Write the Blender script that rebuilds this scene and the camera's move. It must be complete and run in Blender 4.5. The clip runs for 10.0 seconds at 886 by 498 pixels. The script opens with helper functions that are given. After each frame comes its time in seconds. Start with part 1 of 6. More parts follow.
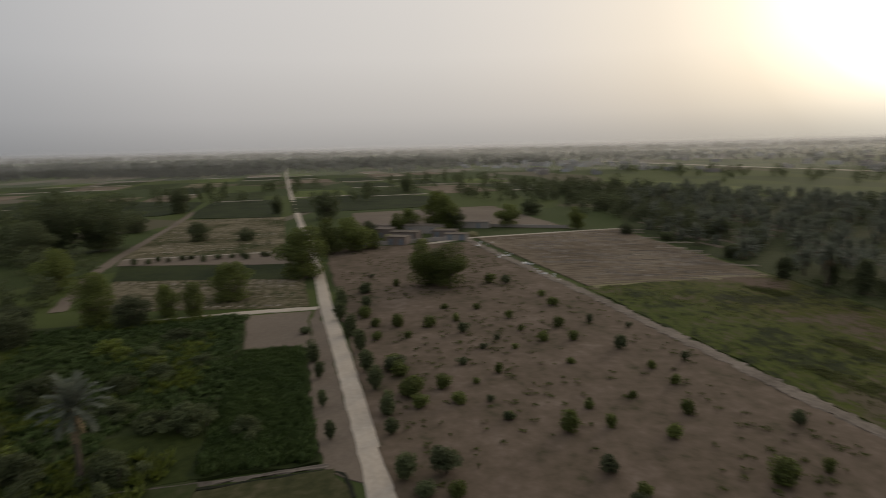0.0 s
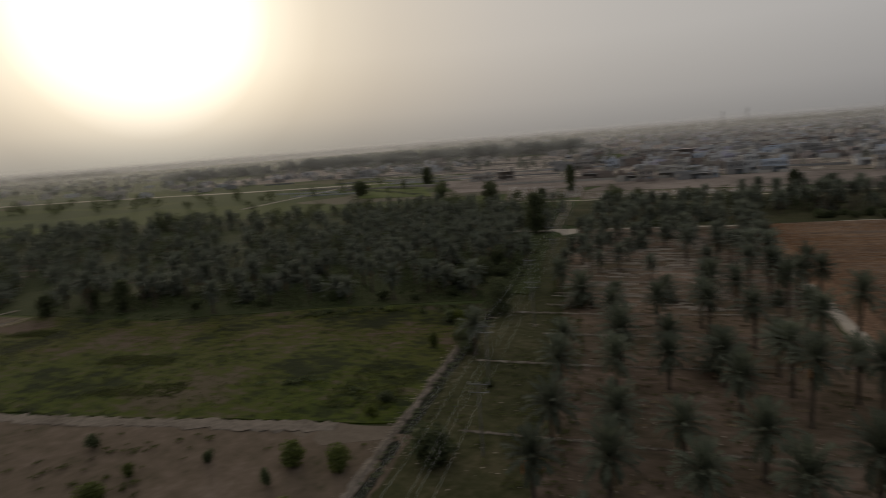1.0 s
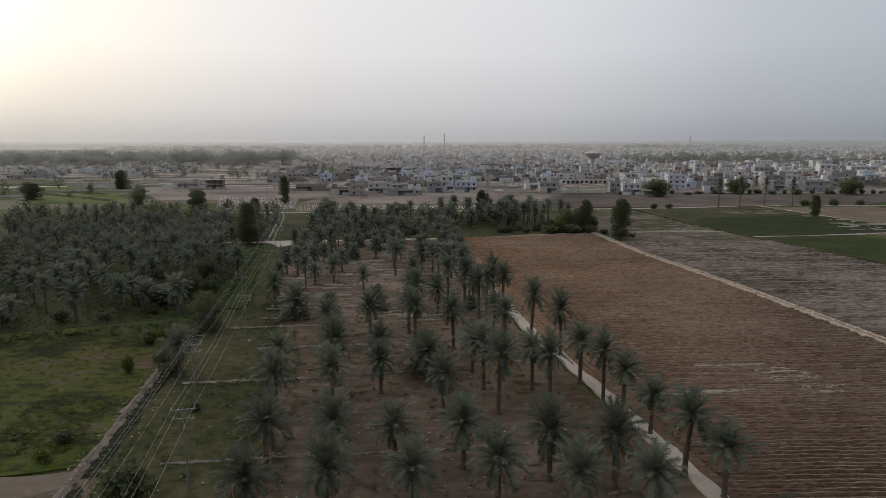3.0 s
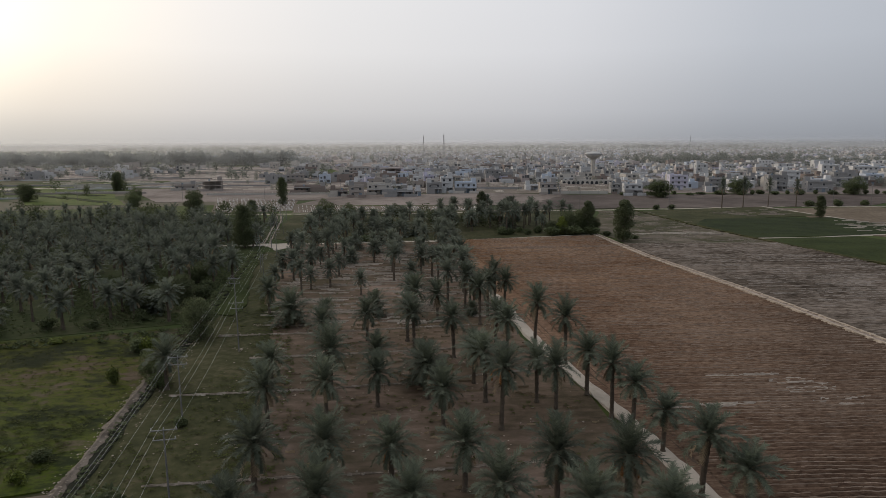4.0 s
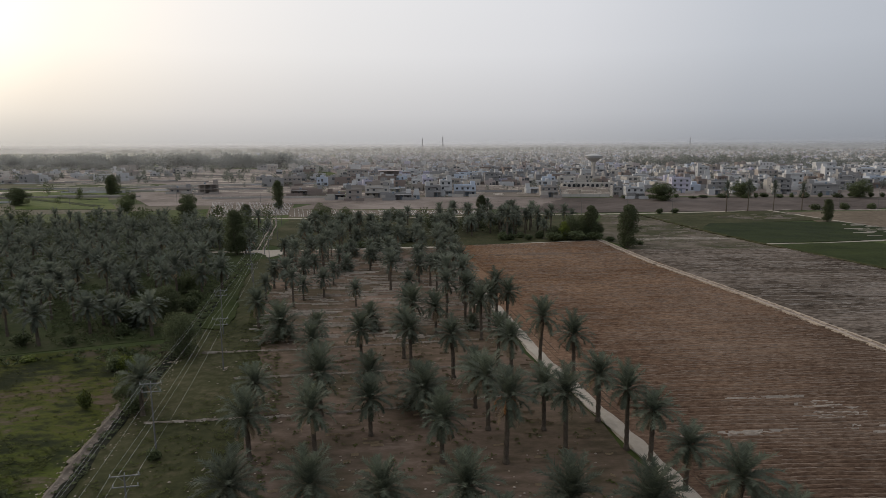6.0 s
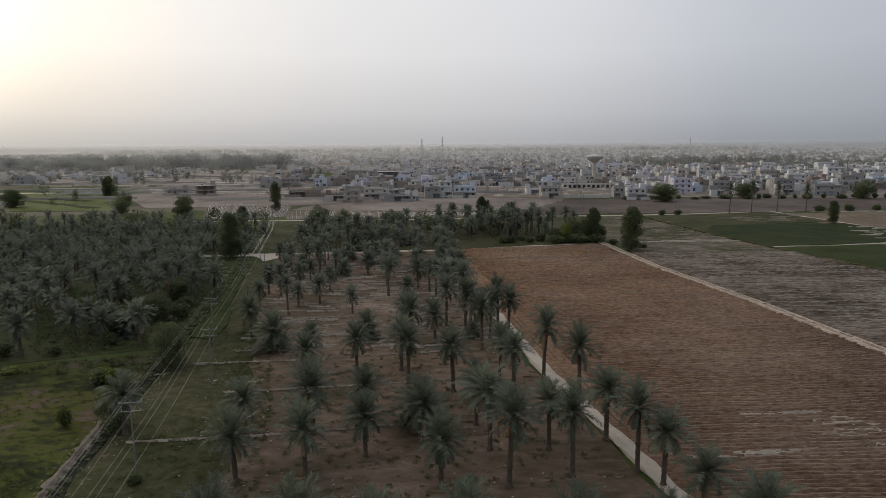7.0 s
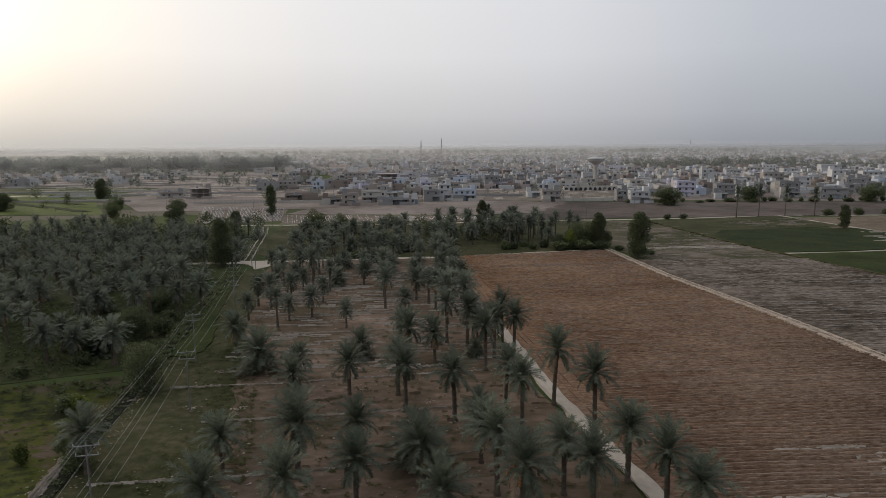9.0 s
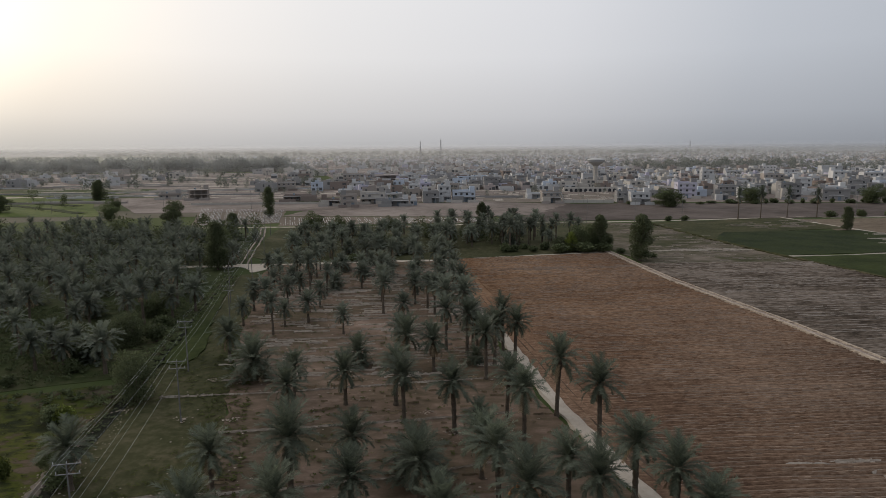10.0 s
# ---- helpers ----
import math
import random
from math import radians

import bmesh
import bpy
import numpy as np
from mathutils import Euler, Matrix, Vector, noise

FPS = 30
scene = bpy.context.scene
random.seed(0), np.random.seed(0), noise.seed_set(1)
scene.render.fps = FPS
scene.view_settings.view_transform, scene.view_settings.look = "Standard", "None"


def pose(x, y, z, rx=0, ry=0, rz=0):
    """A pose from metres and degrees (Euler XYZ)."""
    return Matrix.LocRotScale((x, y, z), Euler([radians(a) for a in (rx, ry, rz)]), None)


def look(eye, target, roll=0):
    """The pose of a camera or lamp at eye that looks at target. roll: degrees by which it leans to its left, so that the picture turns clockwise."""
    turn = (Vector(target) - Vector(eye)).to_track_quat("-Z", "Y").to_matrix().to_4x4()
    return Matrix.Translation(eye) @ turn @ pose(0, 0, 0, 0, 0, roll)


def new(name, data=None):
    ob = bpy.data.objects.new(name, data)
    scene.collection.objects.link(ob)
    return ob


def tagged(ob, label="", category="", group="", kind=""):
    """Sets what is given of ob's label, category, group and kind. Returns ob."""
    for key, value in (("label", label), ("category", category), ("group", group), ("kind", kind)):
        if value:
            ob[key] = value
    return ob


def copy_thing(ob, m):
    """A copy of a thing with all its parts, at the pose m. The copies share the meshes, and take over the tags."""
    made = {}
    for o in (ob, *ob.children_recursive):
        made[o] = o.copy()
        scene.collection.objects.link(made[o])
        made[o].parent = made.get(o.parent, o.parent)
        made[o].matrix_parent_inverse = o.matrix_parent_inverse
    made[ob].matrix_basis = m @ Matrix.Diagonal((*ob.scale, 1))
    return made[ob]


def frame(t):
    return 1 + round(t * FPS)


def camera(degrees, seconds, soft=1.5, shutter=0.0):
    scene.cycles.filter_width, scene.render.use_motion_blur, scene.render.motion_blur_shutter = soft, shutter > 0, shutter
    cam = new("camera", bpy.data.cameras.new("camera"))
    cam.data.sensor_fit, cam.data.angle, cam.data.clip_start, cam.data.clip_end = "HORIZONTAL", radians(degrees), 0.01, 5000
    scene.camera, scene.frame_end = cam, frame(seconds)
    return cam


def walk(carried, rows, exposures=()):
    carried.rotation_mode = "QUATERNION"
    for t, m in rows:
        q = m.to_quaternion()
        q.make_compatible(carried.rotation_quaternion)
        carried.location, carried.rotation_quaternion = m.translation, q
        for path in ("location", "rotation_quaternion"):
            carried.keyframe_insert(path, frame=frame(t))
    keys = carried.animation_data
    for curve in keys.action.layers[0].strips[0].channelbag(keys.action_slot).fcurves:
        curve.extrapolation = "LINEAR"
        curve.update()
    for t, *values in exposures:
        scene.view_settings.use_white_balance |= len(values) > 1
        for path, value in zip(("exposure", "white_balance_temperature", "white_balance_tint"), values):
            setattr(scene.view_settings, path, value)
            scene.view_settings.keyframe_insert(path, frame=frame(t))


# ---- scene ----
cam = camera(71.8, 10.0, soft=0.8, shutter=0.2)
PATH = [
    (0, (-4.724, 0.504, 31.898), (-6.698, 0.528, 31.574), -1.4),
    (0.5, (-2.622, -0.179, 32.071), (-4.285, 0.881, 31.736), -3.9),
    (1, (-1.491, -0.246, 31.922), (-2.361, 1.522, 31.581), -4.6),
    (1.4, (-1.438, -0.902, 31.745), (-1.497, 1.067, 31.399), -2.6),
    (1.5, (-1.509, -1.005, 31.763), (-1.51, 0.965, 31.418), -2.0),
    (2, (-1.776, -0.887, 31.632), (-1.76, 1.083, 31.29), -0.0),
    (2.5, (-1.74, -0.587, 31.595), (-1.724, 1.384, 31.255), -0.1),
    (4, (-1.665, 4.301, 31.575), (-1.648, 6.273, 31.238), -0.3),
    (4.5, (-1.548, 6.471, 31.755), (-1.531, 8.443, 31.42), -0.4),
    (5, (-1.582, 8.056, 31.804), (-1.565, 10.028, 31.469), -0.3),
    (5.5, (-1.604, 9.082, 31.832), (-1.585, 11.054, 31.5), -0.3),
    (7, (-1.431, 14.575, 32.224), (-1.41, 16.548, 31.894), -0.4),
    (7.5, (-1.563, 16.535, 32.292), (-1.541, 18.508, 31.963), -0.3),
    (8, (-1.559, 18.488, 32.404), (-1.536, 20.46, 32.076), -0.3),
    (8.5, (-1.495, 20.645, 32.488), (-1.472, 22.619, 32.162), -0.4),
    (9, (-1.525, 22.249, 32.587), (-1.501, 24.223, 32.262), -0.4),
    (9.5, (-1.39, 23.428, 32.671), (-1.366, 25.402, 32.347), -0.4),
    (10, (-1.456, 24.811, 32.749), (-1.43, 26.785, 32.427), -0.4),
]
walk(cam, [(t, look(eye, target, roll)) for t, eye, target, roll in PATH], [(0, -0.1, 6850, 10), (0.5, -0.75, 6950, 10), (1.0, -0.6, 6900, 10), (1.5, 0.17, 6400, 10), (2.0, 0.23, 6400, 10), (10, 0.23, 6400, 10)])

# sun and sky
SUN = Vector((-0.75, 0.63, 0.212)).normalized()
SUN_ELEV = math.asin(SUN.z)
world = bpy.data.worlds.new("sky")
scene.world = world
world.use_nodes = True
wn, wl = world.node_tree.nodes, world.node_tree.links
wn.clear()
w_out = wn.new("ShaderNodeOutputWorld")
w_bg = wn.new("ShaderNodeBackground")
w_sky = wn.new("ShaderNodeTexSky")
w_sky.sky_type = "NISHITA"
w_sky.sun_disc = False
w_sky.sun_elevation = SUN_ELEV
w_sky.sun_rotation = math.atan2(SUN.x, SUN.y)
w_sky.altitude = 50
w_sky.air_density, w_sky.dust_density, w_sky.ozone_density = 1.0, 8.0, 1.0
# thick summer haze: brightness falls off with the angle from the sun and towards the horizon
w_tc = wn.new("ShaderNodeTexCoord")
w_dot = wn.new("ShaderNodeVectorMath")
w_dot.operation = "DOT_PRODUCT"
w_dot.inputs[1].default_value = SUN
wl.new(w_tc.outputs["Generated"], w_dot.inputs[0])
w_ang = wn.new("ShaderNodeMapRange")
w_ang.inputs["From Min"].default_value = -1.0
wl.new(w_dot.outputs["Value"], w_ang.inputs["Value"])
w_haze = wn.new("ShaderNodeValToRGB")
HAZE = [(-1.0, (0.34, 0.365, 0.41)), (0.0, (0.43, 0.455, 0.50)), (0.25, (0.51, 0.53, 0.57)), (0.5, (0.67, 0.67, 0.69)), (0.77, (0.765, 0.75, 0.745)), (0.866, (0.83, 0.80, 0.775)), (0.94, (0.91, 0.86, 0.79)), (0.972, (1.04, 0.99, 0.89)), (0.988, (1.42, 1.38, 1.25)), (1.0, (3, 3, 2.9))]
while len(w_haze.color_ramp.elements) < len(HAZE):
    w_haze.color_ramp.elements.new(0.5)
for e, (c, v) in zip(w_haze.color_ramp.elements, HAZE):
    e.position, e.color = (c + 1) / 2, (v[0] / 3, v[1] / 3, v[2] / 3, 1)
wl.new(w_ang.outputs[0], w_haze.inputs["Fac"])
w_sep = wn.new("ShaderNodeSeparateXYZ")
wl.new(w_tc.outputs["Generated"], w_sep.inputs[0])
w_low = wn.new("ShaderNodeValToRGB")
LOW = [(0.0, 0.56 / 1.4), (0.05, 0.74 / 1.4), (0.14, 0.92 / 1.4), (0.3, 1.0 / 1.4), (0.5, 1.22 / 1.4), (0.8, 1.0)]
while len(w_low.color_ramp.elements) < len(LOW):
    w_low.color_ramp.elements.new(0.5)
for e, (p, v) in zip(w_low.color_ramp.elements, LOW):
    e.position, e.color = p, (v, v, v, 1)
wl.new(w_sep.outputs["Z"], w_low.inputs["Fac"])
w_mul = wn.new("ShaderNodeMix")
w_mul.data_type, w_mul.blend_type = "RGBA", "MULTIPLY"
w_mul.inputs["Factor"].default_value = 1.0
wl.new(w_haze.outputs["Color"], w_mul.inputs["A"])
wl.new(w_low.outputs["Color"], w_mul.inputs["B"])
w_scale = wn.new("ShaderNodeVectorMath")
w_scale.operation = "SCALE"
w_scale.inputs["Scale"].default_value = 42.0
wl.new(w_mul.outputs["Result"], w_scale.inputs[0])
w_mix = wn.new("ShaderNodeMix")
w_mix.data_type = "RGBA"
w_mix.inputs["Factor"].default_value = 0.92
wl.new(w_sky.outputs[0], w_mix.inputs["A"])
wl.new(w_scale.outputs[0], w_mix.inputs["B"])
wl.new(w_mix.outputs["Result"], w_bg.inputs["Color"])
w_bg.inputs["Strength"].default_value = 0.1
wl.new(w_bg.outputs[0], w_out.inputs["Surface"])

lamp = bpy.data.lights.new("sun", "SUN")
lamp.energy, lamp.angle, lamp.color = 0.8, radians(14), (1.0, 0.86, 0.68)
sun = new("sun", lamp)
sun.matrix_world = look(SUN * 100, (0, 0, 0))


# ---- materials ----
def ramp_of(nt, stops):
    r = nt.nodes.new("ShaderNodeValToRGB")
    els = r.color_ramp.elements
    while len(els) < len(stops):
        els.new(0.5)
    for e, (p, c) in zip(els, stops):
        e.position, e.color = p, (*c, 1)
    return r


def surface(name, stops, big=0.05, small=2.0, rough=0.9, bump=0.3, stretch=(1, 1, 1), turn=0.0, vary=0.0, island=0.0, metal=0.0, share=0.5, distance=0.1, thin=0.0):
    """Two scales of noise through a colour ramp, with fine relief. vary: spread of value from object to object."""
    m = bpy.data.materials.new(name)
    m.use_nodes = True
    nt = m.node_tree
    N, L = nt.nodes, nt.links
    b = N["Principled BSDF"]
    b.inputs["Roughness"].default_value = rough
    b.inputs["Metallic"].default_value = metal
    b.inputs["Specular IOR Level"].default_value = 0.25 if rough < 0.9 else 0.06
    tc = N.new("ShaderNodeTexCoord")
    mp = N.new("ShaderNodeMapping")
    mp.inputs["Scale"].default_value = stretch
    mp.inputs["Rotation"].default_value = (0, 0, turn)
    L.new(tc.outputs["Object"], mp.inputs["Vector"])
    n1 = N.new("ShaderNodeTexNoise")
    n1.inputs["Scale"].default_value, n1.inputs["Detail"].default_value = big, 6
    n1.inputs["Roughness"].default_value = 0.65
    n2 = N.new("ShaderNodeTexNoise")
    n2.inputs["Scale"].default_value, n2.inputs["Detail"].default_value = small, 8
    n2.inputs["Roughness"].default_value = 0.7
    L.new(tc.outputs["Object"], n1.inputs["Vector"])
    L.new(mp.outputs[0], n2.inputs["Vector"])
    mx = N.new("ShaderNodeMix")
    mx.inputs["Factor"].default_value = share
    L.new(n1.outputs["Fac"], mx.inputs["A"])
    L.new(n2.outputs["Fac"], mx.inputs["B"])
    r = ramp_of(nt, stops)
    L.new(mx.outputs["Result"], r.inputs["Fac"])
    col = r.outputs["Color"]
    for amount, node, socket in ((vary, "ShaderNodeObjectInfo", "Random"), (island, "ShaderNodeNewGeometry", "Random Per Island")):
        if amount:
            src = N.new(node)
            mr = N.new("ShaderNodeMapRange")
            mr.inputs["To Min"].default_value, mr.inputs["To Max"].default_value = 1 - amount, 1 + amount
            hs = N.new("ShaderNodeHueSaturation")
            L.new(src.outputs[socket], mr.inputs["Value"])
            L.new(mr.outputs[0], hs.inputs["Value"])
            L.new(col, hs.inputs["Color"])
            col = hs.outputs["Color"]
    L.new(col, b.inputs["Base Color"])
    if thin:
        tl = N.new("ShaderNodeBsdfTranslucent")
        ms = N.new("ShaderNodeMixShader")
        ms.inputs["Fac"].default_value = thin
        L.new(col, tl.inputs["Color"])
        L.new(b.outputs[0], ms.inputs[1])
        L.new(tl.outputs[0], ms.inputs[2])
        L.new(ms.outputs[0], N["Material Output"].inputs["Surface"])
    if bump:
        bp = N.new("ShaderNodeBump")
        bp.inputs["Strength"].default_value, bp.inputs["Distance"].default_value = bump, distance
        L.new(n2.outputs["Fac"], bp.inputs["Height"])
        L.new(bp.outputs[0], b.inputs["Normal"])
    return m


def two(a, b, lo=0.35, hi=0.65):
    return [(lo, a), (hi, b)]


M = {}
M["leaf_palm"] = surface("palm_leaf", two((0.060, 0.073, 0.050), (0.126, 0.140, 0.097)), 0.6, 6, 0.7, 0, vary=0.25, island=0.25, thin=0.42)
# leaf of the farther palms, lightened in its colour to imitate haze
M["leaf_palm_hazed"] = surface("hazed_palm_leaf", two((0.080, 0.093, 0.070), (0.152, 0.166, 0.126)), 0.6, 6, 0.75, 0, vary=0.25, island=0.2, thin=0.45)
M["leaf_dry"] = surface("dry_palm_leaf", two((0.16, 0.12, 0.075), (0.28, 0.21, 0.13)), 0.6, 6, 0.8, 0, island=0.3)
M["palm_bark"] = surface("palm_bark", two((0.055, 0.045, 0.036), (0.15, 0.12, 0.09)), 0.8, 7, 0.95, 0.8, stretch=(1, 1, 2.5))
M["dates"] = surface("date_fruit", two((0.22, 0.09, 0.03), (0.36, 0.17, 0.06)), 1, 9, 0.6, 0.2)
M["bark"] = surface("bark", two((0.07, 0.055, 0.045), (0.17, 0.14, 0.11)), 0.8, 6, 0.95, 0.6, stretch=(1, 1, 0.3))
M["leaf_dark"] = surface("dark_leaf", two((0.055, 0.070, 0.033), (0.122, 0.140, 0.063)), 0.5, 5, 0.75, 0, vary=0.25, island=0.18, thin=0.4)
# far leaves: haze is painted in as paler, greyer base colours
M["leaf_hazed"] = surface("hazed_leaf", two((0.25, 0.255, 0.235), (0.34, 0.345, 0.32)), 0.05, 3, 0.85, 0, island=0.05, thin=0.5)
M["leaf_town"] = surface("hazed_town_leaf", two((0.13, 0.138, 0.115), (0.21, 0.218, 0.185)), 0.05, 3, 0.85, 0, island=0.12, thin=0.5)
M["leaf_wood"] = surface("hazed_wood_leaf", two((0.070, 0.075, 0.062), (0.115, 0.12, 0.10)), 0.05, 3, 0.85, 0, island=0.08, thin=0.5)
M["crop_mid"] = surface("grass_green_crop", two((0.018, 0.025, 0.006), (0.035, 0.044, 0.012), 0.42, 0.58), 0.06, 0.9, 0.9, 0.8)
M["weed"] = surface("field_weed", two((0.042, 0.052, 0.011), (0.085, 0.096, 0.022)), 0.08, 3, 0.8, 0, island=0.3, thin=0.5)
M["crop_leaf"] = surface("fodder_leaf", two((0.034, 0.058, 0.014), (0.072, 0.102, 0.026)), 0.1, 3, 0.7, 0, island=0.3)
M["post"] = surface("weathered_post", two((0.10, 0.095, 0.09), (0.18, 0.175, 0.165)), 0.3, 3, 0.85, 0.2)
M["leaf_green"] = surface("green_leaf", two((0.054, 0.066, 0.032), (0.108, 0.122, 0.060)), 0.5, 5, 0.75, 0, vary=0.25, island=0.18, thin=0.4)
M["leaf_shrub"] = surface("fresh_shrub_leaf", two((0.068, 0.088, 0.020), (0.140, 0.160, 0.046)), 0.5, 5, 0.7, 0, vary=0.3, island=0.3, thin=0.4)
M["leaf_lime"] = surface("yellow_green_leaf", two((0.08, 0.105, 0.015), (0.15, 0.175, 0.035)), 0.5, 5, 0.6, 0, vary=0.2, island=0.4, thin=0.4)
M["earth"] = surface("dry_earth", two((0.092, 0.073, 0.056), (0.165, 0.134, 0.105), 0.3, 0.7), 0.04, 1.2, 0.95, 0.6)
M["earth_pale"] = surface("pale_track_earth", two((0.28, 0.24, 0.195), (0.44, 0.385, 0.32), 0.3, 0.7), 0.1, 1.5, 0.95, 0.4)
M["earth_path"] = surface("dusty_path_earth", two((0.165, 0.130, 0.107), (0.32, 0.262, 0.224), 0.42, 0.58), 0.15, 1.6, 0.95, 0.9)
M["earth_bund"] = surface("trodden_bund_earth", two((0.092, 0.076, 0.061), (0.185, 0.155, 0.128), 0.4, 0.6), 0.15, 1.6, 0.95, 0.7)
M["earth_red"] = surface("ploughed_red_earth", [(0.40, (0.098, 0.060, 0.040)), (0.5, (0.182, 0.118, 0.079)), (0.60, (0.285, 0.205, 0.148))], 0.03, 2.4, 0.95, 1.0, stretch=(0.45, 1.3, 1), turn=0.05, share=0.6)
def tint_across(m, stops, tilt):
    """Multiplies a ground colour by a ramp along a slanting line, shifted by noise."""
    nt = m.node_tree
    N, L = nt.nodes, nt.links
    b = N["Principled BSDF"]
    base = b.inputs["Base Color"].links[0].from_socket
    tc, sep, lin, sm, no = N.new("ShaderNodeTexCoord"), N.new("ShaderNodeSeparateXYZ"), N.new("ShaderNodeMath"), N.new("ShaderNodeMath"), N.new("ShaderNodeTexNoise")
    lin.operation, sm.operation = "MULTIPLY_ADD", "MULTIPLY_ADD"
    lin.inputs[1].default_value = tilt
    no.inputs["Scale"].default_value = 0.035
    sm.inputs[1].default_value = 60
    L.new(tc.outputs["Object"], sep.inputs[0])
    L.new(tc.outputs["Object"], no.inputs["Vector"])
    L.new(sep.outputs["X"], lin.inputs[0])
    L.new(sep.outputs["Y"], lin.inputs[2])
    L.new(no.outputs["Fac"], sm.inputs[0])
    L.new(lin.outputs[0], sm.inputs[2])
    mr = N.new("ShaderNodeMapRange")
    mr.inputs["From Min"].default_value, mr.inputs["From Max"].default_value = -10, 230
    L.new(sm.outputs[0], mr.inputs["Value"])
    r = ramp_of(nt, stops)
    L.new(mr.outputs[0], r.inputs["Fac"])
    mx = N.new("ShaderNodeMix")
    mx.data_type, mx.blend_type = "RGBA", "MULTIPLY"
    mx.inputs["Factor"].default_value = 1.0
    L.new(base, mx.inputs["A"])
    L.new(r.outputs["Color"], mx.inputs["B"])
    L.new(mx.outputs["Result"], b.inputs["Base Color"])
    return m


tint_across(M["earth_red"], [(0.05, (0.51, 0.51, 0.52)), (0.32, (0.62, 0.61, 0.61)), (0.5, (0.86, 0.81, 0.77)), (0.62, (0.96, 0.88, 0.80)), (0.9, (1.0, 0.88, 0.74))], -0.9)
M["red_clod"] = surface("dry_red_clods", two((0.19, 0.137, 0.10), (0.31, 0.235, 0.18)), 0.1, 2, 0.95, 0.6, island=0.25)
M["grey_clod"] = surface("dry_grey_clods", two((0.24, 0.20, 0.165), (0.38, 0.33, 0.28)), 0.1, 2, 0.95, 0.6, island=0.25)
M["lot_earth"] = surface("dusty_lot_earth", two((0.10, 0.080, 0.069), (0.225, 0.188, 0.164), 0.42, 0.58), 0.02, 0.4, 0.95, 0.5, stretch=(0.4, 1.5, 1))
M["fallow_grey"] = surface("grey_fallow_earth", two((0.056, 0.044, 0.038), (0.122, 0.099, 0.086), 0.42, 0.58), 0.02, 0.4, 0.95, 0.6, stretch=(0.3, 1.5, 1))
M["salt"] = surface("salt_crust", two((0.33, 0.28, 0.228), (0.52, 0.45, 0.378)), 0.2, 2, 0.95, 0.5, island=0.2)
M["earth_rut"] = surface("dark_rut_earth", two((0.06, 0.042, 0.03), (0.10, 0.072, 0.052)), 0.1, 1.5, 0.95, 0.5)
M["plot_soil"] = surface("garden_soil", [(0.42, (0.045, 0.05, 0.02)), (0.5, (0.10, 0.085, 0.05)), (0.58, (0.18, 0.15, 0.10))], 0.05, 0.8, 0.95, 0.8)
M["earth_grey"] = surface("salty_grey_earth", [(0.42, (0.054, 0.041, 0.030)), (0.5, (0.120, 0.093, 0.071)), (0.59, (0.225, 0.182, 0.147))], 0.04, 1.6, 0.95, 1.0, stretch=(0.3, 1.4, 1), turn=0.05, share=0.6)
M["earth_plough"] = surface("ploughed_brown_earth", [(0.36, (0.070, 0.054, 0.038)), (0.5, (0.124, 0.096, 0.068)), (0.64, (0.20, 0.164, 0.122))], 0.03, 0.9, 0.95, 0.7, stretch=(1.0, 0.3, 1), turn=0.2)
M["orchard_floor"] = surface("palm_orchard_floor", [(0.40, (0.064, 0.052, 0.032)), (0.47, (0.104, 0.078, 0.054)), (0.54, (0.149, 0.107, 0.080)), (0.62, (0.225, 0.168, 0.133))], 0.05, 0.6, 0.95, 0.8, stretch=(0.5, 1.2, 1), share=0.42)
tint_across(M["orchard_floor"], [(0.3, (0.62, 0.64, 0.65)), (0.40, (0.70, 0.71, 0.72)), (0.5, (0.88, 0.87, 0.86)), (0.66, (0.98, 0.95, 0.93)), (0.85, (0.90, 0.88, 0.86))], 1.0)
M["shrub_floor"] = surface("shrub_orchard_floor", [(0.36, (0.046, 0.045, 0.023)), (0.44, (0.083, 0.064, 0.045)), (0.54, (0.110, 0.083, 0.062)), (0.64, (0.146, 0.113, 0.089))], 0.09, 0.5, 0.95, 0.25)
M["grass_dull"] = surface("dull_grass", [(0.36, (0.021, 0.024, 0.010)), (0.5, (0.042, 0.043, 0.019)), (0.66, (0.090, 0.075, 0.045))], 0.07, 0.8, 0.95, 0.6)
M["grass_green"] = surface("weedy_green_field", [(0.42, (0.017, 0.023, 0.008)), (0.46, (0.029, 0.035, 0.010)), (0.485, (0.046, 0.056, 0.012)), (0.51, (0.066, 0.078, 0.011)), (0.53, (0.060, 0.058, 0.022)), (0.57, (0.096, 0.076, 0.050))], 0.06, 0.7, 0.95, 1.0, stretch=(0.5, 1, 1), share=0.4)
tint_across(M["grass_green"], [(0.42, (0.74, 0.84, 0.70)), (0.53, (0.84, 0.84, 0.84)), (0.60, (0.89, 0.79, 0.88)), (0.64, (0.80, 0.74, 0.82)), (0.68, (0.60, 0.63, 0.64))], -0.25)
M["crop_dark"] = surface("dark_green_crop", two((0.013, 0.019, 0.007), (0.028, 0.036, 0.011), 0.42, 0.58), 0.06, 0.9, 0.9, 0.8)
M["crop_bright"] = surface("bright_green_crop", [(0.40, (0.032, 0.052, 0.010)), (0.48, (0.060, 0.080, 0.018)), (0.58, (0.092, 0.104, 0.032))], 0.03, 0.25, 0.9, 0.6)
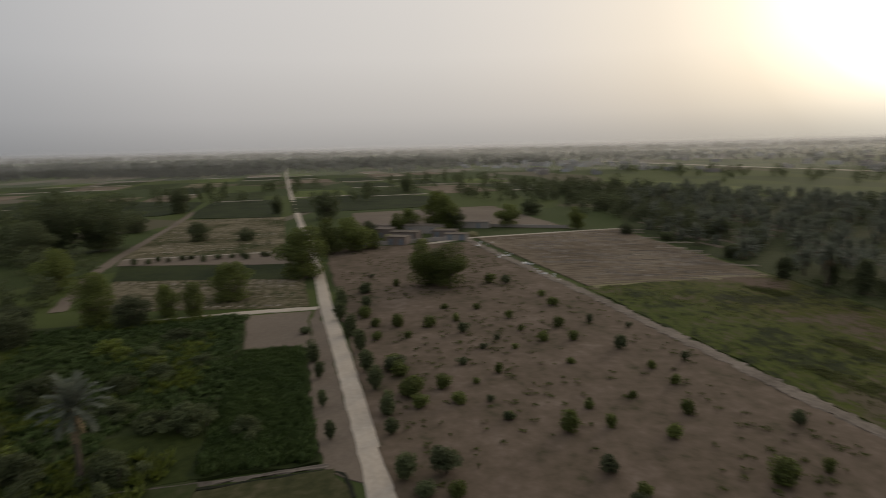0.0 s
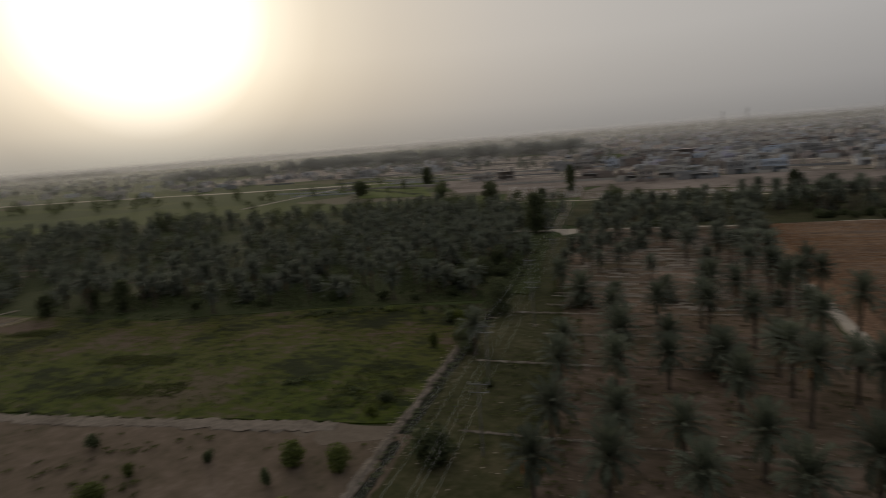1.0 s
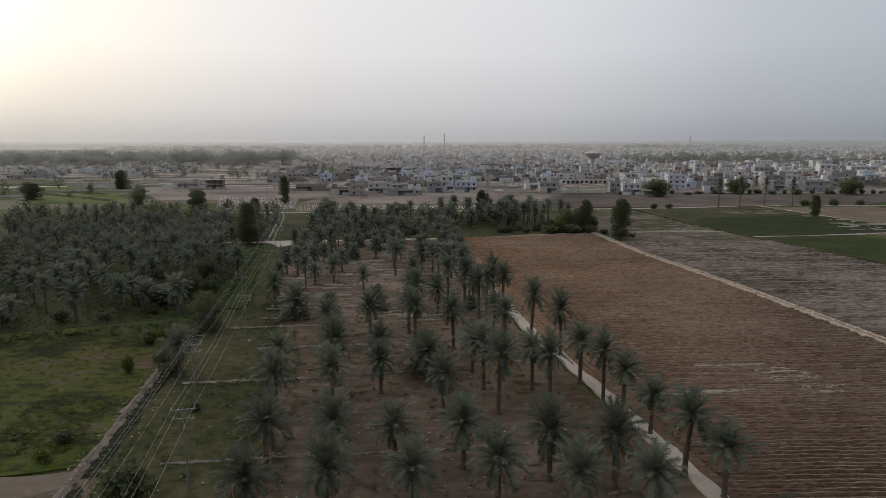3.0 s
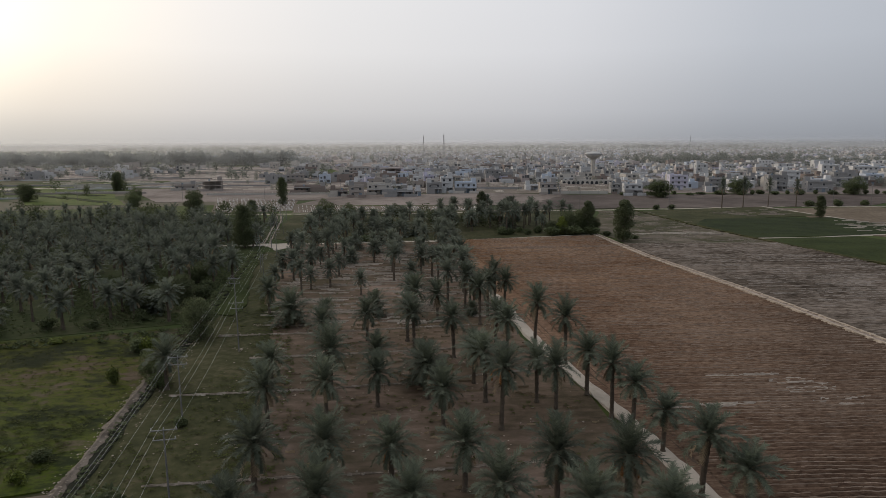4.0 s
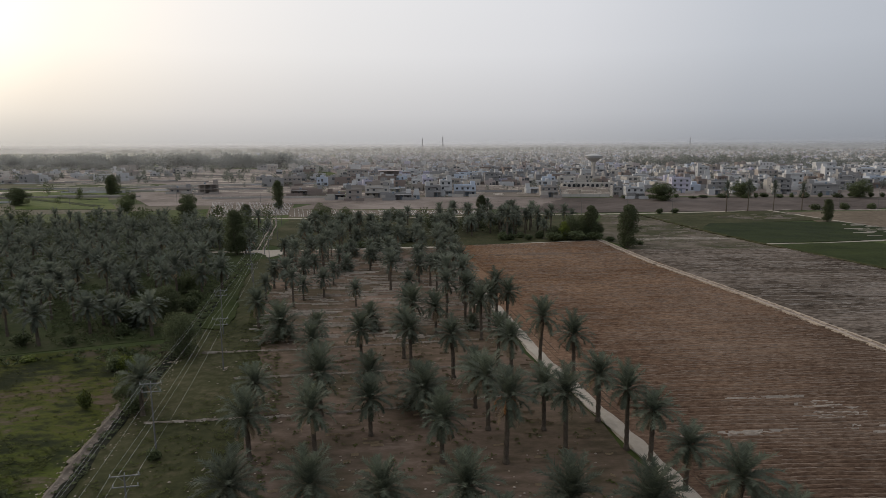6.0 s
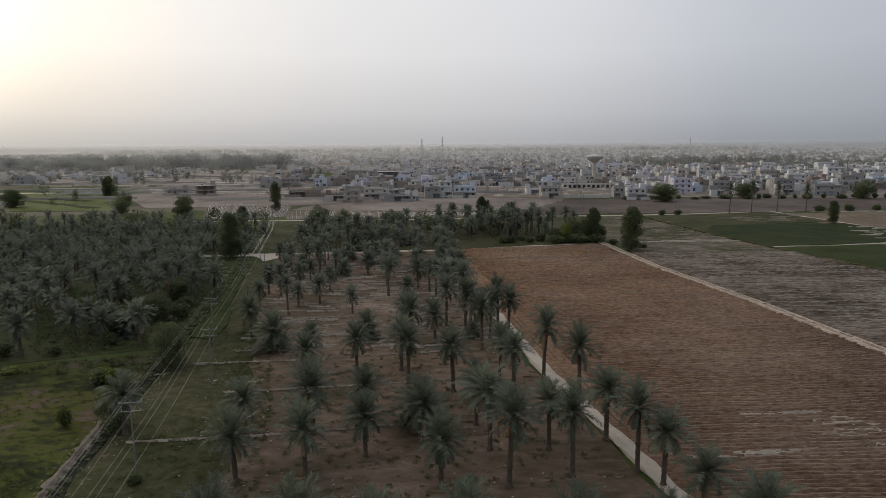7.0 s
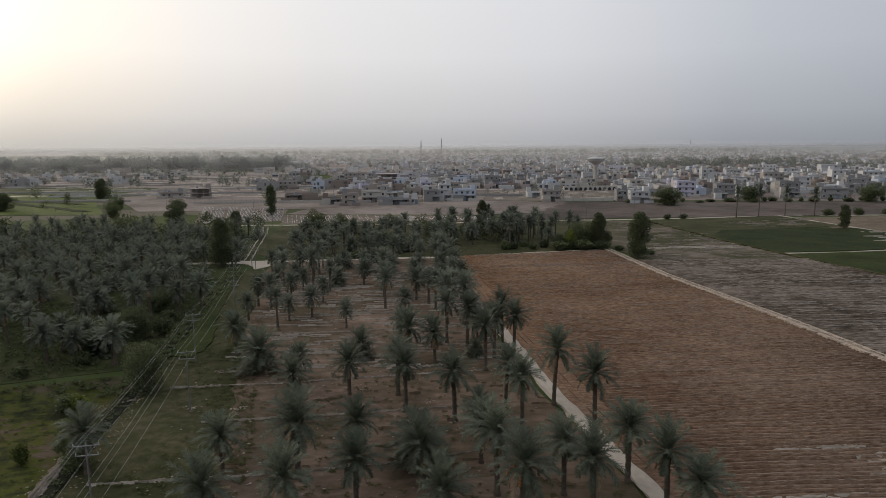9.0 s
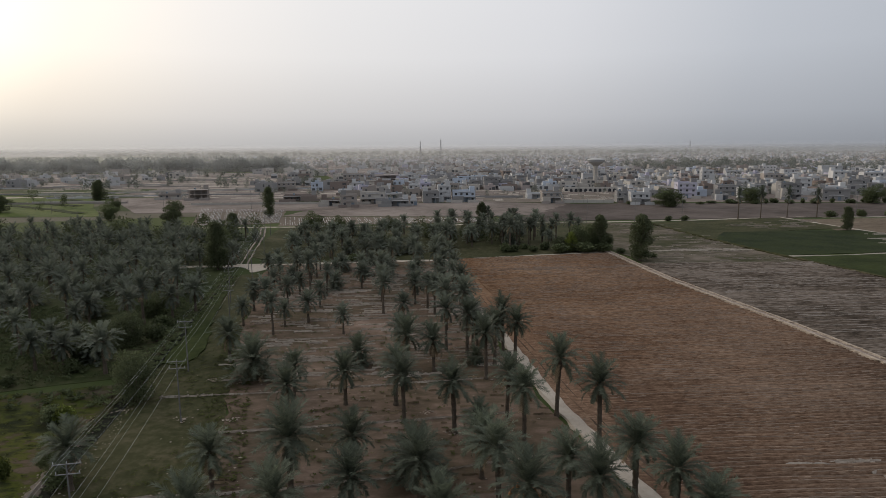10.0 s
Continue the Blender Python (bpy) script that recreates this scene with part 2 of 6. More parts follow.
M["thin_grass"] = surface("thin_dry_grass", [(0.41, (0.030, 0.033, 0.014)), (0.47, (0.050, 0.048, 0.024)), (0.53, (0.085, 0.071, 0.050)), (0.6, (0.17, 0.138, 0.112))], 0.035, 0.7, 0.95, 0.7, stretch=(0.25, 1.5, 1), share=0.45)
M["grove_floor"] = surface("grove_floor", [(0.40, (0.016, 0.023, 0.008)), (0.5, (0.031, 0.040, 0.014)), (0.62, (0.062, 0.058, 0.032))], 0.03, 0.5, 0.95, 0.6)
M["straw"] = surface("straw_verge", two((0.12, 0.11, 0.055), (0.19, 0.17, 0.10)), 0.06, 0.9, 0.95, 0.5)
# ditch mud, darkened further to paint the shade of a deep channel
M["wet_shaded_mud"] = surface("wet_shaded_ditch_mud", two((0.011, 0.013, 0.009), (0.026, 0.026, 0.017)), 0.2, 1.5, 0.95, 0.4)
M["plastic"] = surface("plastic_mulch", two((0.30, 0.30, 0.30), (0.48, 0.48, 0.48)), 0.2, 2, 0.4, 0.2)
M["concrete"] = surface("concrete", two((0.30, 0.29, 0.275), (0.45, 0.435, 0.415)), 0.3, 3, 0.85, 0.2)
M["steel"] = surface("galvanised_steel", two((0.17, 0.174, 0.178), (0.26, 0.264, 0.268)), 0.5, 4, 0.6, 0.1, metal=0.5)
M["wire"] = surface("aluminium_wire", two((0.5, 0.5, 0.5), (0.62, 0.62, 0.62)), 0.5, 4, 0.45, 0, metal=0.3)
M["rubble"] = surface("field_stones", two((0.20, 0.162, 0.125), (0.36, 0.305, 0.25)), 0.5, 3, 0.9, 0.5, island=0.3)
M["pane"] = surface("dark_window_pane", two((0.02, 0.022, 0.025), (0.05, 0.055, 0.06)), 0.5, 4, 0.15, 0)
# far openings: paler than the near pane, haze painted into the colour
M["hazed_pane"] = surface("hazed_window_pane", two((0.06, 0.06, 0.062), (0.11, 0.11, 0.112)), 0.5, 4, 0.4, 0)
M["tin"] = surface("painted_metal_door", two((0.10, 0.13, 0.16), (0.2, 0.24, 0.28)), 0.5, 3, 0.5, 0.1)
HOUSE_COLOURS = {"white": (0.50, 0.495, 0.49), "cream": (0.43, 0.40, 0.36), "grey": (0.27, 0.262, 0.255), "brick": (0.225, 0.184, 0.162), "blue": (0.42, 0.46, 0.52), "lilac": (0.46, 0.44, 0.51), "mud": (0.33, 0.295, 0.265), "pink": (0.40, 0.35, 0.33)}
for key, c in HOUSE_COLOURS.items():
    M[key] = surface(key + "_plaster", two(tuple(0.78 * v for v in c), c, 0.3, 0.6), 0.12, 1.5, 0.9, 0.15, vary=0.1)


# ---- building helpers ----
def mesh_of(name, verts, faces, material):
    me = bpy.data.meshes.new(name)
    me.from_pydata([tuple(v) for v in verts], [], [tuple(f) for f in faces])
    me.materials.append(material)
    me.update()
    return me


def part(name, bm, material, parent=None, label=""):
    """Links a bmesh, or a ready mesh, as one mesh object under a thing or a part."""
    if isinstance(bm, bmesh.types.BMesh):
        me = bpy.data.meshes.new(name)
        bm.to_mesh(me)
        bm.free()
        me.materials.append(material)
    else:
        me = bm
    ob = new(name, me)
    ob.parent = parent
    return tagged(ob, label)


def thing(name, m, label, category, group="", kind=""):
    e = new(name)
    e.empty_display_size = 0.3
    e.matrix_world = m
    return tagged(e, label, category, group, kind)


def box(bm, x, y, z, sx, sy, sz, turn=0.0):
    """A box with its foot's middle at x, y, z."""
    r = bmesh.ops.create_cube(bm, size=1, matrix=pose(x, y, z + sz / 2, 0, 0, turn) @ Matrix.Diagonal((sx, sy, sz, 1)))
    return r["verts"]


def tube(points, radii, sides=8):
    """Vertices and faces of a tapered tube with closed ends."""
    V, F = [], []
    for k, (p, r) in enumerate(zip(points, radii)):
        p = Vector(p)
        d = Vector(points[min(k + 1, len(points) - 1)]) - Vector(points[max(k - 1, 0)])
        q = d.to_track_quat("Z", "Y")
        for s in range(sides):
            a = 2 * math.pi * s / sides
            V.append(p + q @ Vector((r * math.cos(a), r * math.sin(a), 0)))
    n = len(points)
    for k in range(n - 1):
        for s in range(sides):
            a, b = k * sides + s, k * sides + (s + 1) % sides
            F.append((a, b, b + sides, a + sides))
    F.append(tuple(range(sides))[::-1])
    F.append(tuple((n - 1) * sides + s for s in range(sides)))
    return V, F


def join(pieces):
    V, F = [], []
    for v, f in pieces:
        k = len(V)
        V.extend(v)
        F.extend(tuple(i + k for i in q) for q in f)
    return V, F


def structure(name, verts, faces, material, label, category):
    return tagged(new(name, mesh_of(name, verts, faces, material)), label, category, kind="structure")


def sheet(name, pts, z, material, label, category="field", step=6.0, rough=0.05, jag=0.7):
    """A patch of ground: a polygon cut to a grid, slightly uneven, with a skirt down to the ground."""
    bm = bmesh.new()
    bm.faces.new([bm.verts.new((x, y, z)) for x, y in pts])
    xs, ys = [p[0] for p in pts], [p[1] for p in pts]
    for axis, lo, hi in ((0, min(xs), max(xs)), (1, min(ys), max(ys))):
        k = max(1, int((hi - lo) / max(step * 0.6, (hi - lo) / 44)))
        for i in range(1, k):
            co, no = [0, 0, 0], [0, 0, 0]
            co[axis], no[axis] = lo + (hi - lo) * i / k, 1
            bmesh.ops.bisect_plane(bm, geom=bm.verts[:] + bm.edges[:] + bm.faces[:], plane_co=co, plane_no=no)
    rim = [e for e in bm.edges if e.is_boundary]
    for e in rim:
        for v in e.verts:
            v.tag = True
    for v in bm.verts:
        if v.tag:
            q = v.co * 0.35
            v.co.x += jag * (noise.noise(q) + noise.noise(q * 0.3))
            v.co.y += jag * (noise.noise(q + Vector((7, 3, 1))) + noise.noise(q * 0.3 + Vector((2, 9, 1))))
        v.co.z += rough * (0.5 + 0.5 * noise.noise(v.co * 0.15))
    ext = bmesh.ops.extrude_edge_only(bm, edges=rim)
    for v in ext["geom"]:
        if isinstance(v, bmesh.types.BMVert):
            v.co.z = -0.1
    bmesh.ops.recalc_face_normals(bm, faces=bm.faces[:])
    me = bpy.data.meshes.new(name)
    bm.to_mesh(me)
    bm.free()
    me.materials.append(material)
    return tagged(new(name, me), label, category, kind="structure")


def furrows(name, a, b, c, d, z, material, label, pitch=1.3, height=0.16, seed=1, waver=0.25, columns=40, crest=None):
    """A ploughed field between the corners a, b, c, d: ridges run from the side a-d to the side b-c."""
    rng = np.random.default_rng(seed)
    a, b, c, d = (np.array(p, float) for p in (a, b, c, d))
    length = (np.linalg.norm(d - a) + np.linalg.norm(c - b)) / 2
    ridges = int(length / pitch)
    shape = [(0.0, -0.35), (0.14, 0.35), (0.36, 1.0), (0.6, 0.9), (0.86, 0.3)]
    nv, nu = ridges * 5 + 1, columns
    u = np.linspace(0, 1, nu)[None, :, None]
    v = np.array([(k + p) / ridges for k in range(ridges) for p, _ in shape] + [1.0])
    prof = np.array([q for _ in range(ridges) for _, q in shape] + [0.0])
    wob = np.cumsum(rng.normal(0, 0.25, (nu,)))
    wob = (wob - wob.mean()) / max(1e-6, np.abs(wob).max()) * waver / length
    vv = (v[:, None] + wob[None, :])[..., None]
    xy = (1 - vv) * ((1 - u) * a + u * b) + vv * ((1 - u) * d + u * c)
    lump = rng.uniform(0.7, 1.2, (nv, nu))
    fade = rng.uniform(0.55, 1.1, (ridges + 1,))[np.minimum(np.arange(nv) // 5, ridges)][:, None]
    h = z + height * (0.35 + prof[:, None] * lump * fade)
    V = np.concatenate([xy, h[..., None]], axis=2).reshape(-1, 3)
    F = [(j * nu + i, j * nu + i + 1, (j + 1) * nu + i + 1, (j + 1) * nu + i) for j in range(nv - 1) for i in range(nu - 1)]
    ob = structure(name, V, F, material, label, "field")
    if crest:
        # dried clods left along the tops of the ridges, in broken runs
        mat, text, share, lift = crest
        W, Q = [], []
        for k in range(ridges):
            on = False
            for i in range(nu - 1):
                wet = noise.noise(Vector((i * 0.06, k * 0.05, seed))) * 0.6
                on = rng.random() < (0.93 if on else 0.07 * share / (1 - share)) + wet * 0.12
                if on:
                    a0, b0, w = (5 * k + 2) * nu + i, (5 * k + 3) * nu + i, rng.uniform(0.3, 0.6)
                    up = np.array((0, 0, 0.012 + lift * rng.random()))
                    e = len(W)
                    W += [V[a0], V[a0 + 1], V[a0 + 1] + (V[b0 + 1] - V[a0 + 1]) * w * 0.5 + up, V[a0] + (V[b0] - V[a0]) * w * 0.5 + up,
                          V[a0 + 1] + (V[b0 + 1] - V[a0 + 1]) * w, V[a0] + (V[b0] - V[a0]) * w]
                    Q += [(e, e + 1, e + 2, e + 3), (e + 3, e + 2, e + 4, e + 5)]
        tagged(new("field_crest", mesh_of("field_crest", W, Q, mat)), text, "soil crests", kind="stuff")
    return ob


def strip(name, pts, width, z, material, label, category="road", crown=0.05, ragged=0.25, seed=3, kind="structure", step=2.0, edge=0.0):
    """A way along a line of points: five vertices across, with ragged edges."""
    rng = np.random.default_rng(seed)
    P = [np.array(p, float) for p in pts]
    line = []
    for p, q in zip(P, P[1:]):
        k = max(1, int(np.linalg.norm(q - p) / step))
        line += [p + (q - p) * i / k for i in range(k)]
    line.append(P[-1])
    line = np.array(line)
    for _ in range(3):
        line[1:-1] = (line[:-2] + 2 * line[1:-1] + line[2:]) / 4
    V, F = [], []
    for i, p in enumerate(line):
        t = line[min(i + 1, len(line) - 1)] - line[max(i - 1, 0)]
        t /= np.linalg.norm(t)
        n = np.array([-t[1], t[0]])
        for s, up in ((-1.12, -0.1), (-1, 0.2), (-0.45, 0.35), (0, 1.0), (0.45, 0.4), (1, 0.2), (1.12, -0.1)):
            q = p + n * s * (width / 2 + rng.uniform(-ragged, ragged) * (abs(s) > 0.9))
            hh = -0.05 if up < 0 else z + crown * up * rng.uniform(0.6, 1.2) + (edge if abs(s) == 1 else 0)
            V.append((q[0], q[1], hh))
    for i in range(len(line) - 1):
        for k in range(6):
            a = i * 7 + k
            F.append((a, a + 7, a + 8, a + 1))
    return structure(name, V, F, material, label, category)


def leaf_cloud(lobes, count, size, rng, shell=0.55):
    """Small folded leaf clumps on and inside ellipsoid lobes (x, y, z, rx, ry, rz)."""
    lobes = np.array(lobes, float)
    wgt = lobes[:, 3] * lobes[:, 4] + lobes[:, 4] * lobes[:, 5]
    pick = rng.choice(len(lobes), count, p=wgt / wgt.sum())
    d = rng.normal(size=(count, 3))
    d /= np.linalg.norm(d, axis=1)[:, None]
    r = shell + (1.08 - shell) * rng.random(count) ** 0.6
    c = lobes[pick, :3] + d * r[:, None] * lobes[pick, 3:]
    a = rng.normal(size=(count, 3))
    a /= np.linalg.norm(a, axis=1)[:, None]
    n = d * 0.6 + rng.normal(size=(count, 3)) * 0.5
    b = np.cross(n, a)
    b /= np.maximum(np.linalg.norm(b, axis=1), 1e-6)[:, None]
    s = size * rng.uniform(0.6, 1.35, count)[:, None]
    V = np.stack([c - a * s, c + b * s * 0.55, c + a * s, c - b * s * 0.55], axis=1).reshape(-1, 3)
    F = np.arange(count * 4).reshape(-1, 4)
    return V.tolist(), F.tolist()


# ---- ground ----
def ground_material():
    """Far farmland: a patchwork of plots under the same noise as the near earth."""
    m = surface("farmland", [(0.3, (0.042, 0.05, 0.02)), (0.5, (0.075, 0.074, 0.038)), (0.72, (0.125, 0.108, 0.075))], 0.01, 0.3, 0.95, 0.4)
    nt = m.node_tree
    N, L = nt.nodes, nt.links
    b = N["Principled BSDF"]
    base = b.inputs["Base Color"].links[0].from_socket
    tc = N.new("ShaderNodeTexCoord")
    mp = N.new("ShaderNodeMapping")
    mp.inputs["Scale"].default_value = (0.008, 0.018, 0)
    mp.inputs["Rotation"].default_value = (0, 0, 0.25)
    vo = N.new("ShaderNodeTexVoronoi")
    vo.distance = "CHEBYCHEV"
    vo.inputs["Scale"].default_value = 1.0
    L.new(tc.outputs["Object"], mp.inputs["Vector"])
    L.new(mp.outputs[0], vo.inputs["Vector"])
    sep = N.new("ShaderNodeSeparateColor")
    L.new(vo.outputs["Color"], sep.inputs["Color"])
    r = ramp_of(nt, [(0.0, (0.026, 0.042, 0.010)), (0.35, (0.044, 0.062, 0.013)), (0.62, (0.075, 0.066, 0.042)), (0.7, (0.03, 0.048, 0.011)), (0.92, (0.11, 0.095, 0.072))])
    r.color_ramp.interpolation = "CONSTANT"
    L.new(sep.outputs[0], r.inputs["Fac"])
    mx = N.new("ShaderNodeMix")
    mx.data_type = "RGBA"
    mx.inputs["Factor"].default_value = 0.75
    L.new(base, mx.inputs["A"])
    L.new(r.outputs["Color"], mx.inputs["B"])
    L.new(mx.outputs["Result"], b.inputs["Base Color"])
    return m


def build_ground():
    V, F, rings, n = [(0, 0, 0)], [], [20, 60, 120, 240, 480, 900, 1600, 2600, 3800, 4900], 72
    for r in rings:
        V += [(r * math.cos(2 * math.pi * k / n), r * math.sin(2 * math.pi * k / n), 0) for k in range(n)]
    F += [(0, 1 + k, 1 + (k + 1) % n) for k in range(n)]
    for j in range(len(rings) - 1):
        for k in range(n):
            a, b = 1 + j * n + k, 1 + j * n + (k + 1) % n
            F.append((a, a + n, b + n, b))
    structure("ground", V, F, ground_material(), "flat dry farmland reaching to the hazy horizon", "ground")


build_ground()

# the shrub orchard west of the ditch, its green neighbour and the ploughed plot behind
sheet("field_shrubs", [(-205, -36), (-24, 3), (-34, 55), (-66, 48), (-137, 32.5), (-212, 13)], 0.03, M["shrub_floor"], "bare brown field planted with rows of young shrubs", step=4, rough=0.22)
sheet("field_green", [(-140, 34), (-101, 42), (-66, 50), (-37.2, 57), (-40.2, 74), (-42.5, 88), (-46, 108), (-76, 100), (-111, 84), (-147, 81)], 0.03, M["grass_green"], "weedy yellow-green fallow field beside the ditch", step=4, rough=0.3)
furrows("field_ploughed_west", (-141, 35), (-146, 80), (-236, 70), (-221, 15), 0.02, M["earth_plough"], "brown ploughed field with long furrows", 2.4, 0.2, 5)
strip("verge_straw", [(-141, 36), (-144, 58), (-146, 80)], 5, 0.12, M["straw"], "straw-coloured dry grass verge along a ploughed field", "verge", seed=8)
strip("bund_west", [(-217, 12), (-177, 21.5), (-137, 32.5), (-101, 40.5), (-66, 48.7), (-44, 54.0)], 2.4, 0.2, M["earth_bund"], "pale earth bund between two fields", "bund", 0.06, 0.6, 9, step=0.8)
# palm forest floor and the grass strip under the power lines
sheet("grove_floor", [(-45, 112), (-76, 101), (-111, 85), (-147, 82), (-236, 72), (-430, 130), (-440, 190), (-221, 255), (-150, 290), (-68, 262), (-58, 202), (-52, 160)], 0.015, M["grove_floor"], "dark weedy floor of a dense palm grove", "ground", step=10, rough=0.1)
sheet("grass_strip", [(-20, -20), (-8, -20), (-18.5, 50), (-25, 86), (-38, 138), (-48, 186), (-52.5, 186), (-43.2, 120), (-40.2, 90), (-37.4, 74), (-34.0, 54), (-29.6, 33)], 0.02, M["grass_dull"], "dull green grass strip under the power lines", "ground", step=3, rough=0.2, jag=1.3)
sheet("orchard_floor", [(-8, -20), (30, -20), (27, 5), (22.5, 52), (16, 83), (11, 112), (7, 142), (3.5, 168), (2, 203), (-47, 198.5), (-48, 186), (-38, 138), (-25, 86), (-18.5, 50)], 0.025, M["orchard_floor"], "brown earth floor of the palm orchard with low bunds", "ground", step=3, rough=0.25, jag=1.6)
sheet("orchard_floor_back", [(-47, 201), (2, 206), (52, 217), (54, 235), (74, 295), (20, 297), (-68, 285), (-60, 215)], 0.02, M["grass_dull"], "grassy floor of the back palm grove", "ground", step=6, rough=0.15)
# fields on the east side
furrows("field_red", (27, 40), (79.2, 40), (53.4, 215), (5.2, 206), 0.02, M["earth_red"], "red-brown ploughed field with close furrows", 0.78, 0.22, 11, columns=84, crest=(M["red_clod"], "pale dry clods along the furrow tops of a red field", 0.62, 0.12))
furrows("field_grey", (78.8, 40), (137, 42), (106, 196), (56, 196), 0.02, M["earth_grey"], "grey salty ploughed field with pale furrows", 1.05, 0.29, 12, columns=60, crest=(M["grey_clod"], "pale salty clods along the furrow tops of a grey field", 0.5, 0.1))
sheet("field_sparse", [(58.5, 196), (106, 196), (99, 235), (55.5, 229)], 0.03, M["thin_grass"], "thinly grown grey-green field", step=5, rough=0.15)
sheet("field_grey_far", [(55, 228), (99, 233), (93, 292), (75, 293)], 0.04, M["thin_grass"], "grey fallow field with thin dry grass", step=5, rough=0.15)
sheet("field_green_east", [(98, 240), (111, 259), (139, 262), (166, 262), (171, 236), (176, 217), (141, 211), (104, 207)], 0.035, M["crop_dark"], "dark green irrigated crop field", step=5, rough=0.3)
sheet("field_green_near", [(105, 204), (140, 208), (175, 150), (117, 150)], 0.035, M["crop_mid"], "green crop field with even growth", step=5, rough=0.3)
sheet("field_green_edge", [(93, 291), (160, 307), (166, 268), (139, 263), (98, 241)], 0.03, M["grass_dull"], "grass-green field beside a farm track", step=5, rough=0.2)
sheet("field_bare_east", [(165, 300), (215, 303), (240, 200), (178, 150), (147, 212)], 0.03, M["earth_plough"], "bare brown field beyond a farm track", step=8, rough=0.15)
sheet("field_bare_front", [(-78, 332), (24, 322), (50, 330), (62, 350), (80, 390), (30, 404), (-62, 398)], 0.025, M["lot_earth"], "dusty grey-brown plot before the first houses", step=6, rough=0.2)
sheet("field_bare_town", [(30, 301), (215, 309), (300, 372), (180, 385), (78, 388), (55, 345)], 0.03, M["fallow_grey"], "bare grey-brown plot at the edge of the town", step=8, rough=0.2)
# ways
PATH_LINE = [(79.2, 38), (69.8, 93), (64.2, 136), (57.4, 173), (53.4, 216)]
TRACK = [(25.5, 38), (23.6, 50), (22.7, 55), (20.2, 70), (17.4, 83), (13.6, 103), (11.4, 121), (8, 143), (5.3, 169), (3.5, 202)]
sheet("track_verge", [(24, 40), (28, 40), (18.5, 105), (7.5, 205), (3, 205), (7, 150), (13, 108), (19, 78)], 0.03, M["earth_red"], "rutted brown verge between the track and a ploughed field", "verge", step=2, rough=0.3)
for k, off in enumerate((2.3, 3.3)):
    strip("track_rut", [(x + off, y) for x, y in TRACK[2:]], 0.45, 0.1, M["earth_rut"], "dark wheel rut between the track and the ploughed field", "rut", 0.12, 0.2, 124 + k, step=1.2)
sheet("ditch_verge", [(-27, 28), (-33, 28), (-38.8, 50), (-40.5, 56), (-43.5, 73), (-45, 88), (-48, 118), (-57, 184), (-50, 186), (-41.5, 118), (-38.5, 88), (-36.5, 73), (-33.5, 56)], 0.005, M["grass_dull"], "grassy ground along the ditch", "verge", step=4, rough=0.02)
strip("track_far", TRACK[-4:], 1.1, 0.28, M["earth_path"], "narrow worn end of the track under palms", "track", 0.04, 0.3, 221)
strip("track_palms", TRACK[:-2], 1.75, 0.3, M["earth_pale"], "pale beaten earth track along a row of palms", "track", 0.04, 0.25, 21)
strip("path_fields", PATH_LINE, 1.6, 0.3, M["earth_path"], "brown earth path between two ploughed fields", "path", 0.1, 0.3, 22, step=0.9)
for k, off in enumerate((-0.85, 0.75)):
    strip("path_edge", [(x + off, y) for x, y in PATH_LINE], 0.4, 0.5, M["rubble"], "pale crumbling edge of a field path", "path", 0.12, 0.22, 122 + k, step=0.8)
strip("road_cross", [(-74, 197.5), (-57, 198.2), (-46, 199.5), (-16, 204), (3, 204.5), (54, 217)], 2.6, 0.08, M["earth_pale"], "pale dirt road crossing the palm groves", "road", 0.04, 0.3, 23)
sheet("road_pad", [(-60, 201), (-47, 201.5), (-46, 197), (-51, 188), (-55, 195)], 0.11, M["earth_pale"], "pale bare junction of dirt roads", "road", step=3, rough=0.03)
for k, off in enumerate((-0.9, 0.9)):
    strip("road_north_rut", [(-57 + off, 200), (-62.6 + off, 229), (-69.4 + off, 265), (-76 + off, 290)], 0.45, 0.09, M["earth_path"], "worn wheel rut of a grassy farm road", "road", 0.02, 0.2, 24 + k)
strip("road_far", [(-110, 288), (0, 287), (27, 297.5), (74, 296.5), (120, 301), (161, 310), (260, 304)], 2.2, 0.1, M["earth_pale"], "pale dirt road past the edge of the fields", "road", 0.04, 0.3, 26)
strip("road_far_branch", [(161, 310), (166, 270), (170, 240), (190, 190)], 2.2, 0.1, M["earth_pale"], "pale dirt road between two fields", "road", 0.04, 0.3, 27)
strip("field_divide", [(92, 292), (98, 238), (104, 205), (117, 150), (138, 44)], 1.0, 0.4, M["grass_dull"], "grassy bund between two fields", "bund", 0.25, 0.35, 28)
strip("field_divide_east", [(104, 206), (122, 206), (141, 210), (175, 216)], 1.2, 0.1, M["earth_pale"], "pale bund between two green fields", "bund", 0.2, 0.3, 29)
strip("dirt_road", [(-12, 6), (-30, 2), (-45, -2), (-58.2, -5.3), (-73.8, -9), (-100.4, -15.4), (-128, -22.4), (-168, -31.5), (-232, -47), (-272, -58), (-443, -101), (-846, -200), (-1400, -330)], 2.5, 0.12, M["earth_pale"], "pale straight dirt road through the farmland", "road", 0.05, 0.12, 30)
strip("dirt_lane", [(-128, -24), (-125.6, -38), (-121.7, -52), (-118, -65), (-112, -86)], 2.4, 0.08, M["earth_pale"], "narrow pale farm lane", "road", 0.04, 0.25, 31)
strip("dirt_track_west", [(-130, -79), (-168, -93), (-206, -102.5), (-274, -116.5), (-352, -135)], 3.0, 0.08, M["earth"], "brown farm track between plots", "track", 0.04, 0.3, 32)
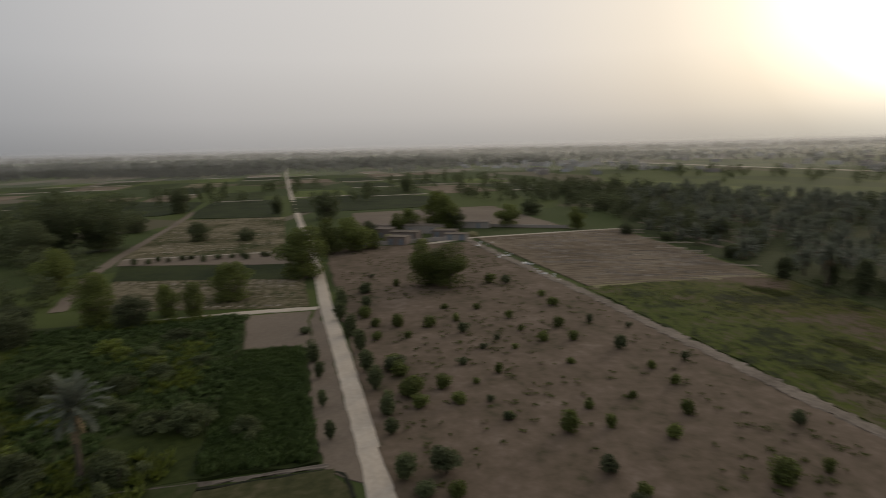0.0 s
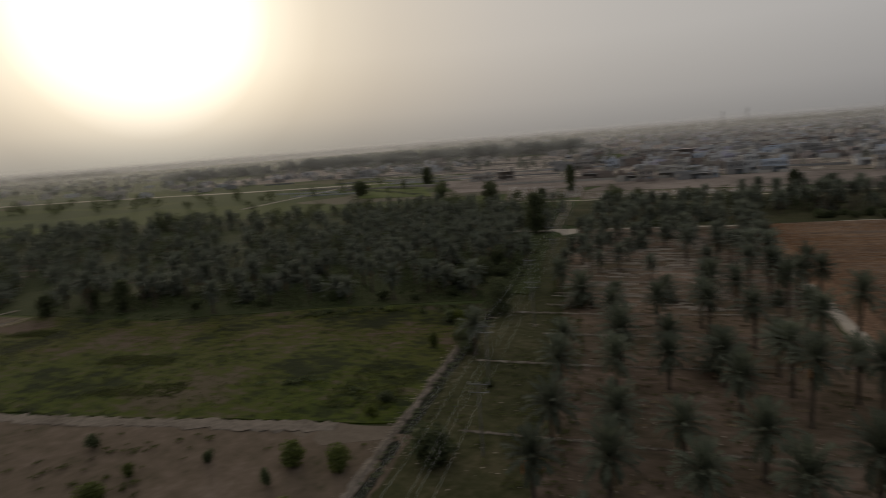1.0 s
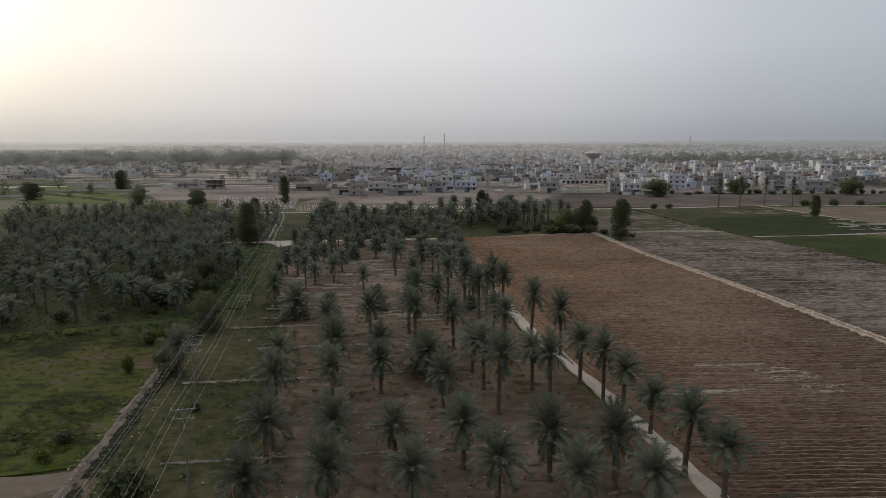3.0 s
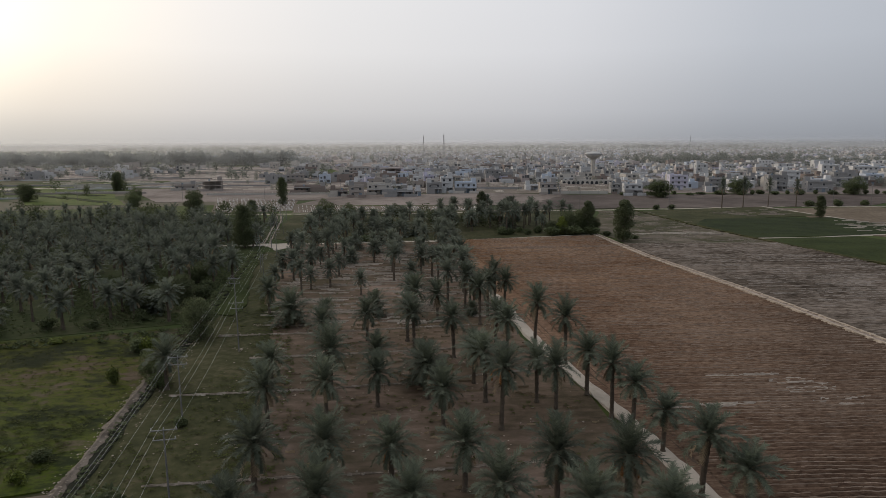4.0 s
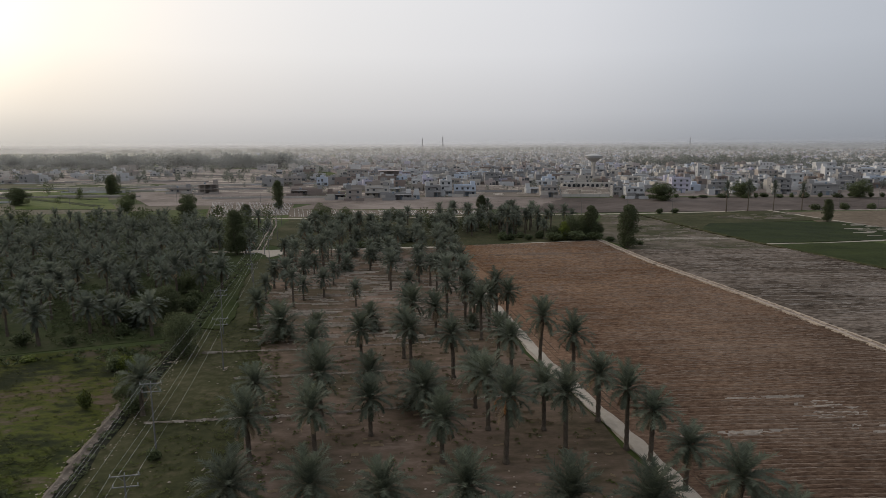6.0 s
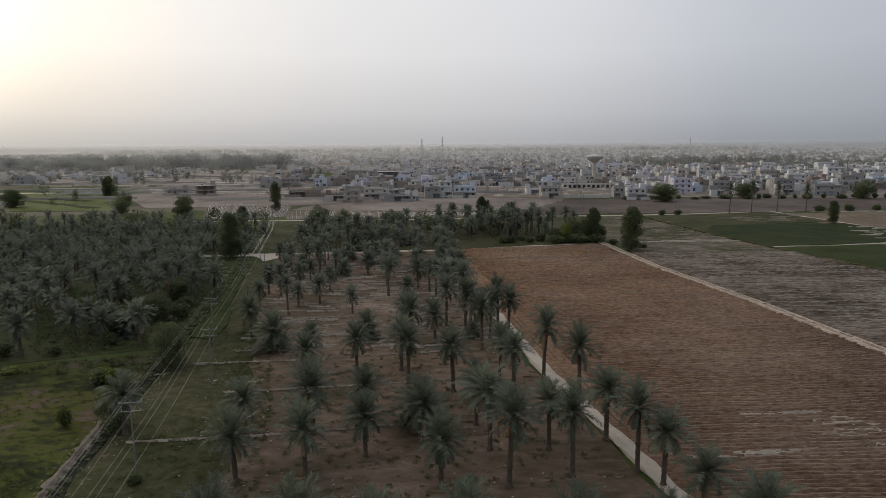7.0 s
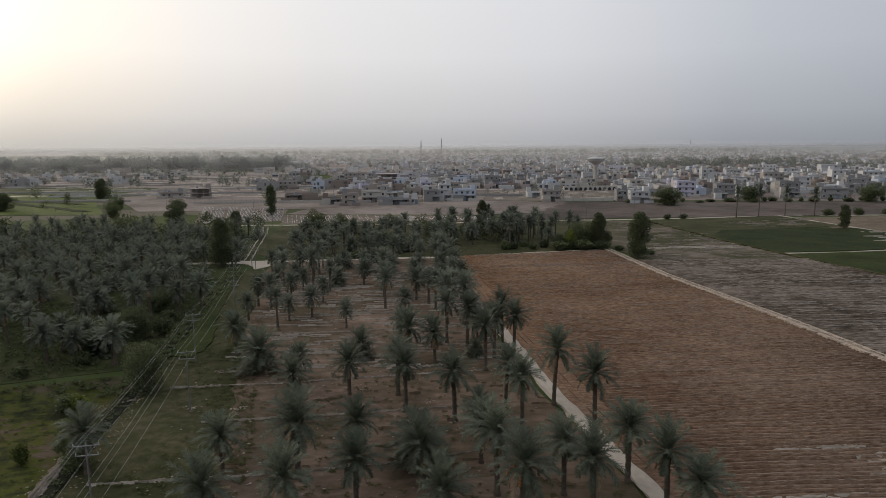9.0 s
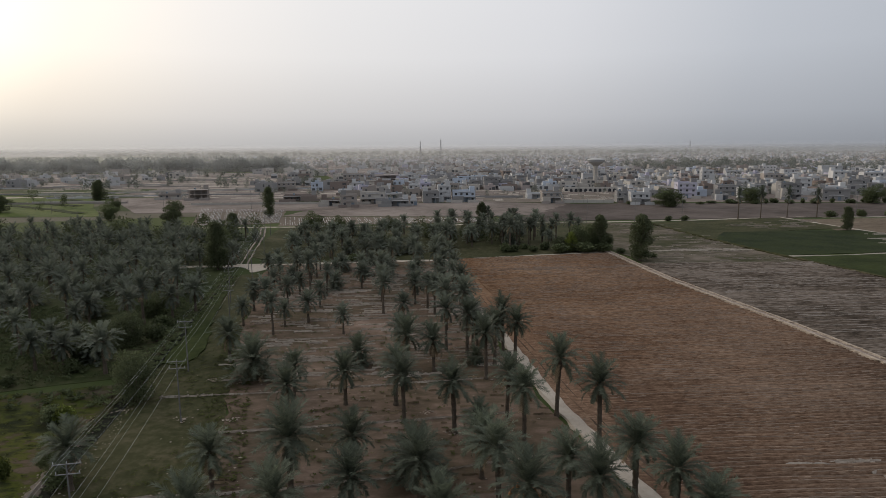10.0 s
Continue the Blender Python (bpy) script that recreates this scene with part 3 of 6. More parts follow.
strip("path_compound", [(-222, 12.5), (-231, 48), (-236, 72)], 2.2, 0.1, M["earth_pale"], "pale footpath behind a ploughed field", "path", 0.04, 0.25, 33)
strip("yard_edge", [(-222, 13), (-205, -10), (-199, -24)], 2.6, 0.08, M["earth_pale"], "pale beaten earth at the edge of a farmyard", "path", 0.04, 0.3, 34)
strip("canal_road", [(-1200, 330), (-802, 390), (-638, 426), (-394, 452), (-319, 471), (-250, 478)], 11, 0.15, M["earth_pale"], "wide pale embankment road in the distance", "road", 0.3, 0.6, 35, step=15)
strip("canal_bank", [(-288, 295), (-300, 380), (-319, 471)], 2.2, 0.15, M["earth_pale"], "pale embankment between far fields", "bund", 0.3, 0.3, 36)
# far plots in the west, laid out along the dirt road
frng = random.Random(44)
for j in range(9):
    for i in range(5):
        s, o = 440 + 105 * i + frng.uniform(-10, 10), -250 + 52 * j
        if -30 < o < 8 or frng.random() < 0.2:
            continue
        L, W = frng.uniform(70, 98), frng.uniform(30, 46)
        quad = [(-0.97 * a + 0.24 * b, -0.24 * a - 0.97 * b) for a, b in ((s, -o), (s + L, -o), (s + L, -o - W), (s, -o - W))]
        key = frng.choice(("crop_dark", "crop_dark", "crop_mid", "crop_mid", "crop_bright", "earth_plough", "plot_soil"))
        sheet("far_field", quad, 0.02, M[key], {"crop_dark": "dark green far crop field", "crop_mid": "grass-green far crop field", "crop_bright": "light green far crop field", "earth_plough": "bare brown far field", "plot_soil": "dull brown far garden plot"}[key], step=30, rough=0.2, jag=0.8)
        if frng.random() < 0.6:
            strip("far_bund", [quad[0], quad[3]], 1.6, 0.3, M["earth_pale"], "pale bund at the edge of a far field", "bund", 0.2, 0.3, 900 + 10 * j + i, step=6)
# plots west of the dirt road
sheet("bund_end", [(-50, 52), (-43, 50), (-36.6, 53.2), (-36.4, 55.6), (-44, 55.6)], 0.1, M["earth"], "bare trodden earth where a bund meets the ditch", "ground", step=1.5, rough=0.1, jag=0.9)
sheet("plot_brown", [(-123, -37), (-125.5, -25), (-101.5, -21), (-100, -31.5)], 0.03, M["earth"], "bare brown garden plot beside the dirt road", step=3, rough=0.12)
sheet("plot_crop", [(-99.5, -31.5), (-101, -21.3), (-63.5, -12.2), (-61, -24.5)], 0.05, M["crop_dark"], "dark green fodder plot beside the dirt road", step=2, rough=0.5)
sheet("road_verge", [(-127, -24.5), (-101, -20.8), (-63, -11.8), (-59, -6.6), (-100.4, -16.8), (-128, -23.6)], 0.04, M["earth"], "brown rutted verge beside the dirt road", "verge", step=3, rough=0.1)
sheet("plot_corner", [(-62.5, -10.5), (-57, -8), (-46, -12), (-48, -42), (-54, -39), (-58.6, -24)], 0.03, M["grass_dull"], "weedy corner plot beside the dirt road", step=3, rough=0.25)
sheet("plot_weeds", [(-124, -37), (-99, -31), (-61, -23.5), (-50, -22), (-45, -80), (-115, -90)], 0.03, M["grove_floor"], "overgrown dark green garden ground", step=4, rough=0.4)
sheet("plot_grass", [(-75, -26), (-61, -24), (-58, -36), (-70, -38)], 0.12, M["crop_mid"], "patch of green grass among bushes", step=3, rough=0.3)
furrows("plot_ridges", (-129, -74), (-128.5, -26), (-157, -33), (-160, -82), 0.02, M["plot_soil"], "ridged vegetable plot with pale furrow crests", 1.8, 0.3, 15)
furrows("plot_ridges_far", (-195, -98), (-203, -49), (-309, -74), (-307, -122), 0.02, M["plot_soil"], "far ridged vegetable plot", 2.6, 0.3, 16)
sheet("plot_green_mid", [(-160, -83), (-157, -34), (-178, -40), (-182, -92)], 0.03, M["crop_dark"], "green vegetable plot", step=5, rough=0.2)
sheet("plot_bare_mid", [(-183, -93), (-179, -41), (-200, -48), (-196, -98)], 0.03, M["earth"], "brown verge strip with low bushes", step=5, rough=0.2)
strip("plot_line", [(-193, -96), (-198, -70), (-202, -50)], 0.9, 0.1, M["earth_pale"], "pale earth bund between plots", "bund", 0.2, 0.2, 37)
sheet("yard_sand", [(-320, -42), (-341, 32), (-240, 54), (-256, 8), (-232, -28)], 0.02, M["earth"], "pale sandy lot behind a farmyard", "ground", step=8, rough=0.2)
sheet("plot_green_strip", [(-310, -76), (-312, -122), (-345, -133), (-430, -150), (-425, -105), (-335, -82)], 0.02, M["crop_dark"], "green field strip behind ridged plots", step=12, rough=0.3)
sheet("plot_green_far", [(-335, -40), (-330, -75), (-420, -97), (-450, -50), (-420, 5), (-350, 10)], 0.02, M["crop_dark"], "dark green far crop field", step=12, rough=0.3)
sheet("plot_bright_far", [(-560, 150), (-521, 200), (-345, 235), (-330, 205), (-380, 180), (-470, 160)], 0.03, M["crop_bright"], "bright green far crop field", step=12, rough=0.3)
sheet("plot_bright_north", [(-345, 512), (-280, 535), (-205, 392), (-170, 336), (-226, 338)], 0.03, M["crop_bright"], "light green rice field near the town", step=10, rough=0.3)
for k, pts in enumerate(([(-318, 472), (-285, 432), (-216, 398)], [(-330, 500), (-275, 470), (-232, 430)], [(-262, 404), (-214, 372), (-190, 352)])):
    strip("rice_border", pts, 5, 0.3, M["crop_dark"], "dark green border of tall plants in a rice field", "border", 0.35, 1.6, 240 + k, step=2.5)
sheet("plot_green_west", [(-330, -145), (-352, -138), (-420, -155), (-470, -300), (-330, -260)], 0.03, M["crop_dark"], "green field behind tall trees", step=12, rough=0.3)
sheet("plot_bright_west", [(-270, -135), (-320, -150), (-330, -230), (-260, -200)], 0.03, M["crop_bright"], "light green strip field", step=12, rough=0.2)
sheet("plot_grey_town", [(-160, 350), (-70, 360), (-60, 395), (-150, 470), (-230, 460)], 0.03, M["lot_earth"], "grey bare lot near the town", step=8, rough=0.2)


# ---- ditch, bunds, stones ----
DITCH = [(-30.5, 28), (-34.7, 50.5), (-35.8, 57), (-37.2, 66), (-38.7, 75), (-39.7, 82), (-41.2, 91), (-42.2, 98), (-43.2, 106), (-45.6, 120), (-54.5, 184)]
strip("ditch_bed", DITCH, 1.3, 0.12, M["wet_shaded_mud"], "dark wet bed of an irrigation ditch, shade of its depth painted in", "ditch", 0.02, 0.15, 41, step=1.2)
strip("ditch_bank_west", [(x - 1.25, y) for x, y in DITCH[:7]], 1.15, 0.12, M["earth_bund"], "stony earth bank of a ditch", "bank", 0.25, 0.28, 42, step=0.6)
strip("ditch_bank_grove", [(x - 1.3, y) for x, y in DITCH[6:]], 1.0, 0.15, M["grass_dull"], "grassy bank of a ditch in the grove", "bank", 0.4, 0.3, 46, step=1.2)
strip("ditch_bank_east", [(x + 1.5, y) for x, y in DITCH], 0.9, 0.08, M["grass_dull"], "grassy bank of a ditch", "bank", 0.08, 0.25, 43, step=1.2)
sheet("strip_green", [(-44, 116), (-40.5, 116), (-39.5, 122), (-45, 142), (-50, 165), (-54, 180), (-52.5, 165), (-48, 140)], 0.12, M["crop_mid"], "fresh green grass beside the ditch", "ground", step=2, rough=0.4, jag=0.8)
strip("small_ditch", [(-56.5, -40), (-58.4, -29.3), (-59.1, -25.4), (-60.2, -19.9), (-61.3, -15.9), (-62.3, -11.1), (-61.8, -9.2), (-57.3, -7.7)], 0.45, 0.1, M["wet_shaded_mud"], "small dark irrigation channel", "ditch", 0.02, 0.08, 44, step=0.6)
strip("small_ditch_bank", [(-57.4, -40), (-59.3, -29.3), (-60, -25.4), (-61.1, -19.9), (-62.2, -15.9), (-63.3, -11.1)], 0.5, 0.12, M["earth_bund"], "pale bank of an irrigation channel", "bank", 0.2, 0.15, 45, step=0.8)
MAIN_BUNDS = [[(-29.5, 57.2), (-15.4, 58.6), (-3, 59.6), (12, 61.5)], [(-36, 78.2), (-18, 79.8), (-5, 82), (4, 84.5), (14, 87)], [(-38.5, 103), (-23, 104.2), (-6, 107), (9, 109)], [(-16, 47), (2, 49), (18, 50)]]
for k, pts in enumerate(MAIN_BUNDS):
    strip("orchard_bund", pts, 0.1, 0.22, M["rubble"], "low crumbling earth bund across the palm orchard", "bund", 0.16, 0.1, 50 + k, step=0.45)
for k, pts in enumerate([[(-30, 92), (-12, 94), (8, 97)], [(-33, 117), (-16, 119), (4, 121)], [(-34, 127), (-14, 129), (5, 132)],
                         [(-36, 138), (-14, 141), (4, 143)], [(-38, 150), (-14, 153), (3, 155)], [(-42, 163), (-14, 166), (2, 168)], [(-44, 176), (-10, 180), (1, 182)]]):
    strip("orchard_bund", pts, 0.17, 0.2, M["rubble"], "low crumbling earth bund across the palm orchard", "bund", 0.2, 0.1, 60 + k, step=0.45)



def stones(name, spots, count, size, material, label, seed, category="stones"):
    """Loose clods and stones round some spots (x, y, spread), in one mesh."""
    rng = np.random.default_rng(seed)
    V, F = [], []
    base = np.array([(1, 0, 0), (0, 1, 0), (-1, 0, 0), (0, -1, 0), (0.2, 0.1, 0.8), (0, 0, -0.4)])
    tri = [(0, 1, 4), (1, 2, 4), (2, 3, 4), (3, 0, 4), (1, 0, 5), (2, 1, 5), (3, 2, 5), (0, 3, 5)]
    for _ in range(count):
        x, y, sp = spots[rng.integers(len(spots))]
        p = np.array([x + rng.normal(0, sp), y + rng.normal(0, sp * 0.6), 0.25])
        k = len(V)
        V += (base * rng.uniform(0.5, 1.3, (6, 1)) * size * rng.uniform(0.5, 1.5) * np.array([1.3, 1, 0.8]) + p).tolist()
        F += [tuple(i + k for i in t) for t in tri]
    return tagged(new(name, mesh_of(name, V, F, material)), label, category, kind="stuff")


stones("ditch_stones", [(a[0] + (b[0] - a[0]) * u + s, a[1] + (b[1] - a[1]) * u, 0.45) for a, b in zip(DITCH[:7], DITCH[1:8]) for u in (0, 0.12, 0.25, 0.37, 0.5, 0.62, 0.75, 0.87) for s in (-1.7, -1.4, -1.2, 1.8)], 700, 0.075, M["rubble"], "pale stones and clods along the ditch", 61)
stones("orchard_clods", [(x, y, 6) for x in (-24, -14, -4, 6) for y in (52, 66, 80, 94, 108, 122, 138, 155, 175)], 1100, 0.11, M["rubble"], "pale dry clods and litter on the orchard floor", 62, "clods")
stones("debris_heap", [(x, y, 0.7) for x, y in [(-32.4, 96.0), (-26.3, 95.8), (-41.3, 98.8), (-29.8, 107.9), (-33.3, 108.9), (-19.4, 97.8), (-2.7, 97.3), (0.4, 91.9), (-25.6, 135.5), (-35.3, 146.1), (-17.8, 136.4), (1.6, 89.4), (-11.5, 101.6)]], 300, 0.10, M["rubble"], "pale heaps of dry leaf stalks and clods between the palms", 161, "debris")


def litter_rows(name, poly, count, material, label, seed, thick=1.0, angle=0.07, long=1.0, tall=0.3):
    """Short broken ridges of dry soil and fallen leaves lying across a floor, in one mesh."""
    rng = np.random.default_rng(seed)
    V, F = [], []
    xs, ys = [p[0] for p in poly], [p[1] for p in poly]
    done = 0
    while done < count:
        x, y = rng.uniform(min(xs), max(xs)), rng.uniform(min(ys), max(ys))
        if not inside(x, y, poly):
            continue
        done += 1
        L, w, k0 = rng.uniform(1.2, 6.5) * long, rng.uniform(0.12, 0.32) * thick, len(V)
        n = int(L / 0.5) + 2
        a = rng.normal(angle, 0.04)
        ca, sa = math.cos(a), math.sin(a)
        for i in range(n):
            px, py = x + ca * L * i / (n - 1) - sa * rng.normal(0, 0.08), y + sa * L * i / (n - 1) + ca * rng.normal(0, 0.08)
            t = w * rng.uniform(0.3, 1.2)
            V += [(px + sa * t, py - ca * t, 0.08), (px, py, tall + rng.uniform(0, 0.16)), (px - sa * t, py + ca * t, 0.08)]
        for i in range(n - 1):
            e = k0 + 3 * i
            F += [(e, e + 3, e + 4, e + 1), (e + 1, e + 4, e + 5, e + 2)]
    return tagged(new(name, mesh_of(name, V, F, material)), label, "litter", kind="stuff")


def inside(x, y, poly):
    hit = False
    for (ax, ay), (bx, by) in zip(poly, poly[1:] + poly[:1]):
        if (ay > y) != (by > y) and x < (bx - ax) * (y - ay) / (by - ay) + ax:
            hit = not hit
    return hit


for k, pts in enumerate(MAIN_BUNDS):
    for (x0, y0), (x1, y1) in zip(pts, pts[1:]):
        reach = math.hypot(x1 - x0, y1 - y0)
        litter_rows("bund_clods", [(x0, y0 - 0.1), (x1, y1 - 0.1), (x1, y1 + 0.1), (x0, y0 + 0.1)], int(reach * 1.1), M["salt"], "pale broken crust along a low earth bund", 700 + 10 * k + int(x0), 0.26, math.atan2(y1 - y0, x1 - x0), 0.2, 0.3)
litter_rows("soil_litter", [(-34, 108), (8, 110), (1, 198), (-46, 192)], 420, M["salt"], "broken pale ridges of dry soil across the orchard floor", 66, 0.22)
litter_rows("soil_litter", [(-20, 60), (-14, 45), (20, 46), (10, 110), (-29, 110)], 260, M["leaf_dry"], "fallen dry palm leaves between the palms", 67, 0.22, long=0.3)
for k, (zone, n) in enumerate((([(34.5, 83.2), (43, 83.6), (43, 84.8), (34.5, 84.2)], 12), ([(41.5, 78), (47, 77.5), (47, 82.5), (42.5, 82.5)], 16), ([(25, 72.8), (36, 74.2), (36, 75.2), (25, 73.8)], 12), ([(44, 74), (49.5, 74), (49.5, 76), (44, 76)], 6), ([(46, 66), (58, 66), (58, 70), (46, 70)], 9))):
    litter_rows("field_crust", zone, n, M["salt"], "pale salt crust streaks on the ploughed field", 680 + k, 0.42, 0.03, 0.7, 0.24)
litter_rows("field_crust", [(12, 186), (56, 190), (56, 193), (12, 190)], 40, M["red_clod"], "whitish salt line across the far end of the ploughed field", 169, 0.6, 0.12)
litter_rows("field_crust", [(60, 197), (104, 198), (94, 285), (74, 288)], 150, M["rubble"], "pale streaks on a fallow field", 71, 0.35, 0.03, 1.0, 0.2)
litter_rows("field_crust", [(66, 216), (94, 217), (93, 221), (66, 219)], 40, M["salt"], "long pale salt line on a fallow field", 171, 0.5, 0.03, 1.4, 0.2)
litter_rows("field_crust", [(142, 216), (172, 222), (168, 256), (156, 248)], 46, M["salt"], "pale water streaks in a green field", 72, 0.5, 0.06, 1.2, 0.3)
litter_rows("field_crust", [(118, 284), (162, 300), (163, 276), (130, 268)], 40, M["rubble"], "pale dry streaks in a grass field", 172, 0.4, 0.06, 1.3, 0.25)
litter_rows("field_crust", [(-219, 18), (-143, 37), (-148, 78), (-234, 68)], 120, M["rubble"], "pale clod lines on the ploughed field", 73, 0.8, 1.35, 2.0)
stones("bund_rubble", [(-207, 16, 2), (-196, 18, 2), (-185, 21, 2), (-170, 25, 2), (-160, 27, 2), (-152, 29, 2)], 26, 0.5, M["plastic"], "white sacks and rubble lying along a bund", 63, "rubble")


def ring_of_rows(name, a, b, c, d, rows, width, material, label, seed):
    """White film rows laid over soil between four corners."""
    rng = np.random.default_rng(seed)
    a, b, c, d = (np.array(p, float) for p in (a, b, c, d))
    V, F = [], []
    for k in range(rows):
        v = (k + 0.5) / rows
        p, q = a + (d - a) * v, b + (c - b) * v
        lo, hi = sorted(rng.random(2) * (0.25, 1)) if rng.random() < 0.3 else (0.0, 1.0)
        p, q = p + (q - p) * lo, p + (q - p) * hi
        n = (q - p) / np.linalg.norm(q - p)
        n = np.array([-n[1], n[0]]) * width / 2
        dashes = max(2, int(np.linalg.norm(q - p) / 2.6))
        for s in range(dashes):
            if rng.random() < 0.2:
                continue
            e = len(V)
            for u in (s / dashes, (s + rng.uniform(0.35, 0.75)) / dashes):
                m = p + (q - p) * u
                V += [(*(m - n), 0.06), (*m, 0.34 + rng.uniform(-0.06, 0.06)), (*(m + n), 0.06)]
            F += [(e, e + 3, e + 4, e + 1), (e + 1, e + 4, e + 5, e + 2)]
    return tagged(new(name, mesh_of(name, V, F, material)), label, "plastic rows", kind="stuff")


ring_of_rows("plot_crest", (-130, -70), (-129.5, -28), (-156, -34), (-159, -80), 17, 0.4, M["rubble"], "pale dry crest lines of a ridged plot", 74)
ring_of_rows("plot_crest", (-198, -94), (-205, -52), (-306, -76), (-304, -120), 26, 0.6, M["rubble"], "pale dry crest lines of a far ridged plot", 75)
sheet("field_plastic_west", [(-108, 292), (-72, 303), (-84, 366), (-136, 378)], 0.02, M["earth"], "brown vegetable field covered with plastic rows", step=8, rough=0.05)
ring_of_rows("plastic_rows", (-107, 294), (-135, 376), (-85, 365), (-73, 304), 58, 0.34, M["plastic"], "white plastic film laid in rows over a field", 64)
sheet("field_plastic_east", [(-70, 292), (26, 299), (24, 318), (-78, 330)], 0.02, M["earth"], "brown field covered with slanting plastic rows", step=8, rough=0.05)
ring_of_rows("plastic_rows", (-70, 294), (-78, 328), (23, 317), (25, 301), 92, 0.36, M["plastic"], "white plastic film laid in slanting rows over a field", 65)


# ---- palms ----
def frond(rng, rise, turn, length, stations, width, droop=1.0, n=7):
    """One feather leaf: an arching rib with narrow leaflets on both sides."""
    V, F = [], []
    pts, ang = [Vector((0, 0, 0))], rise
    for k in range(n):
        ang -= 7 / n * droop * (0.045 + 0.19 * k / n) * (0.62 if rise > 1.0 else 1.0 if rise > 0.2 else 1.05)
        pts.append(pts[-1] + Vector((math.cos(ang), 0, math.sin(ang))) * (length / n))
    rz = Matrix.Rotation(turn, 3, "Z")
    side = rz @ Vector((0, 1, 0))
    pts = [rz @ p for p in pts]
    for k in range(n):
        w0, w1 = 0.05 * (1 - k / n) + 0.012, 0.05 * (1 - (k + 1) / n) + 0.012
        i = len(V)
        V += [pts[k] - side * w0, pts[k] + side * w0, pts[k + 1] + side * w1, pts[k + 1] - side * w1]
        F.append((i, i + 1, i + 2, i + 3))
    for s in range(stations):
        u = 0.12 + 0.88 * (s + 0.5) / stations
        k = min(n - 1, int(u * n))
        p = pts[k].lerp(pts[k + 1], u * n - k)
        d = (pts[k + 1] - pts[k]).normalized()
        up = d.cross(side)
        ll = length * 0.17 * (0.55 + 1.5 * u * (1.15 - u) * 1.6) * rng.uniform(0.85, 1.15)
        for sg in (-1, 1):
            tip = p + (d * 0.75 + side * sg * 0.75 - up * rng.uniform(-0.35, 0.25)).normalized() * ll
            i = len(V)
            V += [p - d * width, p + d * width, tip]
            F.append((i, i + 1, i + 2) if sg > 0 else (i, i + 2, i + 1))
    return V, F


def palm_meshes(seed, trunk_h, fronds=40, length=3.0, stations=15, width=0.075, skirt=10, light=False):
    """Meshes of a date palm: trunk, green crown, hanging dry leaves."""
    rng = np.random.default_rng(seed)
    lean = rng.uniform(-0.035, 0.035, 2) * trunk_h
    pts, rad = [], []
    steps = 4 if light else max(6, int(trunk_h * 2.2))
    for k in range(steps + 1):
        u = k / steps
        pts.append((lean[0] * u * u, lean[1] * u * u, -0.15 + (trunk_h + 0.15) * u))
        r = 0.24 + 0.14 * max(0, 1 - u * 7) + 0.07 * max(0, (u - 0.75) * 4)
        rad.append(r * (1.12 if k % 2 else 0.92))
    trunk = tube(pts, rad, 6 if light else 9)
    top = Vector(pts[-1])
    stubs = []
    for k in range(0 if light else 16):
        a, z = k * 2.4, -0.9 + 0.9 * k / 16
        c = top + Vector((0.3 * math.cos(a), 0.3 * math.sin(a), z))
        o = Vector((math.cos(a), math.sin(a), 0.9)) * 0.28
        s = Vector((-math.sin(a), math.cos(a), 0)) * 0.07
        stubs.append(([c - s, c + s, c + o, c + Vector((0, 0, -0.16))], [(0, 1, 2), (0, 2, 3), (1, 3, 2)]))
    trunk = join([trunk] + stubs)
    green, dry = [], []
    for k in range(fronds):
        u = (k + 0.5) / fronds
        rise = math.radians((88 - 78 * u / 0.78 if u < 0.78 else 8 - 46 * (u - 0.78) / 0.22) + rng.uniform(-8, 8))
        v, f = frond(rng, rise, k * 2.39996 + rng.uniform(-0.2, 0.2), length * rng.uniform(0.78, 1.14) * (0.94 - 0.1 * u), stations, width, 1.0, 4 if light else 7)
        green.append(([p + top for p in v], f))
    if trunk_h < 3 and fronds > 40:
        for k in range(30):
            a = k * 2.4
            v, f = frond(rng, math.radians(rng.uniform(25, 80)), a, length * rng.uniform(0.6, 0.9), stations, width)
            green.append(([p + Vector((0.7 * math.cos(a), 0.7 * math.sin(a), 0.2)) for p in v], f))
    for k in range(skirt):
        v, f = frond(rng, math.radians(rng.uniform(-55, -30)), rng.uniform(0, 6.28), length * rng.uniform(0.55, 0.8), max(6, stations - 6), width, 0.8, 4 if light else 7)
        dry.append(([p + top - Vector((0, 0, 0.35)) for p in v], f))
    return trunk, join(green), join(dry)


PALM_LABELS = {"tall": "tall date palm with a rough trunk and feathery grey-green crown", "mid": "date palm of middle height standing in the orchard", "young": "short bushy young date palm with arching leaves"}


def palm_master(seed, kind, far=False):
    h = {"tall": 7.0, "mid": 4.7, "young": 2.4}[kind]
    n = {"tall": 46, "mid": 52, "young": 60}[kind]
    t, g, d = palm_meshes(seed, h, int(n * (0.9 if far else 1)), 3.25 if kind != "young" else 3.5, 13 if far else 25, 0.15 if far else 0.062, 4 if far else 6 if kind != "young" else 3, far)
    e = thing("date_palm", pose(0, 0, -50), PALM_LABELS[kind], "palm", "date palms of the orchard")
    part("trunk", mesh_of("palm_trunk", *t, M["palm_bark"]), None, e)
    part("crown", mesh_of("palm_crown", *g, M["leaf_palm_hazed" if far else "leaf_palm"]), None, e)
    part("dry_leaves", mesh_of("palm_dry_leaves", *d, M["leaf_dry"]), None, e, "hanging dry brown leaves")
    return e


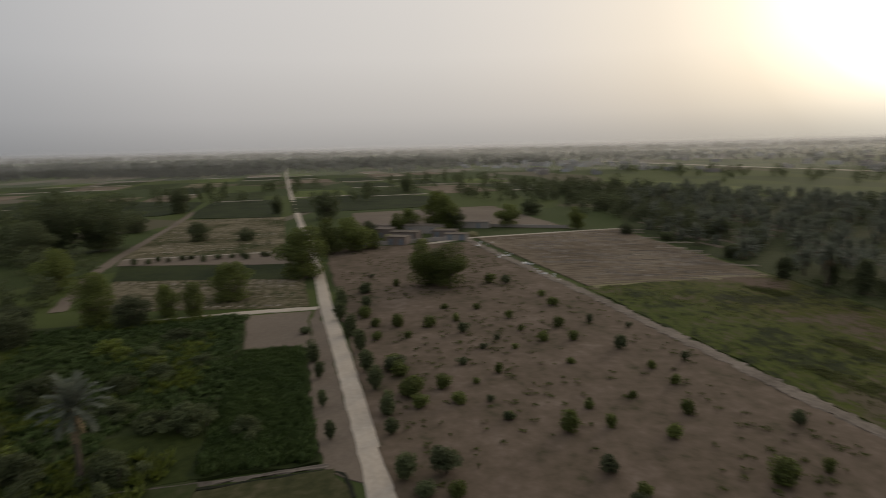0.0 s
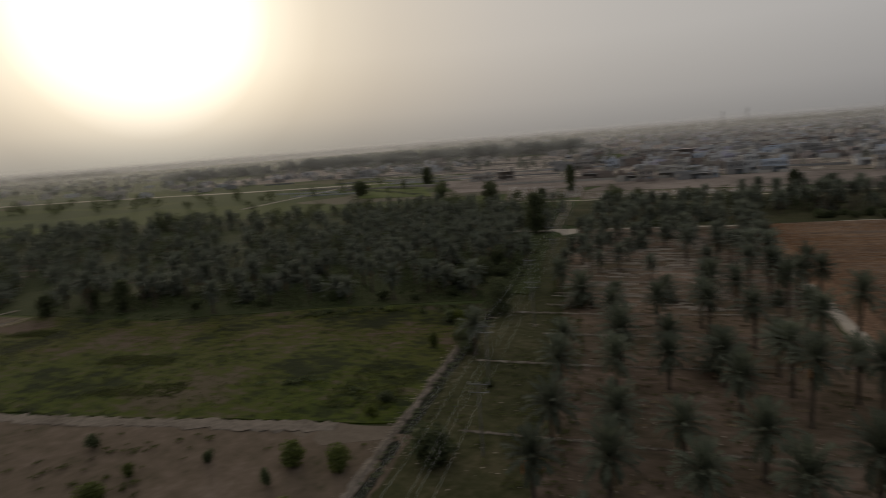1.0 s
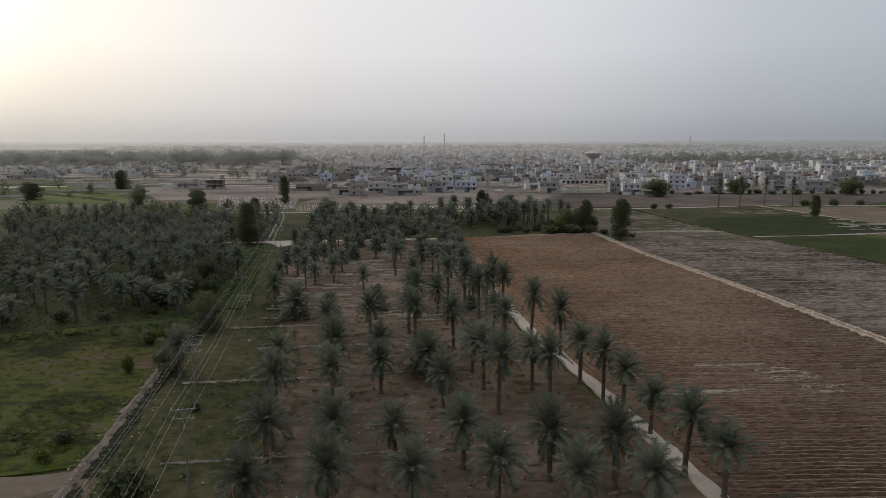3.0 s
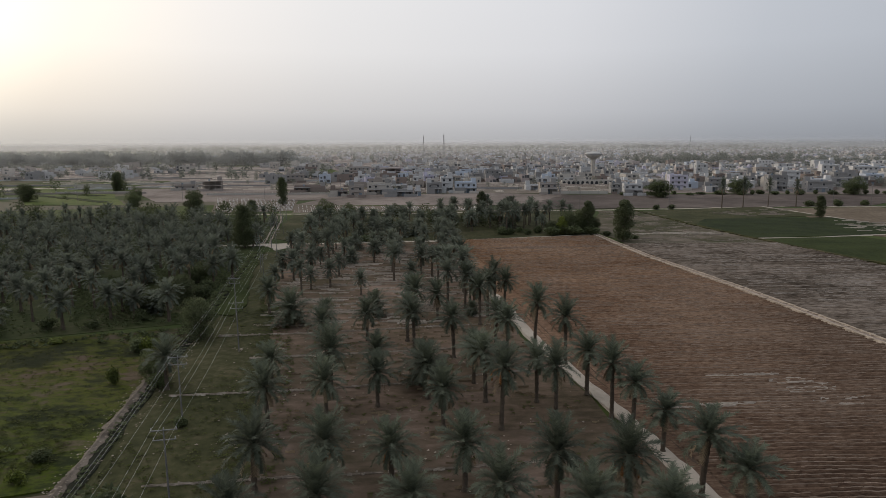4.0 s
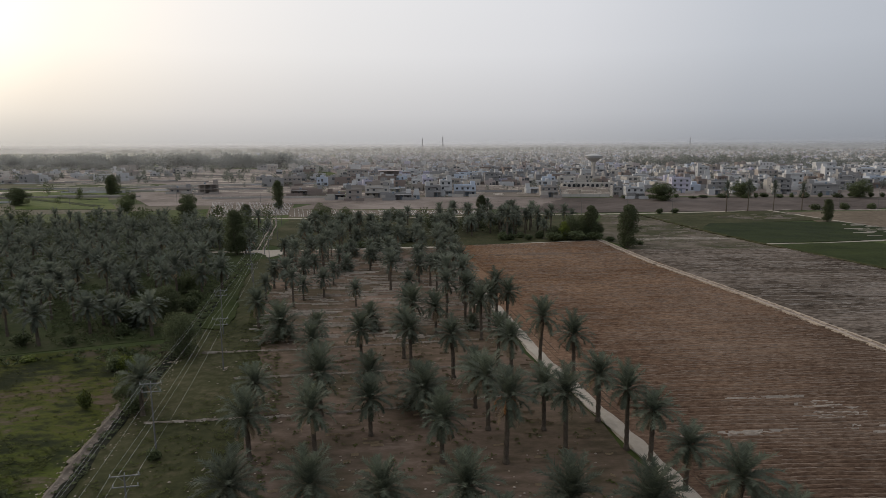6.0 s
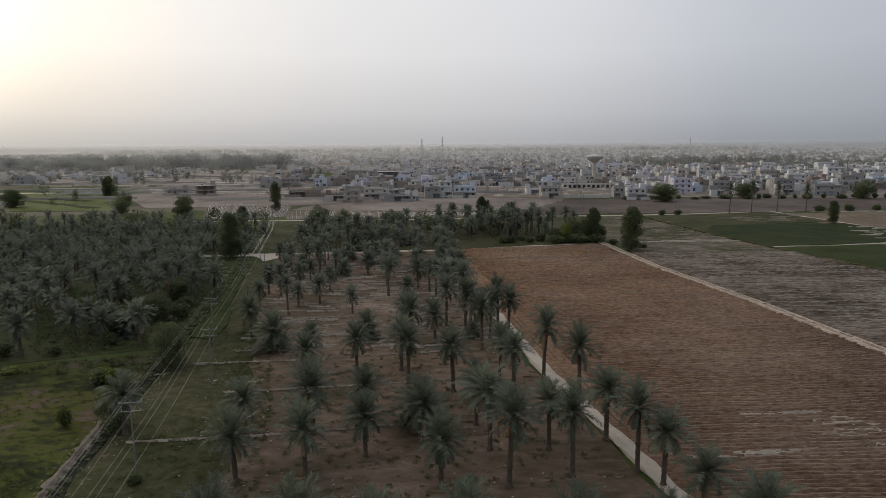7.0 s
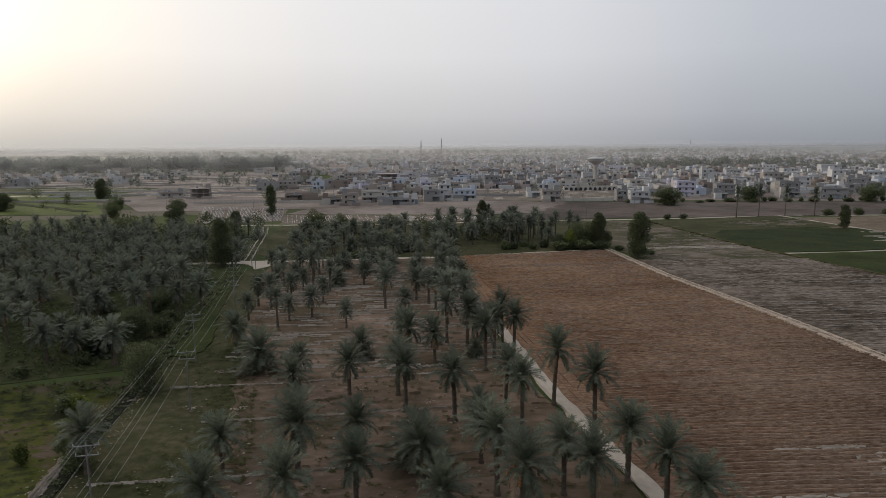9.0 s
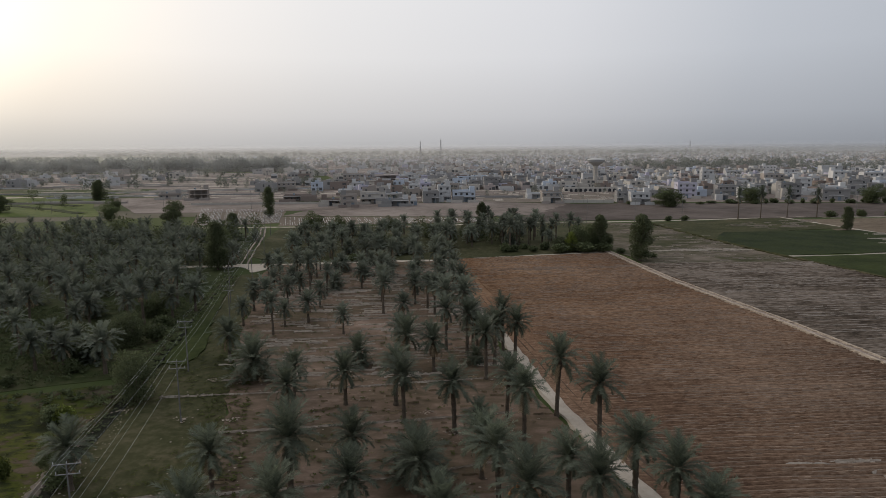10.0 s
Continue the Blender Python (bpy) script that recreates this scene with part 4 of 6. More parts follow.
MASTERS = {(kind, k): palm_master(100 + 10 * k + j, kind, k > 2) for j, kind in enumerate(("tall", "mid", "young")) for k in range(5)}
USED = set()


def plant(ob, m):
    """The first call moves the master itself, later ones copy it."""
    if ob.name not in USED:
        USED.add(ob.name)
        ob.matrix_world = m
        return ob
    return copy_thing(ob, m @ Matrix.Diagonal((*(1 / k for k in ob.scale), 1)))


prng = random.Random(7)
PLACED, PALMS = [], {}


def put_palm(x, y, kind, size=1.0, wide=None):
    """size: the height, wide: the crown, both against the master palm's."""
    k = prng.uniform(0.92, 1.08)
    s, w = size * k, (wide or size) * k
    PLACED.append((x, y))
    m = pose(x, y, 0, 0, 0, prng.uniform(0, 360)) @ Matrix.Diagonal((w, w, s * prng.uniform(0.94, 1.06), 1))
    PALMS[x, y] = plant(MASTERS[kind, prng.randrange(3) if y < 121 and x > -50 else prng.randrange(3, 5)], m)


def fruit_stalks(palm, top=6.75):
    """Hanging orange clusters of dates under a crown."""
    rng = np.random.default_rng(5)
    for k in range(5):
        a = k * 1.26 + 0.3
        root = Vector((0.3 * math.cos(a), 0.3 * math.sin(a), top))
        tip = root + Vector((0.75 * math.cos(a), 0.75 * math.sin(a), -0.25))
        pieces = [tube([root, (root + tip) / 2 + Vector((0, 0, 0.2)), tip], [0.04, 0.035, 0.03], 5)]
        pieces.append(tube([tip + Vector((rng.normal(0, 0.02), rng.normal(0, 0.02), -0.12 * q)) for q in range(9)], [0.02, 0.09, 0.13, 0.11, 0.14, 0.12, 0.13, 0.08, 0.02], 9))
        part("fruit_stalk", mesh_of("fruit_stalk", *join(pieces), M["dates"]), None, palm, "hanging orange cluster of dates")


# the tall row along the track
for x, y, s in [(23.8, 50.5, 0.74), (21.8, 54.4, 0.86), (20, 68.2, 0.84), (18.4, 71, 1), (17.1, 77.6, 0.8), (16.6, 88.3, 0.97), (13.4, 96, 1.08), (11.7, 70, 1), (10.4, 75.6, 0.9), (10.7, 114.8, 1), (9.3, 118.9, 1.02),
                (5.7, 108.5, 1.0), (3.5, 118.7, 0.95), (7.5, 114.1, 0.95), (-13, 154.5, 0.82), (-3.1, 148, 0.9), (0.5, 133, 0.98), (8.3, 88.6, 1), (7.1, 95, 0.97), (5.3, 68.3, 1), (4.1, 75.6, 0.95), (15.6, 45.5, 0.9), (-5.4, 94.6, 0.92), (-6.7, 99.8, 0.85), (0.6, 91.6, 0.9)]:
    put_palm(x, y, "tall", s, 1.05)
put_palm(21.4, 62.8, "tall", 0.66, 0.95)
for x, y, s in [(3, 81.6, 1.05), (-18.7, 56.3, 1), (-12.2, 56.3, 1), (-6, 56.3, 1), (0.7, 56.2, 1.05), (8.7, 53.7, 1), (14.5, 52.5, 1.05), (-17.7, 46.8, 1), (-11.2, 47.7, 1.05), (-3.9, 48.8, 1), (3.3, 48.4, 1.05),
                (10, 47.5, 1.05), (-21.1, 69.6, 1), (-14.6, 70.8, 1.05), (-9.1, 74.6, 1.0), (-3.1, 76.8, 0.98), (-1.2, 68.6, 1.0), (-23.3, 80, 1.02), (-15.6, 79.6, 1.3), (-10, 82.8, 0.95)]:
    put_palm(x, y, "mid", s)
for x, y, s in [(-19.8, 96.5, 0.95), (-13.2, 100, 0.95), (-5.8, 113.5, 1.05), (-1.8, 112, 1.05), (-33.5, 116.5, 1), (-20.5, 103, 0.8), (3.3, 88.2, 0.72), (-29.6, 135.9, 0.75), (-33.1, 152.9, 0.85), (-25.7, 150.2, 0.8), (24.6, 42, 0.7), (-38.8, 147.6, 1.0), (-35.8, 146.2, 1.05), (-5.8, 151.8, 0.95), (-18, 131, 0.7)]:
    put_palm(x, y, "mid", s)
for x, y, s in [(-3.5, 81, 1.1), (-13.4, 114.6, 1.0), (-27.6, 109.2, 1.25), (4.7, 114.8, 0.55), (-11.5, 40, 1.0)]:
    put_palm(x, y, "young", s)


def clear_of(x, y, d):
    return all((x - a) ** 2 + (y - b) ** 2 > d * d for a, b in PLACED)


# the back of the orchard, up to the cross road, and the grove beyond it
BACK = [(-37, 121), (6, 121), (3, 150), (1, 200), (-46, 194), (-40, 150)]
for j in range(11):
    for i in range(9):
        x, y = -44 + 6.2 * i + prng.uniform(-1.1, 1.1), 123 + 7.3 * j + prng.uniform(-1.3, 1.3)
        dense = 0.95 if y > 165 or x > -8 else 0.5 if y > 150 else 0.2
        if inside(x, y, BACK) and clear_of(x, y, 4) and prng.random() < dense:
            put_palm(x, y, prng.choice(("tall", "mid", "mid", "young") if x < -12 else ("tall", "tall", "mid")), prng.uniform(0.8, 1.02))
NORTH = [(-45, 208), (0, 208), (34, 222), (40, 232), (30, 282), (0, 282), (-12, 264), (-58, 258), (-56, 240)]
for j in range(12):
    for i in range(17):
        x, y = -58 + 6.2 * i + prng.uniform(-2, 2), 210 + 6.2 * j + prng.uniform(-2, 2)
        if inside(x, y, NORTH) and clear_of(x, y, 4.4) and prng.random() < 0.66:
            put_palm(x, y, prng.choice(("tall", "mid", "mid", "young") if x > -14 else ("mid", "mid", "young")), prng.uniform(0.85, 1.15))
# the near edge of the dense west grove
for k in range(9):
    put_palm(4.6 - 0.06 * k * 8 + prng.uniform(-1.2, 1.2), 124 + 8.2 * k + prng.uniform(-1.5, 1.5), "tall", prng.uniform(0.88, 1.05))
GROVE = [(-47, 113), (-76, 103), (-111, 87), (-147, 84), (-147, 128), (-100, 140), (-52, 165)]
for j in range(11):
    for i in range(16):
        x, y = -148 + 6.6 * i + prng.uniform(-2.2, 2.2), 86 + 6.6 * j + prng.uniform(-2.2, 2.2)
        # the rows thin out towards the fallow field
        edge = min(1.0, max(0.0, (y - 113 + 0.4 * (-47 - x)) / 22))
        if inside(x, y, GROVE) and clear_of(x, y, 4.4) and prng.random() < 0.5 + 0.3 * edge:
            put_palm(x, y, prng.choice(("tall", "mid", "mid", "mid", "young")), prng.uniform(0.82, 1.05))
put_palm(-37.2, 80.5, "mid", 0.95)
put_palm(-60.8, -34.8, "tall", 1.16, 1.25)
for x, y, s in [(138, 303, 1.5), (150, 306, 1.6), (163, 307, 1.55), (177, 307, 1.5)]:
    put_palm(x, y, "tall", s, 0.85)
for x, y in [(36, 236), (40, 240), (33, 243), (46, 238), (31, 234), (26, 228), (22, 236), (25, 246), (36, 251), (29, 258), (43, 247), (50, 243)]:
    put_palm(x, y, "tall", prng.uniform(0.9, 1.05))


for spot, top in (((5.3, 68.3), 6.75), ((-12.2, 56.3), 4.5), ((-6, 56.3), 4.5), ((-17.7, 46.8), 4.5), ((14.5, 52.5), 4.5)):
    fruit_stalks(PALMS[spot], top)


def far_palms(name, poly, spacing, label, seed, keep=0.85):
    """The rest of a grove in one mesh: light copies of two palms."""
    rng = np.random.default_rng(seed)
    kinds = []
    for k in range(4):
        t, g, d = palm_meshes(300 + k, (4.6, 3.6, 2.6, 1.0)[k], 30, 3.7, 7, 0.27, 2, True)
        kinds.append([(np.array([tuple(p) for p in v]), f) for v, f in (t, g, d)])
    xs, ys = [p[0] for p in poly], [p[1] for p in poly]
    V, F = [[], [], []], [[], [], []]
    count = [0, 0, 0]
    y = min(ys)
    while y < max(ys):
        x = min(xs)
        while x < max(xs):
            px, py = x + rng.uniform(-2.2, 2.2), y + rng.uniform(-2.2, 2.2)
            if inside(px, py, poly) and rng.random() < (keep if px > -150 else 0.6 * keep) and math.hypot(px + 61, py - 187) > 8:
                a, s = rng.uniform(0, 6.28), rng.uniform(0.75, 1.15)
                R = np.array([[math.cos(a), -math.sin(a), 0], [math.sin(a), math.cos(a), 0], [0, 0, 1]]) * s
                for q, (v, f) in enumerate(kinds[rng.integers(4)]):
                    V[q].append(v @ R.T + np.array([px, py, 0]))
                    F[q] += [tuple(i + count[q] for i in e) for e in f]
                    count[q] += len(v)
            x += spacing
        y += spacing
    e = thing(name, pose(0, 0, 0), label, "palm grove", kind="stuff")
    for q, (n, mat) in enumerate((("trunks", "palm_bark"), ("crowns", "leaf_palm_hazed"), ("dry_leaves", "leaf_dry"))):
        part(n, mesh_of(n, np.concatenate(V[q]).tolist(), F[q], M[mat]), None, e)


WEST_FAR = [(-52, 165), (-100, 140), (-147, 128), (-147, 84), (-236, 76), (-420, 132), (-430, 185), (-221, 250), (-150, 285), (-68, 258), (-60, 203)]
litter_rows("grove_soil", [(-150, 86), (-236, 78), (-330, 106), (-300, 140), (-150, 132)], 70, M["earth"], "bare brown soil lines between the palms of a grove", 270, 4.0, 0.25, 2.2)
far_palms("palm_grove", WEST_FAR, 6.6, "dense dark grey-green date palm grove", 71, 0.85)


# ---- broadleaf trees and shrubs ----
def tree_master(name, seed, kind, leaf, label, category="tree"):
    """A tree 10 m high and about 9 m wide (round), 5 m wide (column), or a shrub 2 m high."""
    rng = np.random.default_rng(seed)
    e = thing(name, pose(0, 0, -60), label, category)
    if kind == "thicket":
        pieces = []
        for k in range(7):
            a, r = k * 0.9 + rng.uniform(-0.3, 0.3), rng.uniform(0.4, 2.0)
            pieces.append(tube([(r * math.cos(a), r * math.sin(a), -0.05), (1.1 * r * math.cos(a), 1.1 * r * math.sin(a), 1.0), (1.3 * r * math.cos(a), 1.3 * r * math.sin(a), 1.9)], [0.07, 0.05, 0.02], 5))
        lobes = [(rng.normal(0, 1.15), rng.normal(0, 1.15), rng.uniform(0.5, 2.0), *(rng.uniform(0.5, 1.0, 3) * np.array([1, 1, 0.9]))) for _ in range(22)]
        count, size = 5200, 0.15
    elif kind == "shrub":
        pieces = []
        for k in range(4):
            a = k * 1.7 + rng.uniform(-0.4, 0.4)
            pieces.append(tube([(0, 0, -0.05), (0.16 * math.cos(a), 0.16 * math.sin(a), 0.45), (0.4 * math.cos(a), 0.4 * math.sin(a), 1.15)], [0.05, 0.035, 0.012], 5))
        lobes = [(rng.normal(0, 0.24), rng.normal(0, 0.24), rng.uniform(0.6, 1.4), *rng.uniform(0.45, 0.68, 3)) for _ in range(9)]
        count, size = 1200, 0.125
    else:
        wide = 1.0 if kind == "round" else 0.5
        pieces, tips = [], []
        th = 2.6 if kind == "round" else 5.0
        bend = rng.uniform(-0.4, 0.4, 2)
        pieces.append(tube([(0, 0, -0.2), (0.1, 0, 0.5), (bend[0] * 0.5, bend[1] * 0.5, th * 0.6), (bend[0], bend[1], th)], [0.42, 0.32, 0.25, 0.2], 9))
        for k in range(7):
            a = k * 2.4 + rng.uniform(-0.4, 0.4)
            z0 = th * rng.uniform(0.6, 1.0)
            L = rng.uniform(2.2, 3.6) * wide * (1.0 if kind == "round" else 0.75)
            mid = (bend[0] + 0.5 * L * math.cos(a), bend[1] + 0.5 * L * math.sin(a), z0 + 1.2)
            tip = (bend[0] + L * math.cos(a), bend[1] + L * math.sin(a), z0 + rng.uniform(2.2, 4.2))
            pieces.append(tube([(bend[0] * z0 / th, bend[1] * z0 / th, z0), mid, tip], [0.15, 0.1, 0.04], 6))
            tips.append(tip)
        lobes = [(*t, *(rng.uniform(1.3, 2.0, 3) * (1.0 if kind == "round" else 0.45) * np.array([1, 1, 0.8]))) for t in tips]
        top = 8.6
        for k in range(30 if kind == "round" else 96):
            u = rng.uniform(0, 1) if kind == "round" else (k + rng.random()) / 96
            z = (0.9 + (top - 0.9) * u) if kind == "round" else (0.9 + 8.3 * u)
            spread = (3.2 * math.sqrt(max(0.05, 1 - ((z - 4.6) / 4.6) ** 2)) if kind == "round" else 1.75 * math.sqrt(max(0.03, 1 - ((z - 3.8) / 5.6) ** 2)))
            a = rng.uniform(0, 6.28)
            r = spread * math.sqrt(rng.random())
            lobes.append((r * math.cos(a), r * math.sin(a), z, *(rng.uniform(1.1, 1.8, 3) * (1.0 if kind == "round" else 0.55) * np.array([1, 1, 0.8]))))
        for k in range(6 if kind == "round" else 3):
            a = k * 1.05 + rng.uniform(-0.3, 0.3)
            r = 2.1 * wide * rng.uniform(0.6, 1.1)
            lobes.append((r * math.cos(a), r * math.sin(a), rng.uniform(1.1, 2.2), 1.5 * wide ** 0.5, 1.5 * wide ** 0.5, 1.1))
        count, size = (10000, 0.175) if kind == "round" else (12000, 0.14)
    part("trunk", mesh_of("tree_trunk", *join(pieces), M["bark"]), None, e)
    part("crown", mesh_of("tree_crown", *leaf_cloud(lobes, count, size, rng), leaf), None, e)
    return e


ROUND = [tree_master("broadleaf_tree", 200 + k, "round", M["leaf_dark" if k < 2 else "leaf_green"], "dark green broadleaf tree with an uneven rounded crown") for k in range(3)]
ROUND_HAZED = [tree_master("dusty_tree", 205 + k, "round", M["leaf_hazed"], "haze-toned grey-green tree at the edge of the town") for k in range(2)]
ROUND_FRESH = [tree_master("leafy_tree", 207 + k, "round", M["leaf_shrub"], "leafy green farmland tree with a full rounded crown") for k in range(2)]
COLUMN = [tree_master("upright_tree", 210 + k, "column", M["leaf_green"], "tall narrow dark green tree at a field edge") for k in range(2)]
LIME = tree_master("yellow_green_tree", 220, "round", M["leaf_lime"], "tree with fresh yellow-green leaves")
THICKET = [tree_master("thicket", 260 + k, "thicket", M["leaf_dark"], "overgrown dark green thicket of garden plants", "bush") for k in range(2)]
SHRUB = [tree_master("shrub", 230 + k, "shrub", M[("leaf_shrub", "leaf_shrub", "leaf_green")[k]], "small rounded green fruit shrub in bare soil", "shrub") for k in range(3)]
BUSH = [tree_master("bush", 240 + k, "shrub", M["leaf_dark"], "dense dark green roadside bush", "bush") for k in range(2)]
LIMEBUSH = tree_master("bright_bush", 245, "shrub", M["leaf_lime"], "bright yellow-green bush in an overgrown garden", "bush")


def grow(master, x, y, h, w, full_h, full_w):
    s, t = w / full_w, h / full_h
    return plant(master, pose(x, y, 0, 0, 0, prng.uniform(0, 360)) @ Matrix.Diagonal((s, s, t, 1)))


def rounds(rows, kinds=None):
    for x, y, h, w in rows:
        grow(prng.choice(kinds or (ROUND if y < 480 else ROUND_HAZED)), x, y, h, w, 9.6, 8.5)


def columns(rows):
    for x, y, h, w in rows:
        grow(prng.choice(COLUMN), x, y, h, w, 9.6, 5.0)


def bushes(rows, kinds):
    for x, y, h, w in rows:
        grow(prng.choice(kinds), x, y, h * 1.1, w * 1.15, 2.0, 1.9)


# trees of the farmland in the west
rounds([(-207, -124, 21, 17), (-213, -113, 18, 20), (-189, -121, 14, 13), (-263, -127, 9.6, 14), (-344, -140, 15, 12.5), (-231, -87, 8, 9.4), (-229, -69, 5, 7.3), (-330, -83, 10, 7.5), (-296, -51, 14, 13.5), (-452, -48, 10, 8), (-471, -20, 15, 10.7)])
rounds([(-159, -33, 13, 14), (-243, 4, 14, 12), (-195, -33, 11.6, 11), (-199, -26, 11, 12.7), (-247, -10, 8.6, 10), (-244, 8, 9.6, 9), (-250, 30, 9.6, 11), (-293, 46, 8, 10.7), (-239, 55, 8.8, 7.7), (-146.5, -2.4, 11, 9.4), (-143.8, 3.6, 10.5, 8.8), (-147.5, 1, 9, 6.5), (-212, -30, 9, 9), (-226, -24, 7, 7), (-238, -14, 8, 7), (-204, -20, 6, 6)], ROUND_FRESH + [ROUND[2]])
grow(LIME, -250, 1, 15.5, 12, 9.6, 8.5)
rounds([(-125, -54, 6.4, 5.1), (-124, -48, 6.9, 4.5), (-135, -44, 8.8, 9), (-120, -65, 10, 8.2), (-152, -92, 10.5, 11), (-112, -76, 6.3, 8.1), (-117, -57, 6.6, 7.5), (-105, -72, 7, 8), (-95, -74, 6, 8), (-88, -66, 5, 7)], ROUND_FRESH + [ROUND[2]])
for k, (x, y, h, w) in enumerate([(-100, -46, 1.9, 5.5), (-73, -29, 3.4, 6.5), (-73, -33, 2.8, 4), (-71, -22, 2.6, 4.2), (-81, -52, 4.6, 7.4), (-61, -42, 3.6, 6.7), (-61, -32, 3.6, 5.6), (-90, -40, 2.5, 5), (-95, -36, 2, 4), (-84, -42, 3, 5), (-108, -44, 2.6, 5), (-70, -52, 4, 6), (-77, -40, 2.6, 5)]):
    grow(THICKET[k % 2], x, y, h, w, 2.9, 5.4)
bushes([(-101, -53, 2.6, 3.2), (-99, -50, 2, 2.4), (-93, -42, 2.2, 2.8), (-91, -39.5, 1.8, 2.2), (-64, -45, 2.4, 3)], [LIMEBUSH])
columns([(-144, 82, 5, 4.6), (-136, 88, 6.4, 3.8), (-127, 89, 7.4, 5)])
rounds([(-172, 83, 4, 4.8), (-206, 78, 3, 5.7), (-221, 69, 4.1, 6.1)])
# shrubs of the orchard
bushes([(-92, -6, 1.9, 2.5), (-88, -5, 2.2, 2.4), (-82, -3, 2.4, 2.6), (-77, -2, 1.8, 2), (-83, 1, 2, 2.1), (-78, 3, 1.5, 1.8), (-61, 1, 3, 2.7), (-69, 15, 2.6, 2.1), (-70, 20, 1.7, 1.2), (-67, 26, 1.8, 1.5), (-97, 29, 2.3, 2),
        (-110, 22, 1.9, 1.8), (-102, 23, 1.6, 1.7), (-102, 18, 1.7, 1.7), (-69, 41, 1.8, 1.6), (-57, 32.5, 2.6, 2.6), (-59, 38, 1.5, 1.1), (-60, 17, 1.8, 1.9), (-56, 19, 1.4, 1.4), (-73, 30, 1.8, 1.5)], SHRUB)
bushes([(-115, -7, 1.8, 1.9), (-112, -1, 2.1, 2), (-108, 5, 2, 1.8), (-147, 13, 2.3, 2.4), (-146, 17, 2, 2.4), (-157, -16, 1, 1.4), (-146, -9, 1.8, 1.6), (-121, -14, 1.7, 2), (-113, -11, 1.6, 1.9), (-115, 4, 1.6, 1.3), (-116, 14, 1.6, 1.3),
        (-108, 15, 1.3, 1), (-88, 9, 1.5, 1.2), (-73, 9, 1, 1), (-76, 19, 1.1, 0.8), (-78, 25, 1.1, 1), (-88, 31, 1.4, 1.1), (-82, 32, 1.6, 1.2), (-91, 37, 1.6, 1.2)], SHRUB)
bushes([(-57, 2, 1.7, 1.6), (-78, 7, 1.1, 0.9), (-112, 28, 1.6, 1.2), (-125, 24, 1.8, 2.1), (-108, 34, 1.2, 1), (-43, 45, 2.8, 2.4), (-38, 46, 2.8, 2.1), (-38, 38, 1.7, 2.1), (-43, 41, 2.1, 1), (-53, 43, 1.4, 1.2), (-46, 34, 1.7, 1), (-54, 18, 1.7, 1.6), (-48, 26, 1.5, 1.3), (-44, 18, 1.8, 1.6)], SHRUB)
bushes([(-128, -19, 4.4, 2.8), (-108, -15, 4.1, 2.6), (-99, -12, 3.7, 2.2), (-90, -10, 3.3, 2.2), (-83, -8, 3.4, 2), (-75, -6, 3.3, 2), (-70, -5, 1.9, 1.6), (-60, -3, 2.8, 2.2), (-57, -1, 1.5, 1.9), (-140, -16, 2.6, 3.2), (-127, -14, 2.4, 2.1), (-118, -18, 3.6, 2.5),
        (-95, -18.5, 3.6, 2.2), (-88, -16.5, 2.5, 1.5), (-78, -14.3, 2.3, 1.2), (-69, -11.8, 2.3, 1.2), (-110, -23, 1.2, 2)], BUSH)
bushes([(-84.4, 5.6, 0.9, 1), (-72.8, 8.7, 1.1, 1.3), (-75.2, 18.8, 1, 1.2), (-91.1, 20.1, 1, 1.2), (-98.4, 12.7, 1, 1.1), (-98.8, 7.8, 1.1, 1.3), (-91.7, 4, 1.2, 1.5), (-103.3, 10.3, 1, 1.1), (-105.7, -4.7, 1.2, 1.4), (-124.3, 1.9, 1.2, 1.4), (-123.6, 8.4, 1.2, 1.4), (-132.6, 23.1, 1.3, 1.6), (-119.1, -13.3, 2.4, 2), (-105.2, -9.9, 1.6, 1.6), (-90.2, -6.1, 2.4, 2.6), (-80.7, -3.5, 2.6, 2.6), (-112.4, -6.7, 2.4, 1.8)], SHRUB)
brng = random.Random(55)
for k in range(16):
    u = k / 15
    grow(BUSH[k % 2], -186 - 6 * u + brng.uniform(-4, 4), -92 + 44 * u + brng.uniform(-1, 1), brng.uniform(1.2, 2.2), brng.uniform(1.6, 2.8), 2.0, 1.9)
# trees along the ditch, in the grove and towards the town
rounds([(-41, 102, 7.4, 5.8), (-57, 118, 4.2, 5.4), (-54, 126, 6.2, 6.4), (-58, 145, 5, 6.8), (-40.5, 84, 4.6, 4), (-239, 361, 11.2, 13.3), (-179, 367, 8.4, 6.8), (-134, 337, 8.7, 9.3), (-52, 278, 8, 8), (-72, 223, 10, 9), (-114, 287, 10, 9), (-158, 320, 9.5, 9), (-40, 270, 7, 7), (-20, 276, 6, 6), (4, 262, 6, 6), (-48, 225, 6, 6)])
rounds([(129, 366, 11, 17), (186, 385, 10.5, 15), (252, 375, 11.4, 14)], [ROUND[0], ROUND[1]])
rounds([(45, 222, 8.5, 7.5), (39, 219, 5, 5.5), (49.5, 221, 9, 6.5), (54.5, 221, 6, 5), (43, 218, 4, 5)], [ROUND[2], ROUND[0]])
columns([(-61.8, 192.6, 13.6, 7.2), (-235, 455, 13.3, 9), (18, 278, 11, 5.7), (51.5, 218.5, 11.7, 6.5), (-80, 262, 9, 6), (161, 262, 9.5, 4.9), (59, 201, 13.6, 8.4), (-84, 330, 15, 7), (-224, 432, 13, 8), (-66, 204, 9, 5)])
grow(LIME, 42, 218, 6.5, 4, 9.6, 8.5)
